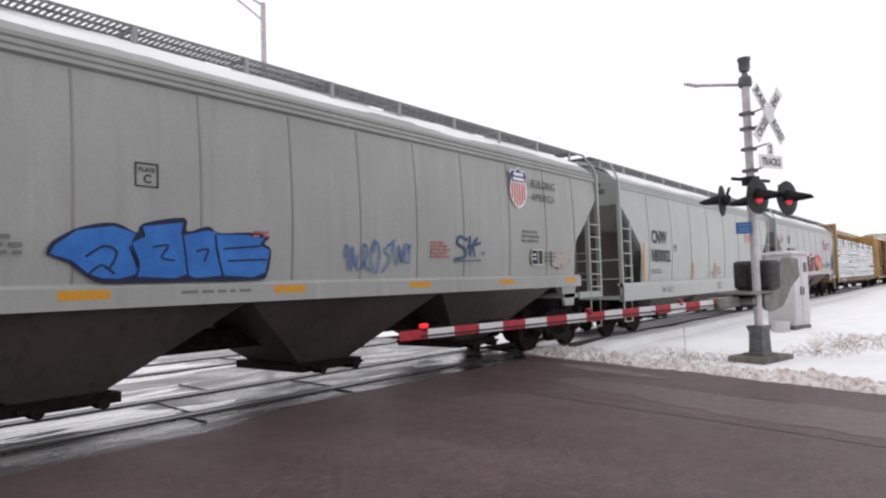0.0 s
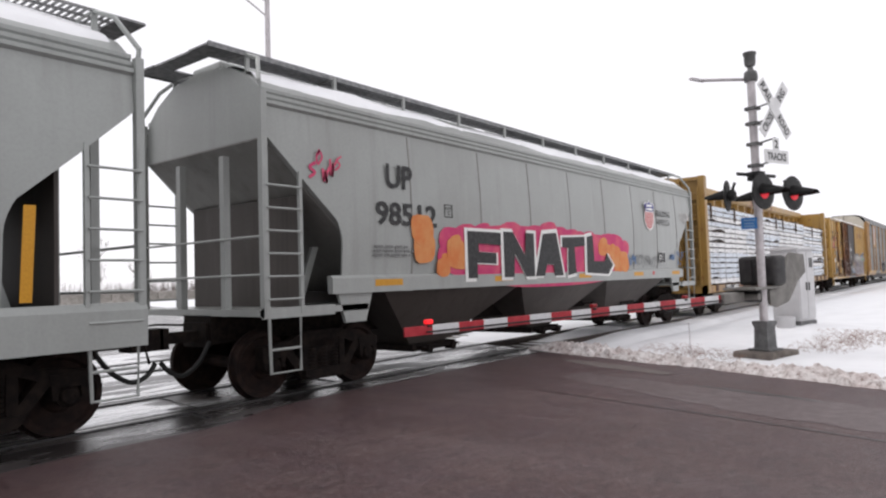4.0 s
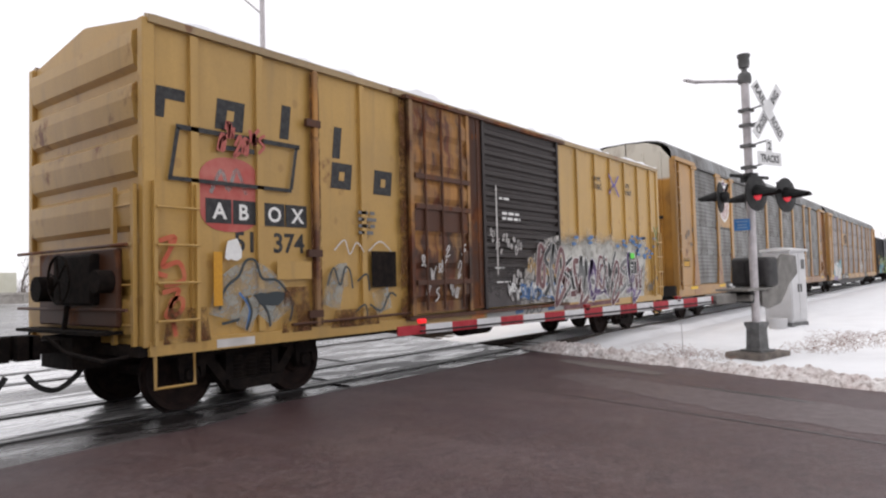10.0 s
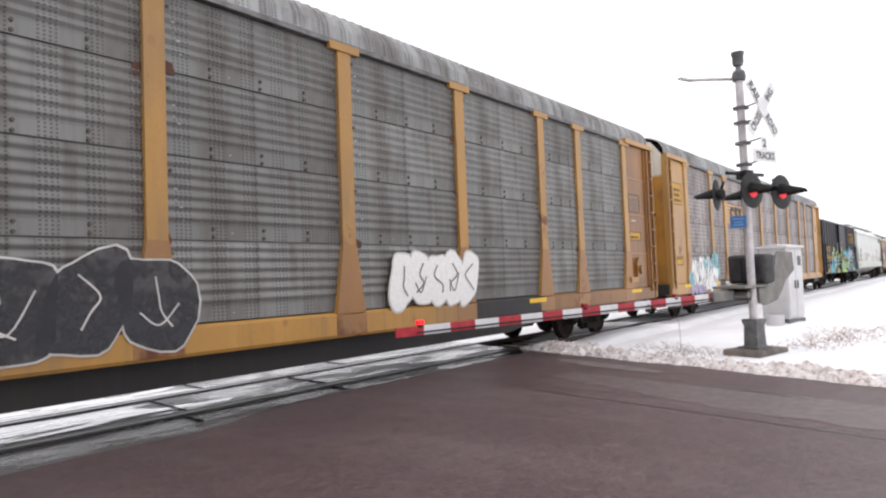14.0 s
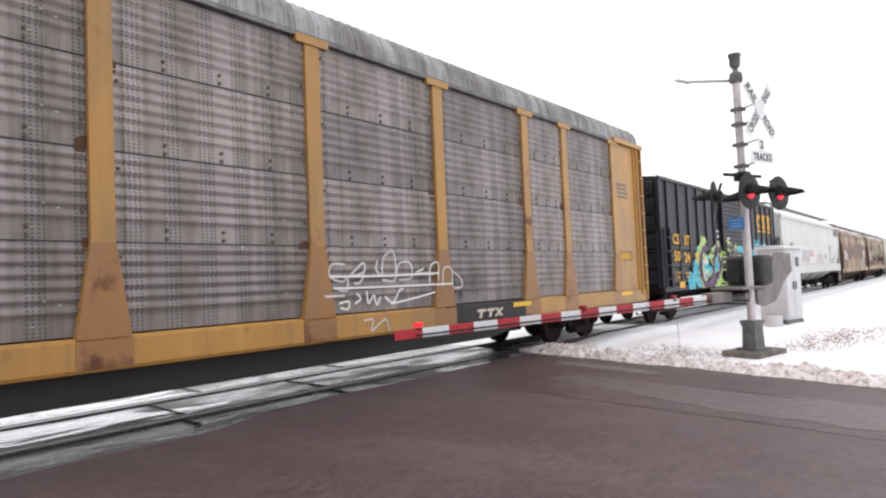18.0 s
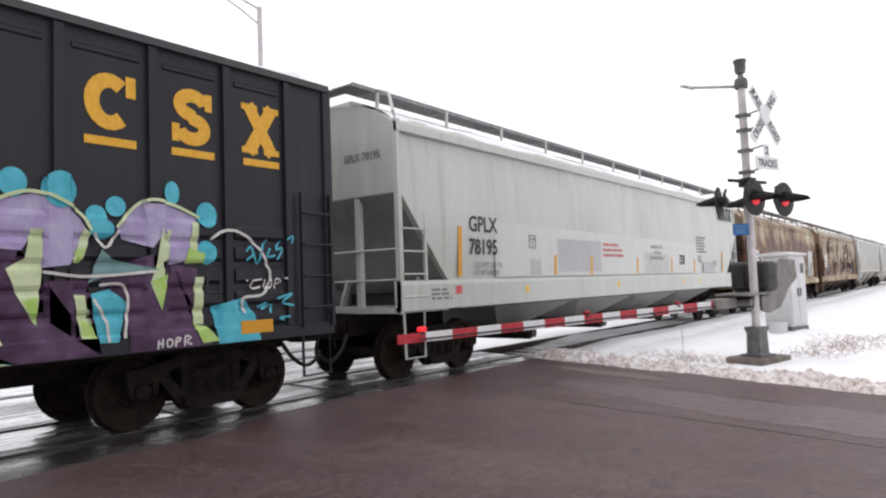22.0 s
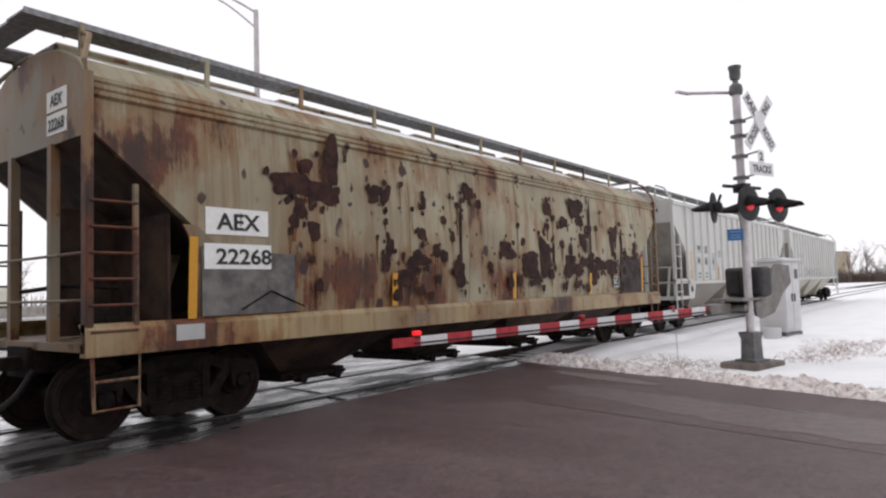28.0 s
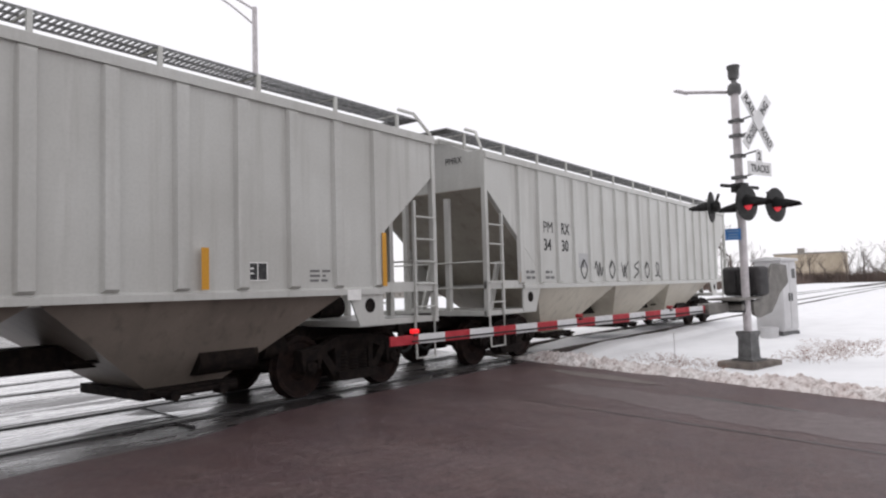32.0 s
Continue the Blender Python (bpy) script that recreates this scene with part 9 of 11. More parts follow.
# 8: dark boxcar
L8, U8 = 15.80, 151.55
c8 = car_root("boxcar", "dark navy boxcar with lime and cyan graffiti", "freight car", U8)
RIB_Z = (1.24, 1.51, 1.78, 2.05, 2.32)
ribs8 = [0.69, 1.71, 2.73, 3.70, 4.68, 5.60] + [10.25, 11.2, 12.1, 13.1, 14.06, 15.0]
boxcar_shell(c8, L8, 1.06, 4.46, NAVY_BOX, paint("dark_roof_paint", (0.05, 0.05, 0.055), amount=0.4, seed=83), 0.26, ribs8, None)
for fr in (True, False):
    boxcar_end(c8, L8, fr, 1.08, 4.44, NAVY_BOX, 0.26)
slat_door(c8, 6.36, 9.82, 1.12, 4.36, NAVY_BOX, 19, "dark ribbed sliding door")
for z in (1.06, 4.40):
    part("door_track", one_box(5.9, 10.1, -1.66, -1.50, z - 0.04, z + 0.02), NAVY_BOX, c8)
for a, b in zip(ribs8, ribs8[1:]):
    if 5.5 < a < 10:
        continue
    for z in RIB_Z:
        bm = prism_x(bmesh.new(), [(-1.488, z - 0.10), (-1.526, z - 0.05), (-1.526, z + 0.05), (-1.488, z + 0.10)], a + 0.10, b - 0.10)
        part("pressed_rib", bm, NAVY_BOX, c8)
    bm = prism_x(bmesh.new(), [(-1.488, 4.16), (-1.508, 4.18), (-1.508, 4.22), (-1.488, 4.24)], a + 0.14, b - 0.14)
    part("pressed_rib", bm, NAVY_BOX, c8)
for w, x, z in (("CS", 1.02, 2.44), ("XT", 2.06, 2.42), ("50", 1.06, 1.90), ("24", 2.04, 1.86), ("81", 2.96, 1.86)):
    lettering(w, x, z, 0.32, YELLOW_TEXT, c8, -1.531 if x < 2.9 else -1.60, 0.58 if x < 2.9 else 0.34)
lettering("LD LMT", 1.10, 1.47, 0.10, YELLOW_TEXT, c8, -1.531, 0.56)
lettering("LT WT", 1.10, 1.33, 0.10, YELLOW_TEXT, c8, -1.531, 0.46)
small_print(c8, 2.1, 1.36, 0.45, 0.22, 2, YELLOW_TEXT, 52, -1.531)
bm = flat(bmesh.new(), [(1.36, 1.04), (1.85, 1.04), (1.85, 1.24), (1.36, 1.24)], -1.56)
part("plate", bm, YELLOW_TEXT, c8)
reflectors(c8, (14.2,), 1.06, 0.48, 0.16, -1.56)
PALE_LIME = rough_mat("pale_lime_spray_paint", (0.42, 0.50, 0.28), (0.55, 0.62, 0.40), 4, 0.6, 0.05)
DEEP_PURPLE = rough_mat("deep_purple_spray_paint", (0.040, 0.017, 0.042), (0.10, 0.055, 0.11), 3, 0.6, 0.05)


def surf8(x, z):
    """How far the ribbed side stands out at (x, z)."""
    if 6.34 < x < 9.84:
        if z < 1.14:
            return -1.663
        if x < 6.46 or x > 9.72:
            return -1.643
        d = abs(((z - 1.22) / 0.16) % 1.0 - 0.5) * 0.16
        return -1.580 - 0.045 * min(1.0, max(0.0, (0.0576 - d) / 0.0288))
    if z < 1.14:
        return -1.553
    if min(abs(x - r) for r in ribs8) < 0.09:
        return -1.548
    d = min(abs(z - r) for r in RIB_Z)
    return -1.492 - 0.034 * min(1.0, max(0.0, (0.10 - d) / 0.05))


@functools.lru_cache(maxsize=None)
def cover8(x, z):
    return min(surf8(x + a, z + b) for a in (-0.035, 0.0, 0.035) for b in (-0.025, 0.0, 0.025))


def over8(x, z):
    return cover8(round(x, 2), round(z, 2))


def draped_poly(pts, lift):
    """A filled paint shape that follows the ribs of the side."""
    bm = bmesh.new()
    bmesh.ops.triangulate(bm, faces=[bm.faces.new([bm.verts.new((x, 0.0, z)) for x, z in pts])])
    for axis, step in ((0, 0.05), (2, 0.03)):
        lo, hi = min(v.co[axis] for v in bm.verts), max(v.co[axis] for v in bm.verts)
        for k in range(1, int((hi - lo) / step)):
            at, no = [0.0, 0.0, 0.0], [0.0, 0.0, 0.0]
            at[axis], no[axis] = lo + k * step + 0.0007, 1.0
            bmesh.ops.bisect_plane(bm, geom=bm.verts[:] + bm.edges[:] + bm.faces[:], plane_co=at, plane_no=no)
    for v in bm.verts:
        v.co.y = over8(v.co.x, v.co.z) - lift
    return bm


def fill8(layer, material, shapes, label):
    root = None
    for q, pts in enumerate(shapes):
        ob = part("graffiti" if root is None else "spray_fill", draped_poly(pts, 0.003 + 0.004 * layer + 0.0003 * q), material, root or c8, label if root is None else "")
        root = root or ob


def draped(pts, w, lift):
    """A rounded paint stroke that follows the ribs of the side."""
    line = curve_pts(pts, 8)
    run = [0.0]
    for p, q in zip(line, line[1:]):
        run.append(run[-1] + math.dist(p, q))
    n, m = max(3, int(run[-1] / 0.035)), max(2, int(w / 0.035))
    xs = np.interp(np.linspace(0, run[-1], n + 1), run, [p[0] for p in line])
    zs = np.interp(np.linspace(0, run[-1], n + 1), run, [p[1] for p in line])
    vs = []
    for i in range(n + 1):
        dx, dz = xs[min(i + 1, n)] - xs[max(i - 1, 0)], zs[min(i + 1, n)] - zs[max(i - 1, 0)]
        ln = math.hypot(dx, dz) or 1.0
        end = min(i, n - i) * run[-1] / n
        ww = w * math.sqrt(min(1.0, (end + 0.012) / (w * 0.5)))
        for j in range(m + 1):
            k = (j / m - 0.5) * ww
            x, z = xs[i] - dz / ln * k, max(0.962, zs[i] + dx / ln * k)
            vs.append((x, over8(x, z) - lift, z))
    fs = [(i * (m + 1) + j, i * (m + 1) + j + 1, (i + 1) * (m + 1) + j + 1, (i + 1) * (m + 1) + j) for i in range(n) for j in range(m)]
    me = bpy.data.meshes.new("spray_stroke")
    me.from_pydata(vs, [], fs)
    return me


def spray8(layer, material, width, rim, lines, label):
    root = None
    for q, pts in enumerate(lines):
        lift = 0.012 + 0.005 * layer + 0.0004 * q
        if rim:
            ob = part("graffiti" if root is None else "spray_outline", draped(pts, width + 0.07, lift), rim, root or c8, label if root is None else "")
            root = root or ob
        ob = part("graffiti" if root is None else "spray_stroke", draped(pts, width, lift + 0.004), material, root or c8, label if root is None else "")
        root = root or ob


spray8(0, CYAN_SPRAY, 1.1, None, ([(2.75, 1.52), (4.4, 1.55), (6.25, 1.5)], [(2.2, 1.08), (2.5, 1.12), (2.9, 1.2)]), "cyan sprayed ground of graffiti")
spray8(0, LIME_SPRAY, 0.85, None, ([(6.45, 1.5), (7.6, 1.55), (8.9, 1.4)],), "lime sprayed ground of graffiti on the door")
spray8(0, CYAN_SPRAY, 0.36, None, ([(4.56, 1.81), (4.83, 1.87), (5.03, 1.85)], [(4.62, 1.56), (4.83, 1.51), (4.98, 1.42)], [(5.56, 1.69), (5.64, 1.59)], [(5.28, 0.91), (5.83, 0.89)], [(3.33, 2.21), (3.46, 2.25), (3.59, 2.28)], [(3.27, 1.29), (3.52, 1.13)]), "cyan sprayed patches of graffiti")
spray8(1, LIME_SPRAY, 0.38, None, ([(3.43, 1.78), (3.52, 2.11), (3.72, 2.32), (4.04, 2.48), (4.34, 2.56), (4.54, 2.51)], [(3.93, 2.06), (4.22, 2.07), (4.5, 2.12)], [(4.75, 2.23), (4.92, 2.02), (5.24, 1.89)], [(5.86, 2.18), (6.08, 2.23), (6.21, 1.99), (6.12, 1.6), (5.89, 1.33)], [(3.55, 1.13), (3.89, 1.15), (4.14, 1.23)], [(4.61, 1.07), (5.14, 1.15), (5.62, 0.98), (6.05, 1.08)], [(5.84, 1.19), (6.11, 1.08), (6.28, 0.92)], [(3.46, 1.42), (3.52, 1.27)], [(3.89, 1.78), (3.93, 1.32)]), "lime sprayed ground of graffiti")
spray8(2, LIME_SPRAY, 0.11, PALE_LIME, ([(5.02, 2.32), (5.3, 2.29), (5.65, 2.46)], [(3.59, 2.44), (3.72, 2.43), (3.82, 2.38), (4.17, 2.48)], [(4, 2.77), (4.1, 2.66), (4.21, 2.6)], [(5.92, 2.58), (6.08, 2.47), (6.2, 2.53)]), "lime sprayed ground of graffiti")
spray8(3, GREY_SPRAY, 0.15, PALE_LIME, ([(4.04, 1.97), (4.04, 1.78)], [(4.17, 2.03), (4.18, 1.75)], [(4.32, 1.99), (4.34, 1.77)], [(4.47, 1.97), (4.48, 1.79)], [(4, 1.53), (4.04, 1.29)], [(4.24, 1.57), (4.25, 1.38)], [(4.43, 1.61), (4.44, 1.39)]), "pale sprayed teeth with lime rims")
spray8(4, DEEP_PURPLE, 0.27, PALE_LIME, ([(4.4, 2.11), (4.23, 2.29), (3.93, 2.26), (3.69, 2.06), (3.59, 1.74), (3.65, 1.41), (3.85, 1.14), (4.22, 1.08), (4.61, 1.25), (4.98, 1.28)], [(4.38, 2.54), (4.39, 2.18)], [(5.65, 2.43), (5.39, 2.12), (5.2, 1.85), (5.1, 1.54), (5.06, 1.27)], [(5.75, 2.08), (5.96, 1.89), (6.06, 1.7), (5.84, 1.47), (5.43, 1.34), (5.14, 1.15), (4.74, 1.02), (4.29, 0.95)], [(5.86, 2.2), (6.02, 2.31), (6.2, 2.22)], [(4.8, 2.28), (4.82, 2.21)]), "purple sprayed letters with pale lime rims")
spray8(5, CYAN_SPRAY, 0.26, None, ([(7.93, 2.29), (8.59, 2.36), (9.45, 2.18)], [(6.68, 1.49), (7.17, 1.51)], [(7.94, 1.44), (8.34, 1.43)], [(9.31, 1.27), (9.8, 1.18)], [(6.77, 1.2), (7.23, 1.2)]), "cyan sprayed patches of graffiti")
spray8(6, LIME_SPRAY, 0.38, None, ([(6.67, 2.3), (7.07, 2.53)], [(6.79, 1.84), (7.32, 1.63), (8.06, 1.66), (8.5, 1.42), (8.04, 1.13), (6.77, 1.15)], [(7.7, 2.34), (8.05, 2.41)], [(6.57, 0.89), (7.02, 0.96), (7.73, 0.9), (8.87, 0.9)]), "lime sprayed ground of graffiti")
spray8(7, LIME_SPRAY, 0.11, PALE_LIME, ([(8.32, 2.13), (8.65, 1.93)], [(8.99, 1.91), (9.35, 2.09)], [(8.91, 1.62), (9.27, 1.58), (9.26, 1.21)], [(6.62, 2.68), (6.94, 2.55), (7.14, 2.53)], [(5.83, 0.91), (6.28, 0.9)]), "lime sprayed ground of graffiti")
spray8(8, DEEP_PURPLE, 0.23, PALE_LIME, ([(6.68, 2.41), (7.07, 2.43), (7.34, 2.26), (7.06, 2.04), (6.73, 1.88)], [(7.34, 2.48), (7.55, 2.17), (7.62, 1.62), (7.58, 1.07)], [(7.81, 2.32), (8.08, 2.12), (8.17, 1.9), (7.77, 1.77), (7.62, 1.62)], [(8.47, 1.72), (8.76, 1.41), (8.6, 1.06)], [(6.43, 2.19), (6.33, 1.75), (6.53, 1.49), (6.41, 1.05)], [(6.76, 0.95), (7.65, 0.82)]), "purple sprayed letters with pale lime rims")
fill8(0, CYAN_SPRAY, ([(9.25, 0.97), (9.43, 1.05), (9.68, 0.97), (9.68, 0.97), (9.25, 0.97)], [(9.52, 1.59), (9.71, 1.67), (9.81, 1.53), (9.78, 1.32), (9.65, 1.3), (9.54, 1.37)], [(10.52, 0.97), (10.66, 1.11), (10.82, 0.97), (10.58, 0.97)], [(11.2, 1.35), (11.47, 1.34), (11.49, 1), (11.68, 0.97), (11.42, 0.97)], [(12.41, 1.61), (12.73, 1.69), (12.78, 1.46), (12.68, 1.09), (12.45, 1.1)], [(13.8, 1.42), (14.25, 1.51), (14.43, 1.29), (14.49, 0.97), (13.89, 0.97)],), "cyan sprayed ground between letters")
fill8(1, DEEP_PURPLE, ([(10.16, 2.14), (10.36, 2.06), (10.31, 1.66), (10.13, 1.15), (10.24, 0.97), (10.2, 0.97), (9.68, 0.97), (9.68, 0.97), (9.76, 1.29), (9.88, 1.35)], [(10.34, 2.11), (10.74, 2.12), (11.11, 1.36), (11.26, 1.02), (11.28, 0.97), (10.82, 0.97), (10.76, 1.07), (10.63, 1.68), (10.31, 1.7)],), "purple sprayed legs of a letter")
fill8(1, DEEP_PURPLE, ([(11.35, 2.11), (11.73, 2.09), (11.67, 1.8), (11.79, 1.49), (11.89, 1.32), (11.99, 1.75), (12.38, 1.75), (12.34, 1.16), (12.48, 1.01), (12.5, 0.97), (11.7, 0.97), (11.47, 1.09), (11.36, 1.39), (11.3, 1.84)],), "purple sprayed lower half of a letter")
fill8(1, DEEP_PURPLE, ([(12.71, 1.93), (13.08, 2.03), (13.08, 1.64), (13.16, 1.42), (13.32, 1.93), (13.62, 1.87), (13.57, 1.23), (13.78, 0.97), (12.8, 0.97), (12.79, 1.5), (12.47, 1.77)],), "purple sprayed lower half of a letter")
fill8(2, LILAC_SPRAY, ([(9.83, 2.22), (10.11, 2.3), (10.2, 2.47), (10.42, 2.57), (10.74, 2.4), (10.8, 2.05), (10.55, 2.05), (10.47, 2.18), (10.37, 2.06), (10.18, 2.12), (9.93, 2.07)],), "lilac sprayed peaked cap of a letter")
fill8(2, LILAC_SPRAY, ([(11.37, 2.36), (11.59, 2.54), (11.89, 2.62), (12.24, 2.47), (12.37, 2.27), (12.19, 1.91), (11.93, 1.88), (11.9, 2.27), (11.75, 2.05), (11.35, 2.08), (11.45, 2.23)],), "lilac sprayed peaked cap of a letter")
fill8(2, LILAC_SPRAY, ([(12.67, 2.32), (12.97, 2.6), (13.29, 2.6), (13.63, 2.47), (13.67, 2.01), (13.28, 1.91), (13.22, 2.29), (13.07, 2.1), (12.74, 2.19)],), "lilac sprayed peaked cap of a letter")
fill8(4, PALE_LIME, ([(10.39, 2.04), (10.46, 2.19), (10.58, 1.81), (10.31, 1.82)], [(10.31, 1.69), (10.42, 1.67), (10.34, 1.29), (10.11, 1.14), (10.23, 1.44)], [(10.78, 2.31), (10.9, 2.22), (11.03, 1.8), (11.15, 1.68), (11.11, 1.4), (11.04, 1.36), (10.9, 1.8)], [(11.26, 1.01), (11.48, 1), (11.66, 0.97), (11.37, 0.97)], [(10.33, 1.03), (10.45, 1.02), (10.39, 0.97), (10.22, 0.97)],), "pale sprayed highlights of letters")
fill8(4, PALE_LIME, ([(11.84, 2.27), (11.95, 2.26), (11.93, 1.8), (11.88, 1.32), (11.74, 1.56), (11.62, 1.87), (11.78, 1.97)], [(13.18, 2.32), (13.3, 2.31), (13.24, 1.83), (13.16, 1.4), (13.03, 1.71), (13.11, 1.93)], [(12.34, 2.29), (12.41, 2.24), (12.32, 1.97), (12.21, 1.93)], [(13.57, 2.42), (13.65, 2.41), (13.62, 2.01), (13.53, 2.09)], [(13.59, 1.77), (13.7, 1.77), (13.68, 1.22), (13.55, 1.23)], [(12.23, 1.61), (12.34, 1.6), (12.37, 1.29), (12.45, 1.15), (12.3, 1.16)],), "pale sprayed highlights of letters")
fill8(5, LIME_SPRAY, ([(10.32, 1.69), (10.42, 1.68), (10.38, 1.57), (10.29, 1.56)], [(10.17, 1.3), (10.29, 1.34), (10.13, 1.14)], [(10.36, 1.37), (10.49, 1.42), (10.63, 1.35), (10.59, 1.27), (10.39, 1.28)], [(10.72, 2.21), (10.84, 2.21), (10.88, 2.1), (10.76, 2.1)], [(10.9, 1.86), (11.05, 1.85), (11.08, 1.74), (10.94, 1.74)], [(11.11, 1.68), (11.22, 1.65), (11.2, 1.43), (11.33, 1.1), (11.17, 1.19), (11.12, 1.44)], [(10.09, 2.16), (10.22, 2.16), (10.18, 2.06), (10.07, 2.02)],), "lime sprayed shades of letters")
fill8(5, LIME_SPRAY, ([(11.76, 1.56), (11.89, 1.6), (11.89, 1.32)], [(12.25, 2.06), (12.35, 2.08), (12.29, 1.93), (12.22, 1.93)], [(13.04, 1.73), (13.25, 1.81), (13.16, 1.41)], [(12.29, 1.36), (12.4, 1.29), (12.45, 1.15), (12.31, 1.17)], [(12.42, 0.97), (12.68, 0.97), (12.5, 0.97)], [(13.55, 1.23), (13.72, 1.19), (13.89, 1.01), (13.66, 1)], [(13.51, 2.11), (13.72, 2.05), (13.71, 1.94), (13.46, 1.93)], [(10.34, 1.96), (10.48, 1.98), (10.56, 1.84), (10.36, 1.85)],), "lime sprayed shades of letters")
spray8(6, PALE_LIME, 0.035, None, ([(9.83, 2.22), (10.11, 2.3), (10.2, 2.47), (10.42, 2.58), (10.75, 2.4), (10.9, 2.19)], [(10.18, 2.12), (10.03, 1.77), (9.88, 1.32)], [(11.37, 2.36), (11.59, 2.55), (11.89, 2.63), (12.25, 2.48), (12.4, 2.27)], [(11.31, 2.08), (11.35, 1.8), (11.56, 1.16)], [(12.66, 2.31), (12.96, 2.61), (13.29, 2.61), (13.66, 2.47)], [(10.31, 1.7), (10.63, 1.7)],), "thin pale sprayed rims")
spray8(6, GREY_SPRAY, 0.03, None, ([(10.84, 2.3), (11.03, 2.34), (11.19, 2.27)], [(10.49, 1.65), (10.69, 1.42), (10.81, 1.07)], [(10.45, 1.62), (10.55, 1.39), (10.56, 1.08)], [(12.41, 1.56), (12.54, 1.33), (12.56, 1.1)], [(12.47, 1.7), (12.73, 1.69), (12.77, 1.46), (12.73, 1.13)], [(11.93, 1.84), (12.36, 1.79), (13.07, 1.84)], [(12.43, 2.25), (12.54, 2.09), (12.69, 2.28)],), "thin pale sprayed curves")
fill8(6, TEAL, ([(12.51, 2.08), (12.62, 1.97), (13.14, 1.86), (12.6, 1.81), (12.36, 1.72), (12.44, 1.88)], [(11.22, 1.33), (11.29, 1.35), (11.47, 1.01), (11.37, 1.05)],), "dull teal sprayed star between letters")
spray8(6, RED_TEXT, 0.05, None, ([(9.54, 2.28), (9.58, 2.29), (9.57, 2.05), (9.56, 1.71)],), "dull red sprayed stroke")
for k, (x, z, r, tall) in enumerate(((9.83, 2.43, 0.24, 1), (10.24, 2.66, 0.23, 1), (10.78, 2.57, 0.27, 0.85), (9.9, 1.99, 0.2, 0.9), (11.69, 2.71, 0.13, 1.1), (12.11, 2.67, 0.17, 1.1), (11.4, 2.52, 0.12, 1), (11.19, 2.05, 0.22, 1.35), (12.68, 2.54, 0.11, 1), (12.47, 2.43, 0.11, 1), (12.52, 2.29, 0.13, 0.8), (13.33, 2.74, 0.09, 1.5), (13.77, 2.51, 0.14, 1.1), (13.75, 2.06, 0.13, 1.1))):
    part("spray_bubble", draped_poly([(x + r * math.cos(a * math.tau / 20), z + r * tall * math.sin(a * math.tau / 20)) for a in range(20)], 0.014 + 0.0006 * k), CYAN_SPRAY, c8, "cyan sprayed bubble")
spray8(6, GREY_SPRAY, 0.035, None, ([(13.79, 2.22), (13.98, 2.33), (14.23, 2.3), (14.49, 2.11), (14.64, 1.8), (14.53, 1.55), (14.22, 1.5), (14.26, 1.32)],), "pale sprayed loop")
spray8(6, CYAN_SPRAY, 0.026, None, ([(14.28, 2.08), (14.36, 2.15), (14.39, 2.04), (14.46, 1.93), (14.52, 2.11), (14.6, 2.24)], [(14.65, 2.13), (14.6, 2.02), (14.73, 2.04)], [(14.82, 2.23), (14.74, 2.11), (14.85, 2.14), (14.76, 1.98)], [(14.41, 2.06), (14.28, 1.97)], [(14.45, 1.38), (14.58, 1.44), (14.5, 1.35), (14.66, 1.41), (14.63, 1.3)], [(14.75, 1.48), (14.98, 1.54), (14.83, 1.43), (15, 1.38)], [(14.85, 1.2), (14.77, 1.23), (14.94, 1.24)], [(14.91, 2.25), (15.01, 2.3), (14.98, 2.2)],), "thin cyan sprayed signature")
spray8(6, GREY_SPRAY, 0.022, None, ([(14.51, 1.73), (14.37, 1.71), (14.37, 1.62), (14.51, 1.64)], [(14.56, 1.73), (14.56, 1.62), (14.67, 1.64), (14.65, 1.74)], [(14.72, 1.61), (14.73, 1.74), (14.81, 1.7), (14.74, 1.67)], [(14.27, 1.72), (14.3, 1.72)], [(14.87, 1.74), (14.91, 1.74)], [(13.1, 1.08), (13.09, 0.98)], [(13.15, 1.09), (13.14, 0.99)], [(13.09, 1.04), (13.15, 1.04)], [(13.2, 1.07), (13.2, 1), (13.26, 1.01), (13.25, 1.08), (13.2, 1.07)], [(13.3, 0.99), (13.31, 1.09), (13.37, 1.07), (13.31, 1.04)], [(13.41, 0.99), (13.42, 1.1), (13.49, 1.08), (13.43, 1.04), (13.5, 1)], [(11.87, 0.9), (11.81, 0.87), (11.87, 0.82)], [(11.9, 0.81), (11.94, 0.9), (11.97, 0.81)], [(12.01, 0.89), (12.07, 0.89), (12.02, 0.81), (12.1, 0.81)],), "small pale sprayed signature")
edge_frame(c8, 13.75, 1.58, 0.2, 0.28, -1.531, 0.02)
for x, z in ((5.75, 2.95), (5.8, 2.75), (5.75, 2.55), (7.2, 3.1), (6.95, 2.7)):
    part("chalk_mark", flat(bmesh.new(), [(x, z), (x + 0.24, z), (x + 0.24, z + 0.09), (x, z + 0.09)], -1.552 if x < 6.3 else -1.632), GREY_SPRAY, c8)
for forms, x in zip(slab_marks(12.36, 3.36, 0.54, 0.62, 0.16, 0.98), (12.36, 13.34, 14.32)):
    badge(c8, forms, -1.500, YELLOW_TEXT, "large yellow underlined badge shape")
    part("badge_bar", flat(bmesh.new(), [(x, 3.19), (x + 0.56, 3.19), (x + 0.56, 3.28), (x, 3.28)], -1.502), YELLOW_TEXT, c8)
edge_snow(c8, L8, 4.52, -1.48, 8, -0.10)
truck(c8, 1.70)
truck(c8, L8 - 1.70)
brake_gear(c8, 6.8, 0.68)

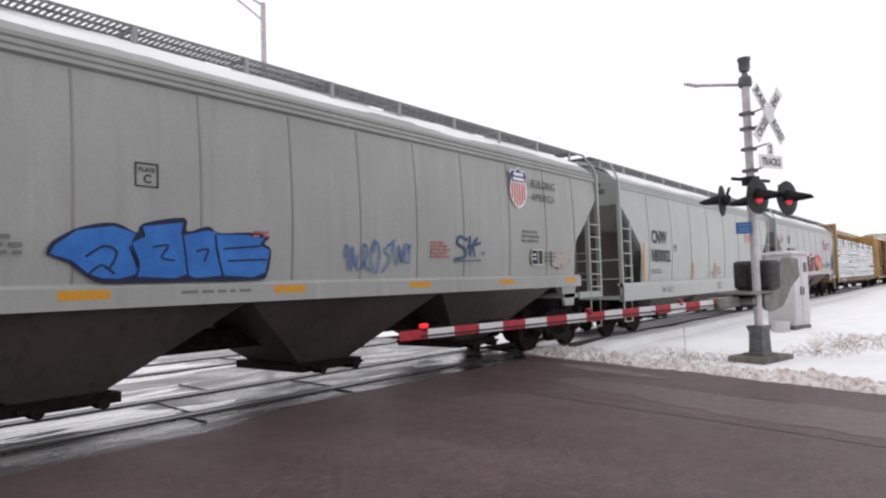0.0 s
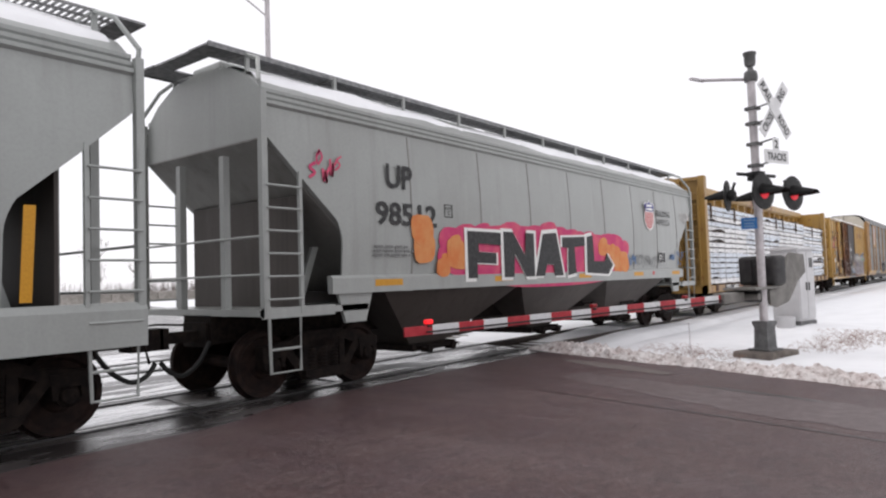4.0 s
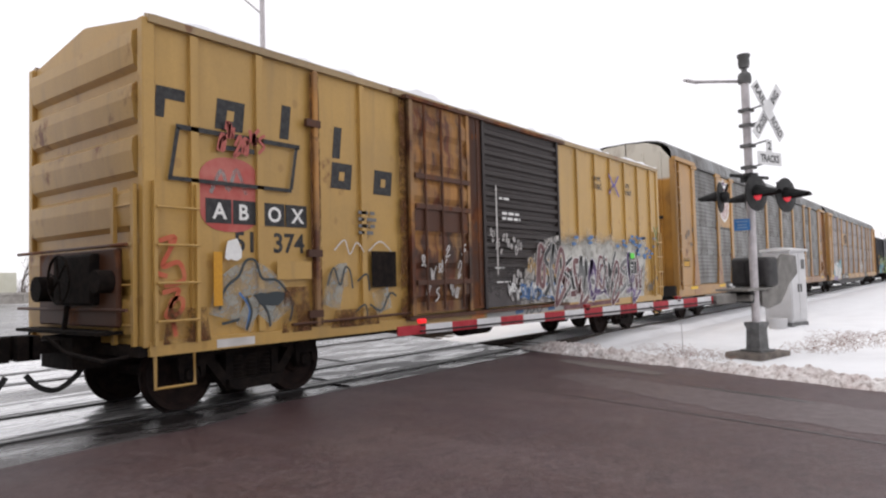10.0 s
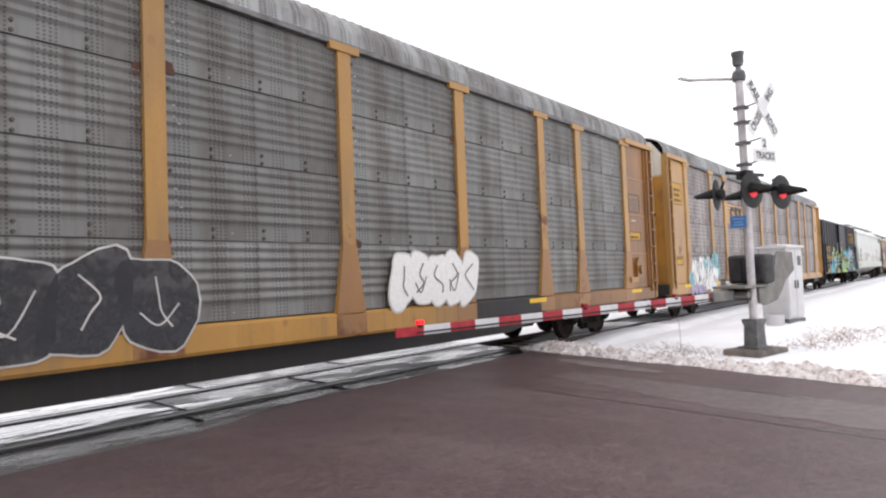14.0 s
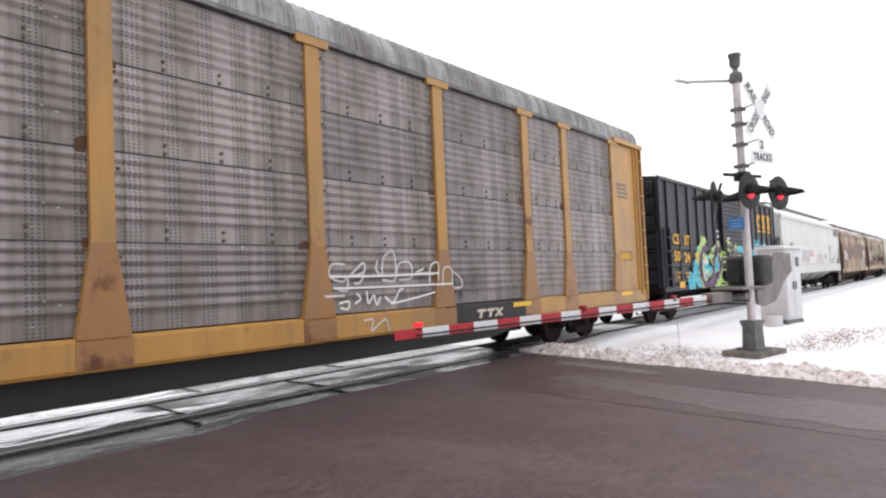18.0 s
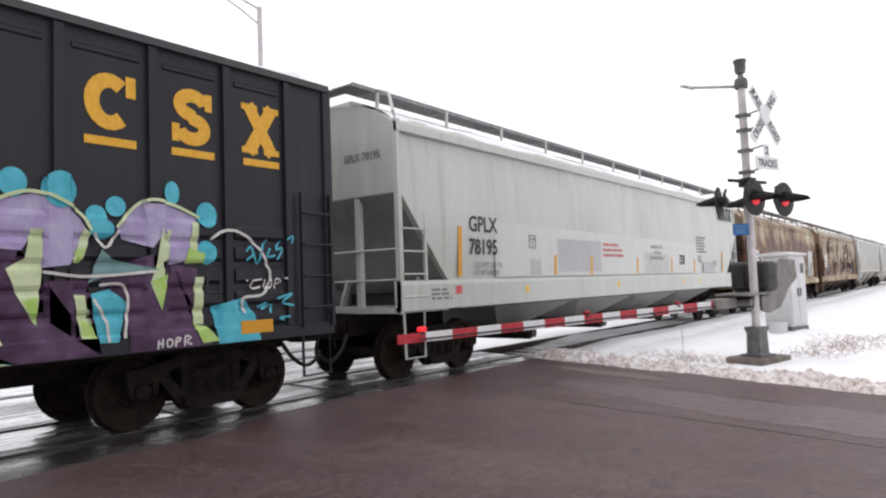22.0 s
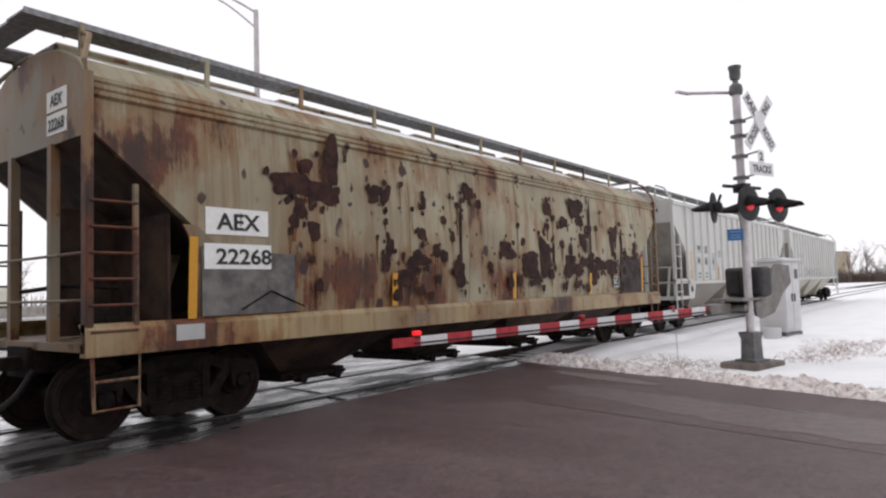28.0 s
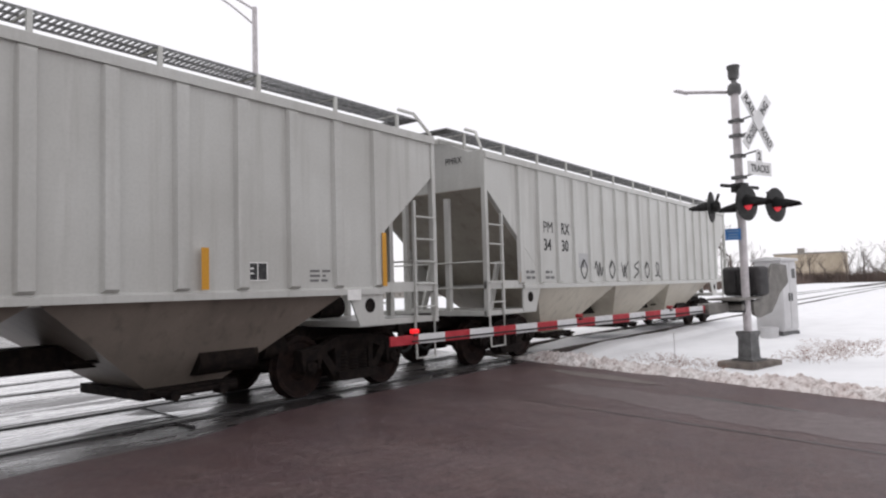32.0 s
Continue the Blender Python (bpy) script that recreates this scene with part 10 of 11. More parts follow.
# 9: pale pellet hopper
L9, U9 = 19.85, 168.75
c9 = car_root("hopper_car", "pale grey pellet hopper with smooth streaked sides", "freight car", U9)
CUT9 = [(0.05, 3.12), (0.6, 2.44), (1.22, 1.74), (1.6, 1.5), (2.0, 1.45)]
part("hopper_body", hopper_body(L9, 4.12, 4.76, CUT9, ridges=False), WHITE_GP, c9, "smooth pale grey body", smooth=True)
slope_sheet(c9, L9, CUT9, SLOPE_GREY)
for s in (-1, 1):
    bm = prism_x(bmesh.new(), [(s * 1.42, 1.18), (s * 1.57, 1.18), (s * 1.57, 1.60), (s * 1.53, 1.67), (s * 1.40, 1.67)], 0.0, L9)
    part("side_sill", bm, WHITE_GP, c9, "deep smooth side sill")
    bm = prism_x(bmesh.new(), [(s * 1.50, 4.08), (s * 1.57, 4.10), (s * 1.56, 4.24), (s * 1.48, 4.26)], 0.0, L9)
    part("eave_rail", bm, WHITE_GP, c9)
bays(c9, L9, 4, L9 - 5.6, 1.20, 0.62, paint("grimy_grey_bay", (0.22, 0.22, 0.21), amount=0.7, seed=91), half_low=0.45)
part("under_body", one_box(1.8, L9 - 1.8, -1.40, 1.40, 1.14, 1.48), SHADED_DIRTY_BAY, c9)
for k in range(4):
    x = L9 / 2 - (L9 - 5.6) / 2 + (L9 - 5.6) / 4 * (k + 0.5)
    bm = bmesh.new()
    cyl(bm, (x, -1.15, 0.50), (x, 1.15, 0.50), 0.14, 14)
    t = part("outlet_tube", bm, STEEL_DARK, c9, smooth=True)
    bm = bmesh.new()
    cyl(bm, (x, -1.26, 0.50), (x, -1.12, 0.50), 0.10, 14)
    part("outlet_cap", bm, RAIL_SIDE, t, "rusty outlet cap", smooth=True)
for fr in (True, False):
    hopper_end(c9, L9, fr, 1.24, 4.30, WHITE_GP, 1.3, 4, 0.66, 2.7)
roof_walk(c9, L9, 4.92, 11, WHITE_GP, 0.92, foot=4.5)
hatch_row(c9, L9, 4.74, 6, WHITE_GP)
roof_snow(c9, L9, 4.12, 4.76, 9.5, 0.2)
part("paint_patch", flat(bmesh.new(), [(2.75, 1.70), (15.2, 1.70), (15.2, 2.66), (2.75, 2.76)], -1.5462), paint("repainted_pale_grey", (0.50, 0.51, 0.495), dirt=(0.3, 0.29, 0.25), amount=0.3, seed=93), c9, "paler repainted band")
lettering("GPLX", 1.92, 2.55, 0.28, BLACK_PAINT, c9, -1.548, 0.94)
lettering("78195", 1.91, 2.13, 0.28, BLACK_PAINT, c9, -1.548, 0.92)
lettering("LD LMT 220700", 2.05, 1.88, 0.10, GREY_TEXT, c9, -1.548)
lettering("LT WT 65300", 2.05, 1.74, 0.10, GREY_TEXT, c9, -1.548)
framed_mark(c9, 4.03, 2.28, 0.27)
for xx, z0, z1 in ((1.54, 1.72, 2.62), (5.05, 1.72, 2.15), (6.85, 1.72, 2.15), (9.7, 1.72, 2.15), (12.40, 1.72, 2.15), (14.56, 1.72, 2.15), (17.78, 1.72, 2.46)):
    bm = flat(bmesh.new(), [(xx, z0), (xx + 0.11, z0), (xx + 0.15, z1), (xx + 0.04, z1)], -1.552)
    part("reflector", bm, ORANGE_REF, c9, "upright amber reflective strip")
for a, b, c, d in ((4.05, 4.5, 1.72, 2.05), (5.25, 7.5, 1.78, 2.52), (10.3, 12.2, 1.72, 2.3), (15.6, 16.9, 1.72, 2.05)):
    bm = flat(bmesh.new(), [(a, c), (b, c), (b, d), (a, d)], -1.548)
    part("paint_patch", bm, PATCH_DARK if a != 10.3 else PATCH_GREY, c9, "repainted grey patch")
small_print(c9, 7.6, 2.15, 1.25, 0.40, 3, RED_TEXT, 91, -1.552)
for words, x, z, w in (("HAMMERING ON SIDE", 10.80, 2.42, 0.96), ("OF CAR WILL", 11.05, 2.26, 0.52), ("CONTAMINATE PRODUCT", 10.70, 2.10, 1.10)):
    lettering(words, x, z, 0.10, GREY_TEXT, c9, -1.554, w)
data_panel(c9, 13.2, 1.95, 0.48, 0.34, -1.552)
small_print(c9, 14.92, 2.38, 1.05, 0.58, 6, GREY_TEXT, 93, -1.552)
small_print(c9, 15.0, 2.06, 0.5, 0.25, 3, GREY_TEXT, 94, -1.556)
small_print(c9, 16.75, 1.94, 0.4, 0.2, 3, GREY_TEXT, 95, -1.552)
for k, x in enumerate((17.70, 18.12, 18.54, 18.94)):
    bm = bmesh.new()
    sh = ([(0, 0.05), (0.05, 0), (0.28, 0), (0.28, 0.2), (0.16, 0.2), (0.16, 0.12), (0.1, 0.12), (0.1, 0.34), (0.28, 0.34), (0.28, 0.46), (0.05, 0.46), (0, 0.4)],
          [(0, 0), (0.1, 0), (0.14, 0.12), (0.2, 0.12), (0.24, 0), (0.34, 0), (0.22, 0.46), (0.12, 0.46)],
          [(0.1, 0), (0.2, 0), (0.2, 0.34), (0.32, 0.34), (0.32, 0.46), (0, 0.46), (0, 0.34), (0.1, 0.34)],
          [(0, 0), (0.1, 0), (0.16, 0.14), (0.22, 0), (0.34, 0), (0.22, 0.24), (0.33, 0.46), (0.22, 0.46), (0.17, 0.34), (0.1, 0.46), (0, 0.46), (0.11, 0.24)])[k]
    flat(bm, [(x + a * 1.3, 3.62 + b * 1.25) for a, b in sh], -1.552)
    part("badge_shape", bm, BLACK_PAINT, c9, "heavy black badge shape")
small_print(c9, 0.75, 1.34, 0.6, 0.22, 3, GREY_TEXT, 96, -1.575)
bm = flat(bmesh.new(), [(1.42, 1.42), (1.6, 1.42), (1.6, 1.56), (1.42, 1.56)], -1.575)
part("sticker", bm, SHIELD_RED, c9)
for x in (3.85, 8.4, 13.5, 15.0):
    bm = flat(bmesh.new(), blob(x, 1.45, 0.07, 0.07, random.Random(3), 12, 0.02), -1.575)
    part("sticker", bm, FLAG_YELLOW, c9)
truck(c9, 1.60)
truck(c9, L9 - 1.70)


# 10 and 11: rusted hoppers
def rusty_hopper(u0, L, paint_m, label, truck_in, number, plates, seed):
    car = car_root("hopper_car", label, "freight car", u0)
    eave, crown = 3.72, 4.52
    part("hopper_body", hopper_body(L, eave, crown, [(0.10, 3.35), (0.70, 2.85), (1.25, 2.40), (2.0, 1.8), (2.6, 1.36), (3.0, 1.32)]), paint_m, car, "rounded rust-stained body", smooth=True)
    gusset(car, L, [(0.10, 3.35), (0.70, 2.85), (1.25, 2.40), (2.0, 1.8), (2.6, 1.36)], eave, 1.30, 2.42, 1.25, AEX_END)
    slope_sheet(car, L, [(0.10, 3.35), (0.70, 2.85), (1.25, 2.40), (2.0, 1.8), (2.6, 1.36)], RUST_BAY)
    for X in ((lambda d: d), (lambda d: L - d)):
        prof = [(1.46, 3.34), (1.46, eave + 0.2), (1.12, crown - 0.32), (0.7, crown - 0.11), (0.0, crown - 0.02)]
        bm = prism_x(bmesh.new(), [(-y, z) for y, z in prof] + [(y, z) for y, z in prof[-2::-1]], min(X(0.082), X(0.098)), max(X(0.082), X(0.098)))
        part("end_face", bm, AEX_FACE, car, "grimy beige end sheet")
        # Plates added to block the bright background through the cage.
        bm = one_box(min(X(1.02), X(1.06)), max(X(1.02), X(1.06)), -1.36, 1.36, 1.14, 2.56)
        box(bm, min(X(0.30), X(1.02)), max(X(0.30), X(1.02)), -0.03, 0.03, 1.14, 2.70)
        part("bolster_web", bm, RUST_BAY, car, "dark rusted plates added to close the end under the slope sheet")
        bm = bmesh.new()
        cyl(bm, (X(0.62), -1.1, 1.36), (X(0.62), -0.3, 1.36), 0.17, 14)
        tube(bm, [(X(0.5), -1.3, 1.7), (X(0.4), -0.2, 1.75), (X(0.4), 1.2, 1.7)], 0.03, 6)
        part("air_tank", bm, STEEL_DARK, car, "dark air tank on the end platform", smooth=True)
    seams(car, [1.9, 3.55, 5.2, 6.9, 8.6, 10.1, 11.9, 13.4, 14.9], 1.33, eave - 0.02, paint_m)
    for s in (-1, 1):
        bm = prism_x(bmesh.new(), [(s * 1.44, 0.98), (s * 1.57, 0.98), (s * 1.57, 1.26), (s * 1.52, 1.32), (s * 1.40, 1.32), (s * 1.52, 1.2), (s * 1.52, 1.02), (s * 1.44, 1.02)], 0.0, L)
        part("side_sill", bm, SILL_RUST, car, "rust-stained side sill")
    bays(car, L, 4, L - 4.4, 1.02, 0.42, RUST_BAY)
    part("under_body", one_box(2.4, L - 2.4, -1.40, 1.40, 0.96, 1.36), RUST_BAY, car)
    for fr in (True, False):
        hopper_end(car, L, fr, 1.12, 3.98, AEX_END, 1.9, 6, 0.55, 2.75)
    roof_walk(car, L, 4.70, 11, paint_m, 0.92, foot=4.3)
    hatch_row(car, L, crown, 5, paint_m)
    roof_snow(car, L, eave, crown, seed, -0.16)
    for x, z, w, h, words in plates:
        bm = flat(bmesh.new(), [(x, z), (x + w, z), (x + w, z + h), (x, z + h)], -1.551)
        pl = part("number_board", bm, WHITE_PAINT, car, "white stencil board")
        part("lettering", letter_mesh(words, x + 0.16 * w, z + 0.2 * h, 0.6 * h, -1.557, 0.7 * w if len(words) < 4 else 0.84 * w), BLACK_PAINT, pl)
    truck(car, truck_in)
    truck(car, L - truck_in)
    brake_gear(car, L - 4.4, 0.72)
    return car


def amber(car, items):
    for xx, z0, z1, w in items:
        bm = flat(bmesh.new(), [(xx, z0), (xx + w, z0), (xx + w + 0.03, z1), (xx + 0.03, z1)], -1.552)
        part("reflector", bm, ORANGE_REF, car, "upright amber reflective strip")


c10 = rusty_hopper(189.93, 16.32, BEIGE_RUST, "beige covered hopper with heavy brown rust", 1.55, "22328", ((1.42, 2.30, 0.80, 0.30, "AEX"), (1.42, 1.94, 0.84, 0.30, "22328")), 101)
amber(c10, ((1.26, 1.36, 2.25, 0.1), (4.9, 1.36, 1.8, 0.1), (8.3, 1.36, 1.82, 0.1), (11.64, 1.36, 1.82, 0.12), (14.95, 1.34, 2.32, 0.12)))
bm = flat(bmesh.new(), [(13.58, 1.35), (14.92, 1.36), (14.96, 2.76), (13.62, 2.80)], -1.549)
part("repair_patch", bm, PATCH_GREY, c10, "bare grey repair sheet")
bm = flat(bmesh.new(), [(2.6, 1.9), (3.3, 1.9), (3.2, 2.5), (2.6, 2.45)], -1.549)
part("repair_patch", bm, PATCH_GREY, c10)
data_panel(c10, 13.02, 1.47, 0.50, 0.36, -1.552)
lettering("CAUTION", 9.86, 1.38, 0.07, GREY_TEXT, c10, -1.556, 0.5)
bm = bmesh.new()
tube(bm, curve_pts([(13.7, -1.57, 1.42), (14.2, -1.57, 1.95), (14.6, -1.57, 2.15), (14.75, -1.57, 2.0), (14.3, -1.57, 1.66), (14.35, -1.57, 1.45), (14.85, -1.57, 1.4)], 6), 0.012, 5)
part("hanging_wire", bm, STEEL_DARK, c10, "bent wire hanging on the side")
bm = flat(bmesh.new(), [(15.6, 0.99), (16.3, 0.99), (16.3, 1.25), (15.6, 1.25)], -1.576)
part("plate", bm, rough_mat("pale_yellow_plate", (0.55, 0.52, 0.28), (0.62, 0.58, 0.34), 4, 0.6, 0.05), c10)

c11 = rusty_hopper(207.80, 16.55, BEIGE_SPOTS, "beige covered hopper spotted with dark rust", 1.35, "22268", ((1.40, 2.32, 0.92, 0.33, "AEX"), (1.38, 1.90, 0.98, 0.31, "22268")), 107)
amber(c11, ((1.16, 1.32, 2.28, 0.11), (4.70, 1.34, 1.85, 0.12), (8.32, 1.34, 1.86, 0.11), (11.84, 1.34, 1.86, 0.11), (15.18, 1.34, 2.3, 0.11)))
bm = flat(bmesh.new(), [(1.35, 1.34), (2.75, 1.34), (2.75, 2.1), (1.35, 2.14)], -1.5475)
part("repair_patch", bm, rough_mat("dull_dark_grey_patch", (0.085, 0.080, 0.080), (0.20, 0.19, 0.18), 3, 0.8), c11, "dull grey repainted patch")
bm = bmesh.new()
tube(bm, [(1.9, -1.56, 1.40), (2.35, -1.56, 1.62), (2.9, -1.56, 1.40)], 0.012, 5)
part("hanging_wire", bm, STEEL_DARK, c11)
bm = flat(bmesh.new(), [(13.72, 1.36), (15.14, 1.36), (15.12, 2.12), (14.95, 2.36), (14.5, 2.28), (14.1, 2.40), (13.82, 2.2), (13.74, 1.9)], -1.5472)
part("paint_patch", bm, SOOT_PATCH, c11, "mottled dark grey paint patch")
rust_rear = ((11.6, 2.6, 0.22, 0.20), (11.95, 2.75, 0.08, 0.85), (12.0, 2.1, 0.13, 0.40), (11.25, 3.4, 0.32, 0.24), (11.45, 3.08, 0.16, 0.14), (10.6, 3.0, 0.20, 0.13), (10.85, 2.0, 0.27, 0.24), (11.3, 1.92, 0.17, 0.15), (11.27, 1.6, 0.16, 0.09), (11.6, 2.12, 0.18, 0.14),
             (12.2, 1.78, 0.18, 0.20), (12.45, 2.08, 0.22, 0.18), (13.35, 2.72, 0.22, 0.38), (13.2, 2.02, 0.40, 0.17), (12.85, 2.03, 0.20, 0.10), (13.85, 2.5, 0.08, 0.42), (14.8, 2.46, 0.19, 0.18), (14.1, 2.33, 0.15, 0.12))
rust_front = ((9.7, 2.2, 0.28, 0.36), (9.1, 2.0, 0.36, 0.24), (9.3, 1.68, 0.22, 0.09), (10.1, 2.35, 0.06, 0.30), (2.85, 3.05, 0.45, 0.17), (3.45, 3.45, 0.17, 0.32), (3.3, 2.98, 0.24, 0.17), (2.87, 2.74, 0.12, 0.13), (4.35, 3.08, 0.15, 0.13), (4.6, 3.05, 0.09, 0.13), (4.68, 2.25, 0.10, 0.15),
              (5.1, 1.78, 0.22, 0.18), (5.4, 2.06, 0.28, 0.10), (6.55, 1.85, 0.17, 0.22), (6.6, 2.6, 0.04, 0.60), (8.15, 2.3, 0.28, 0.17), (6.85, 3.35, 0.19, 0.13), (5.5, 2.5, 0.10, 0.12), (5.55, 3.05, 0.07, 0.12), (9.9, 3.3, 0.12, 0.18))
r11 = random.Random(61)
for k, (x, z, w, h) in enumerate(rust_rear + rust_front):
    edge = [(x + (a - x) * q, z + (b - z) * q) for a, b in blob(x, z, w, h, r11, 64, 0.34, r11.uniform(-0.25, 0.25) if h < 0.3 else 0.0) for q in (r11.uniform(0.96, 1.03),)]
    bm = flat(bmesh.new(), edge, -1.5475 - 0.0002 * k)
    for e in range(5):
        a, q = r11.uniform(0, math.tau), r11.uniform(0.95, 1.5)
        cx, cz, cr = x + (w + 0.03) * q * math.cos(a), z + (h + 0.03) * q * math.sin(a), r11.uniform(0.015, 0.055)
        if 1.42 < cz < 3.6:
            flat(bm, blob(cx, cz, cr, cr * 1.2, r11, 10, 0.3), -1.5476 - 0.0002 * k)
    part("rust_patch", bm, RUST_PATCH, c11)
RUN = haze_runs()
for k in range(95):
    x, z = r11.uniform(2.6, 14.6), 1.45 + 2.1 * r11.random() ** 1.3
    r = r11.choice((0.02, 0.03, 0.04, 0.055, 0.08, 0.11))
    spot = part("rust_spot", flat(bmesh.new(), blob(x, z, r, r * r11.uniform(0.85, 1.2), r11, 18, 0.22), -1.5560 - 0.00002 * k), RUST_PATCH, c11)
    if r > 0.03:
        ln = min(z - 1.4, r11.uniform(0.15, 0.55))
        part("rust_run", flat(bmesh.new(), [(x - r * 0.7, z), (x + r * 0.7, z), (x + r * 0.25, z - ln), (x - r * 0.2, z - ln)], -1.5470 - 0.00001 * k), RUN, spot, "brown run below a rust spot")
data_panel(c11, 13.25, 1.5, 0.34, 0.26, -1.5605)
for z in (3.45, 3.72):
    part("number_board", one_box(0.075, 0.085, -0.95, -0.45, z, z + 0.24), WHITE_PAINT, c11, "white stencil board on the end")
small_print(c11, 5.2, 1.06, 0.5, 0.16, 2, GREY_TEXT, 108, -1.575)
bm = flat(bmesh.new(), [(1.0, 1.08), (1.36, 1.08), (1.36, 1.26), (1.0, 1.26)], -1.576)
part("plate", bm, PATCH_GREY, c11)



# 12 and 13: ribbed white hoppers
RIBS = tuple(1.30 + 0.83 * k for k in range(18))


def ribbed_hopper(u0, L, label, bay_m):
    car = car_root("hopper_car", label, "freight car", u0)
    eave, crown = 4.10, 4.52
    cut = [(0.05, 3.50), (0.7, 2.97), (1.36, 2.44), (2.0, 1.95), (2.45, 1.60), (2.7, 1.56)]
    part("hopper_body", hopper_body(L, eave, crown, cut, ridges=False, flat_side=True), WHITE_PM, car, "white ribbed hopper body")
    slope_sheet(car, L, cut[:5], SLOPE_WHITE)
    for s in (-1, 1):
        for X in ((lambda d: d), (lambda d: L - d)):
            y = s * 1.515
            bm = prism(bmesh.new(), [(X(1.36), 2.46), (X(1.36), 1.56), (X(2.8), 1.56), (X(2.8), 2.46)], min(y, y - s * 0.02), max(y, y - s * 0.02))
            part("side_gusset", bm, WHITE_PM, car)
            bm = prism(bmesh.new(), [(X(1.36), 1.56), (X(2.12), 1.56), (X(1.88), 1.02), (X(1.36), 1.02)], min(y, y - s * 0.03), max(y, y - s * 0.03))
            part("bolster_web", bm, WHITE_PM, car)
            bm = cyl(bmesh.new(), (X(1.66), s * 1.50, 1.33), (X(1.66), s * 1.522, 1.33), 0.11, 16)
            part("lifting_hole", bm, STEEL_DARK, car, "round dark lifting hole")
            bm = one_box(min(X(0.0), X(1.36)), max(X(0.0), X(1.36)), min(y, y - s * 0.05), max(y, y - s * 0.05), 1.52, 1.68)
            part("side_rail", bm, WHITE_PM, car)
        bm = prism_x(bmesh.new(), [(s * 1.46, 1.50), (s * 1.56, 1.50), (s * 1.56, 1.58), (s * 1.50, 1.62), (s * 1.46, 1.62)], 1.36, L - 1.36)
        part("side_sill", bm, WHITE_PM, car)
        bm = prism_x(bmesh.new(), [(s * 1.48, 4.06), (s * 1.57, 4.06), (s * 1.57, 4.18), (s * 1.45, 4.22)], 0.02, L - 0.02)
        part("top_chord", bm, WHITE_PM, car)
        for x in RIBS:
            lo = 1.60
            bm = loft(bmesh.new(), [[(x - w, s * 1.508, z), (x - w * 0.72, s * (1.508 + d), z), (x + w * 0.72, s * (1.508 + d), z), (x + w, s * 1.508, z)] for z, w, d in ((lo, 0.11, 0.012), (lo + 0.04, 0.11, 0.07), (4.02, 0.11, 0.07), (4.08, 0.11, 0.012))])
            part("side_rib", bm, WHITE_PM, car)
    bays(car, L, 3, L - 4.2, 1.53, 0.42, bay_m, half_low=0.55)
    part("under_body", one_box(2.4, L - 2.4, -1.40, 1.40, 1.48, 1.62), WHITE_PM, car)
    part("centre_sill", one_box(2.0, L - 2.0, -0.30, 0.30, 0.72, 1.0), STEEL_DARK, car)
    for fr in (True, False):
        hopper_end(car, L, fr, 1.10, 4.12, WHITE_PM, 1.9, 5, 0.58, 2.95)
    roof_walk(car, L, 4.67, 12, WHITE_PM, 0.92, open_grate=True, foot=4.3)
    hatch_row(car, L, crown, 6, WHITE_PM)
    truck(car, 1.45)
    truck(car, L - 1.55)
    brake_gear(car, L - 4.2, 0.72)
    return car


BAY_PM = paint("grey_tan_bay_paint", (0.46, 0.42, 0.345), dirt=(0.16, 0.13, 0.10), amount=0.8, seed=97)
c12 = ribbed_hopper(225.90, 16.90, "white ribbed covered hopper with grey streaks", paint("grey_brown_bay_paint", (0.27, 0.228, 0.195), dirt=(0.07, 0.06, 0.05), amount=0.95, seed=99))
xr = lambda k: RIBS[k] + 0.09
for w, k, z, ww in (("PM", 1, 2.58, 0.46), ("RX", 2, 2.57, 0.46), ("34", 1, 2.17, 0.38), ("30", 2, 2.16, 0.38), ("14", 3, 2.16, 0.38)):
    lettering(w, xr(k) + 0.10, z, 0.25, BLACK_PAINT, c12, -1.526, ww - 0.04)
for k in (1, 2):
    small_print(c12, xr(k) + 0.12, 1.70, 0.40, 0.24, 2, GREY_TEXT, 110 + k, -1.526)
framed_mark(c12, xr(4) + 0.20, 2.46, 0.24, -1.526)
for k, ww in ((3, PATCH_DARK),):
    bm = flat(bmesh.new(), [(xr(k), 1.95), (xr(k) + 0.62, 1.95), (xr(k) + 0.62, 2.6), (xr(k), 2.6)], -1.5245)
    part("paint_patch", bm, ww, c12)
for x, z1 in ((1.42, 2.58), (4.58, 2.1), (7.22, 2.12), (10.05, 2.05), (12.30, 2.12), (15.45, 2.45)):
    bm = flat(bmesh.new(), [(x, 1.62), (x + 0.10, 1.62), (x + 0.10, z1), (x, z1)], -1.60)
    part("reflector", bm, ORANGE_REF, c12, "upright amber reflective strip")
small_print(c12, xr(0) + 0.05, 1.72, 0.3, 0.25, 3, GREY_TEXT, 113, -1.526)
small_print(c12, xr(7) + 0.05, 1.68, 0.55, 0.1, 1, RED_TEXT, 114, -1.526)
small_print(c12, xr(9) + 0.05, 1.68, 0.5, 0.14, 2, RED_TEXT, 115, -1.526)
data_panel(c12, xr(14) - 0.06, 1.72, 0.36, 0.24, -1.526)
small_print(c12, xr(15) + 0.2, 1.70, 0.4, 0.2, 3, GREY_TEXT, 116, -1.526)
small_print(c12, 0.55, 1.56, 0.7, 0.05, 1, GREY_TEXT, 117, -1.58)
bm = flat(bmesh.new(), [(14.72, 1.42), (15.0, 1.42), (15.0, 1.58), (14.72, 1.58)], -1.565)
part("plate", bm, WHITE_PAINT, c12)

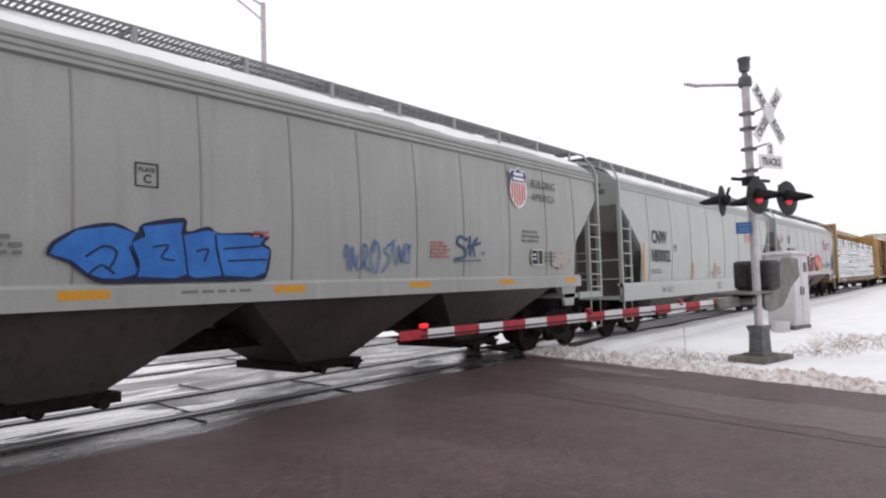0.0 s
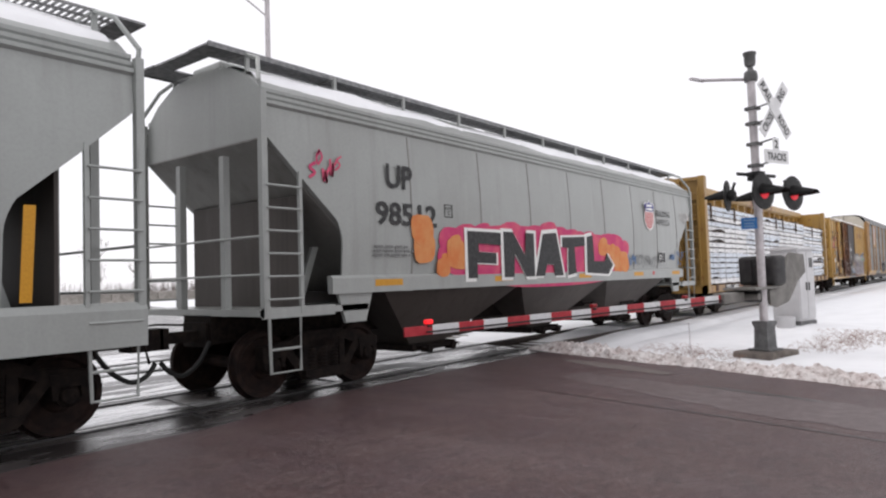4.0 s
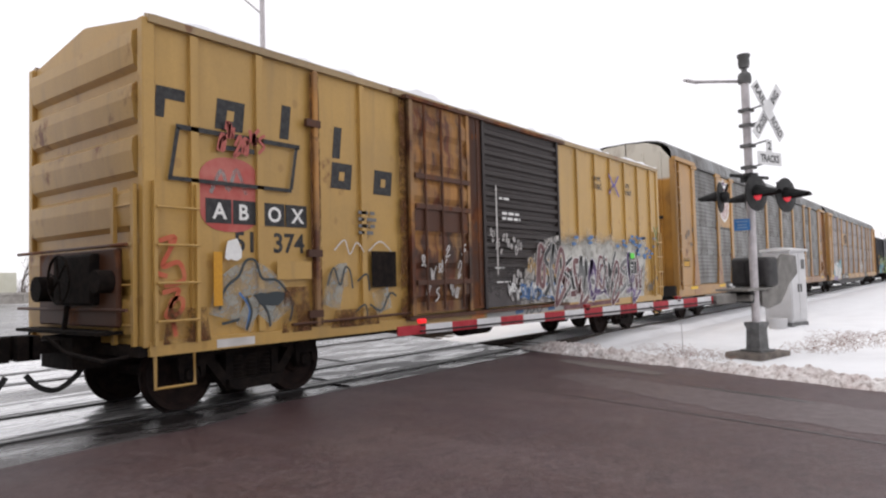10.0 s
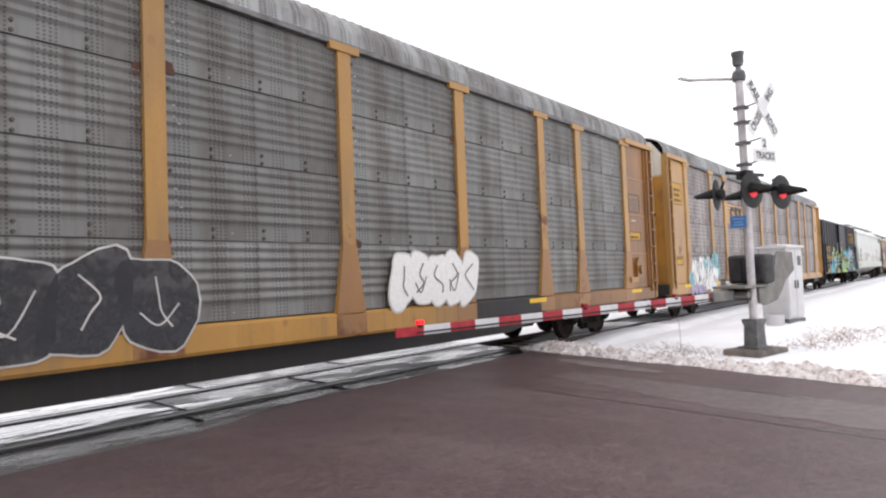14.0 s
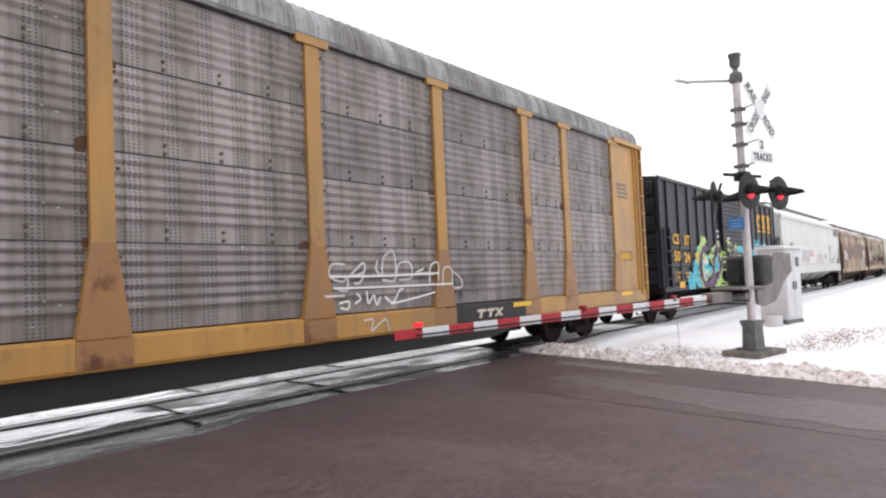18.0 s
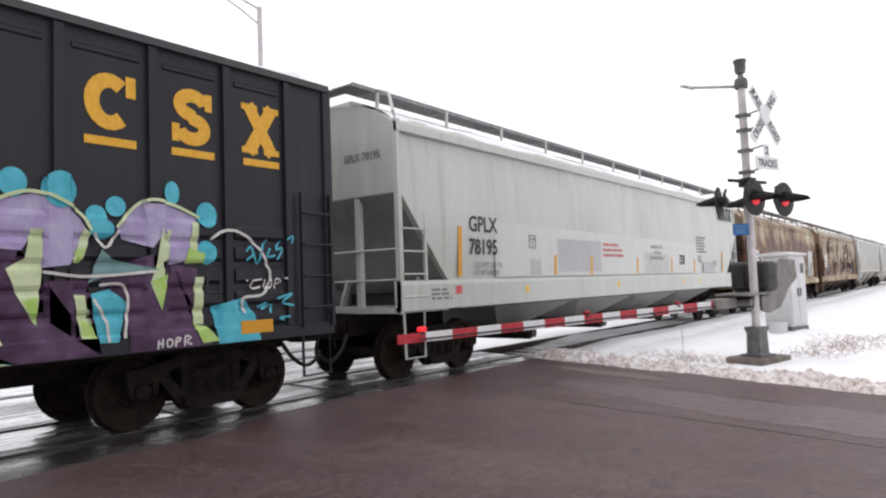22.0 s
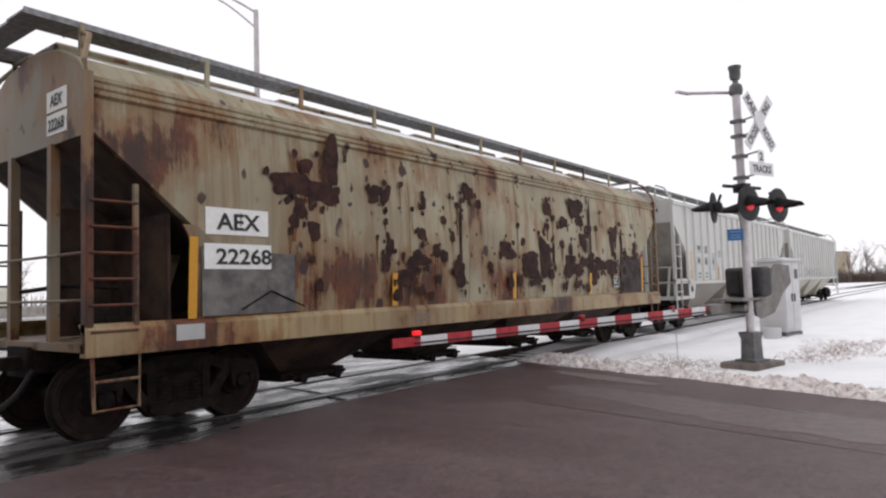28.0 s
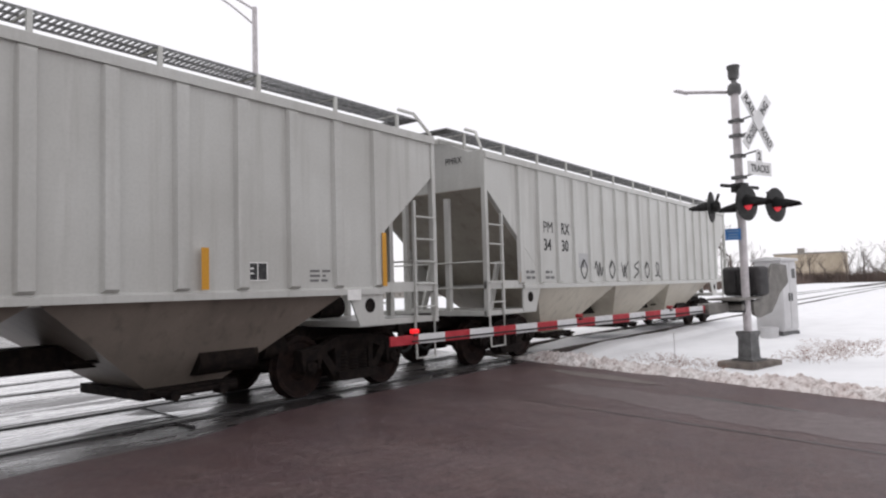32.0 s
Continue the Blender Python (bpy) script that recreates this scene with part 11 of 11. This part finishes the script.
c13 = ribbed_hopper(244.35, 16.80, "white ribbed covered hopper with tan bays, last in the train", BAY_PM)
for w, k, z, ww in (("PM", 1, 2.72, 0.46), ("RX", 2, 2.72, 0.46), ("34", 1, 2.33, 0.38), ("30", 2, 2.33, 0.38)):
    lettering(w, xr(k) + 0.08, z, 0.25, BLACK_PAINT, c13, -1.526, ww - 0.04)
for k in (0, 1):
    small_print(c13, xr(k) + 0.12, 1.70, 0.40, 0.24, 2, GREY_TEXT, 120 + k, -1.526)
bm = flat(bmesh.new(), [(xr(3), 1.95), (xr(3) + 0.62, 1.95), (xr(3) + 0.62, 2.3), (xr(3), 2.3)], -1.5245)
part("paint_patch", bm, PATCH_DARK, c13)
for k in range(7):
    x = xr(3 + k) + 0.16
    g = [(x + a * 0.42, 1.70 + b * 0.46) for a, b in GLYPHS[(4, 1, 4, 3, 2, 4, 5)[k]]]
    part("graffiti", stroke(bmesh.new(), curve_pts(g, 6), 0.042, -1.530), BLACK_PAINT, c13, "single dark sprayed sign")
amber(c13, ((1.20, 1.66, 2.3, 0.06),))

end_words(c9, "GPLX", 0.035, -0.30, 3.72, 0.13, GREY_TEXT, 0.38)
end_words(c9, "78195", 0.035, -0.74, 3.72, 0.13, GREY_TEXT, 0.40)
end_words(c11, "AEX", 0.068, -0.55, 3.78, 0.13, BLACK_PAINT, 0.30)
end_words(c11, "22268", 0.068, -0.50, 3.50, 0.13, BLACK_PAINT, 0.40)
end_words(c12, "PMRX", 0.035, -0.60, 4.02, 0.13, BLACK_PAINT, 0.40)
end_words(c12, "343014", 0.035, -0.60, 3.84, 0.13, BLACK_PAINT, 0.46)
end_words(c13, "PMRX", 0.035, -0.60, 4.02, 0.13, BLACK_PAINT, 0.40)


# ---- background beyond the tracks ----
BARK = rough_mat("bare_grey_brown_bark", (0.07, 0.055, 0.048), (0.13, 0.105, 0.09), 3, 0.95)
TWIG = rough_mat("bare_brown_twigs", (0.10, 0.075, 0.065), (0.17, 0.13, 0.11), 0.4, 0.95, 0.0)
BRICK_TAN = rough_mat("tan_block_wall", (0.40, 0.34, 0.26), (0.50, 0.43, 0.34), 0.3, 0.9)
WEED = rough_mat("dry_reddish_weed", (0.20, 0.11, 0.085), (0.32, 0.21, 0.16), 2, 0.95, 0.0)


def bare_tree_mesh(height, seed, spread_k=1.0):
    """A leafless tree: tapered trunk, limbs and fine twigs."""
    rnd = random.Random(seed)
    bm = bmesh.new()

    def grow(p, d, length, r, depth):
        n = 3
        pts, q = [p], p.copy()
        for _ in range(n):
            d = (d + Vector((rnd.uniform(-0.16, 0.16), rnd.uniform(-0.16, 0.16), rnd.uniform(-0.04, 0.12)))).normalized()
            q = q + d * (length / n)
            pts.append(q.copy())
        sides = 6 if depth < 2 else 3
        rings = []
        for i, c in enumerate(pts):
            rr = r * (1 - 0.6 * i / n)
            a = d.cross(Vector((0.3, 0.9, 0.1))).normalized()
            b = d.cross(a)
            rings.append([c + (a * math.cos(k * math.tau / sides) + b * math.sin(k * math.tau / sides)) * rr for k in range(sides)])
        loft(bm, rings)
        if depth < 4:
            for k in range(rnd.randint(3, 4) if depth else 6):
                i = rnd.randint(1, n)
                a = rnd.uniform(0, math.tau)
                side = Vector((math.cos(a), math.sin(a), rnd.uniform(0.1, 0.8))) * spread_k
                grow(pts[i], (d * 0.7 + side * 0.8).normalized(), length * rnd.uniform(0.45, 0.68), max(r * 0.42, 0.012), depth + 1)
    grow(Vector((0, 0, -0.2)), Vector((0, 0, 1)), height * 0.5, height * 0.022, 0)
    return finish(bm, "bare_tree", BARK)


TREES = [bare_tree_mesh(9, 3), bare_tree_mesh(11, 8, 0.8), bare_tree_mesh(7.5, 14, 1.2)]


def brush_mesh(length, height, depth, seed, density=26):
    """A thicket of thin upright stems and twigs."""
    rnd = random.Random(seed)
    vs, fs = [], []
    for _ in range(int(length * density)):
        x, y = rnd.uniform(0, length), rnd.uniform(0, depth)
        h = height * rnd.uniform(0.35, 1.0) * (0.75 + 0.35 * noise.noise((x * 0.08, seed, 0)))
        lx, ly, w = rnd.uniform(-0.5, 0.5), rnd.uniform(-0.5, 0.5), rnd.uniform(0.03, 0.08)
        a = rnd.uniform(0, math.pi)
        cx, cy = math.cos(a) * w, math.sin(a) * w
        i = len(vs)
        vs += [(x - cx, y - cy, -0.3), (x + cx, y + cy, -0.3), (x + cy, y - cx, -0.3), (x + lx * h * 0.5, y + ly * h * 0.5, h)]
        fs += [(i, i + 1, i + 3), (i + 1, i + 2, i + 3), (i + 2, i, i + 3)]
    me = bpy.data.meshes.new("thicket")
    me.from_pydata(vs, [], fs)
    return me


# woods across the far side, and brush along the line
for k, (x0, y0, ln, h, d, dens) in enumerate(((-160, 118, 210, 5.5, 10, 34), (50, 112, 190, 5.2, 10, 34), (232, 15, 14, 6.0, 40, 700), (270, -34, 14, 7.0, 46, 800), (120, 34, 130, 4.2, 10, 30))):
    t = part("thicket", brush_mesh(ln, h, d, 200 + k, dens), TWIG, None, "leafless brown winter brush in the distance", kind="stuff", category="brush")
    t.matrix_basis = Matrix.Translation((x0, y0, 0))
rt = random.Random(77)
spots = [(x, 108 + rt.uniform(-3, 8)) for x in range(-40, 190, 9)] + [(150 + 16 * k, 40 + rt.uniform(-6, 8)) for k in range(5)] + [(226 + 3 * (k % 3), 15.5 + 3.2 * k) for k in range(8)] + [(82, 20.5), (96, 27)] + [(268 + 4 * (k % 2), -18 + 3.4 * k) for k in range(8)] + [(292, 19 + 2.6 * k) for k in range(6)]
for i, (x, y) in enumerate(spots):
    tree = thing("tree", "bare leafless winter tree in the distance", "tree", "distant trees", place=pose(x, y, -0.1, 0, 0, rt.uniform(0, 360)))
    part("crown", TREES[i % 3], None, tree).matrix_basis = Matrix.Scale(1.45 if x > 260 else 1.0, 4)

# low tan building by the line
bd = thing("warehouse", "low flat-roofed tan building in the distance", "building", place=pose(262, 30.5, -0.2))
part("wall", one_box(0, 14, 0, 21, 0, 10.0), BRICK_TAN, bd)
part("roof", one_box(-0.3, 14.3, -0.3, 21.3, 10.0, 10.5), CONCRETE, bd)
part("roof_unit", one_box(3, 5.4, 12, 14.0, 10.5, 12.2), CONCRETE, bd)
for k in range(6):
    part("pilaster", one_box(-0.2, 0, 0.4 + k * 4.0, 0.9 + k * 4.0, 0, 10.0), BRICK_TAN, bd)

# concrete parapet of the road beyond, with recessed bays
wl = thing("parapet", "long low weathered concrete parapet along the far road", "wall", place=pose(-60, 84, -0.15, 0, 0, 0))
part("parapet_base", one_box(0, 210, 0.0, 0.4, 0, 0.35), CONCRETE, wl)
part("parapet_cap", one_box(0, 210, -0.05, 0.45, 1.05, 1.3), CONCRETE, wl)
pier = finish(one_box(-0.45, 0.45, 0.02, 0.38, 0.35, 1.05), "pier", CONCRETE)
for k in range(70):
    p = part("pier", pier, None, wl)
    p.matrix_basis = Matrix.Translation((1.5 + 3.0 * k, 0, 0))
part("parapet_infill", one_box(0, 210, 0.22, 0.30, 0.35, 1.05), CONCRETE, wl)

# pale box trailer far off beside the road
tr = thing("box_trailer", "pale box trailer parked far beyond the tracks", "trailer", place=pose(24.0, 88.0, -0.15, 0, 0, 4))
part("trailer_body", soft_box(0, 7.5, -1.2, 1.2, 1.1, 3.6, 0.05, 1), rough_mat("pale_trailer_side", (0.55, 0.54, 0.44), (0.6, 0.59, 0.5), 1, 0.6, 0.05), tr)
part("trailer_frame", one_box(0.3, 7.2, -1.0, 1.0, 0.75, 1.1), STEEL_DARK, tr)
for x in (1.0, 5.6, 6.6):
    part("wheel", lathe(bmesh.new(), [(-1.2, 0.1), (-1.2, 0.45), (-0.9, 0.45), (-0.9, 0.1)], 16), HOSE, tr).matrix_basis = Matrix.Translation((x, 0, 0.45))


# dry weeds poking through the snow beside the signal
def weed_clump(seed, r, h, n):
    rnd = random.Random(seed)
    bm = bmesh.new()
    for _ in range(n):
        a, q = rnd.uniform(0, math.tau), r * math.sqrt(rnd.random())
        x, y = math.cos(a) * q, math.sin(a) * q
        hh = h * rnd.uniform(0.3, 1.0)
        lx, ly = rnd.uniform(-0.22, 0.22), rnd.uniform(-0.22, 0.22)
        tube(bm, [(x, y, -0.05), (x + lx * 0.4, y + ly * 0.4, hh * 0.6), (x + lx, y + ly, hh)], 0.0024, 3)
        if rnd.random() < 0.6:
            tube(bm, [(x + lx * 0.4, y + ly * 0.4, hh * 0.6), (x + lx * 0.4 + rnd.uniform(-0.1, 0.1), y + ly * 0.4 + rnd.uniform(-0.1, 0.1), hh * 0.85)], 0.0018, 3)
    return finish(bm, "weeds", WEED)


CLUMPS = [weed_clump(s, 0.6, 0.17, 60) for s in (1, 2, 3)]
rw = random.Random(5)
for i, (x, y) in enumerate(((16.4, 2.35), (17.2, 2.0), (16.0, 1.85), (17.8, 2.6), (15.2, 2.3), (12.9, 4.2), (13.4, 4.9), (12.5, 3.9), (14.4, 2.5), (18.2, 1.8))):
    t = part("dry_weeds", CLUMPS[i % 3], None, None, "dry reddish weeds poking out of snow", kind="stuff", category="weeds")
    t.matrix_basis = pose(x, y, -0.02, 0, 0, rw.uniform(0, 360))


# ---- what moves ----
def motions():
    rows = TRAVEL
    for car, u0 in TRAIN + LOADS:
        walk(car, [(t, pose(u0 - s, TRACK_Y, 0)) for t, s in rows])
    ts = [i / 15 for i in range(481)]
    far = np.interp(ts, [r[0] for r in rows], [r[1] for r in rows])
    for w, x in WHEELSETS:
        walk(w, [(t, pose(x, 0, AXLE_Z, 0, -math.degrees(s / AXLE_Z), 0)) for t, s in zip(ts, far)])


motions()
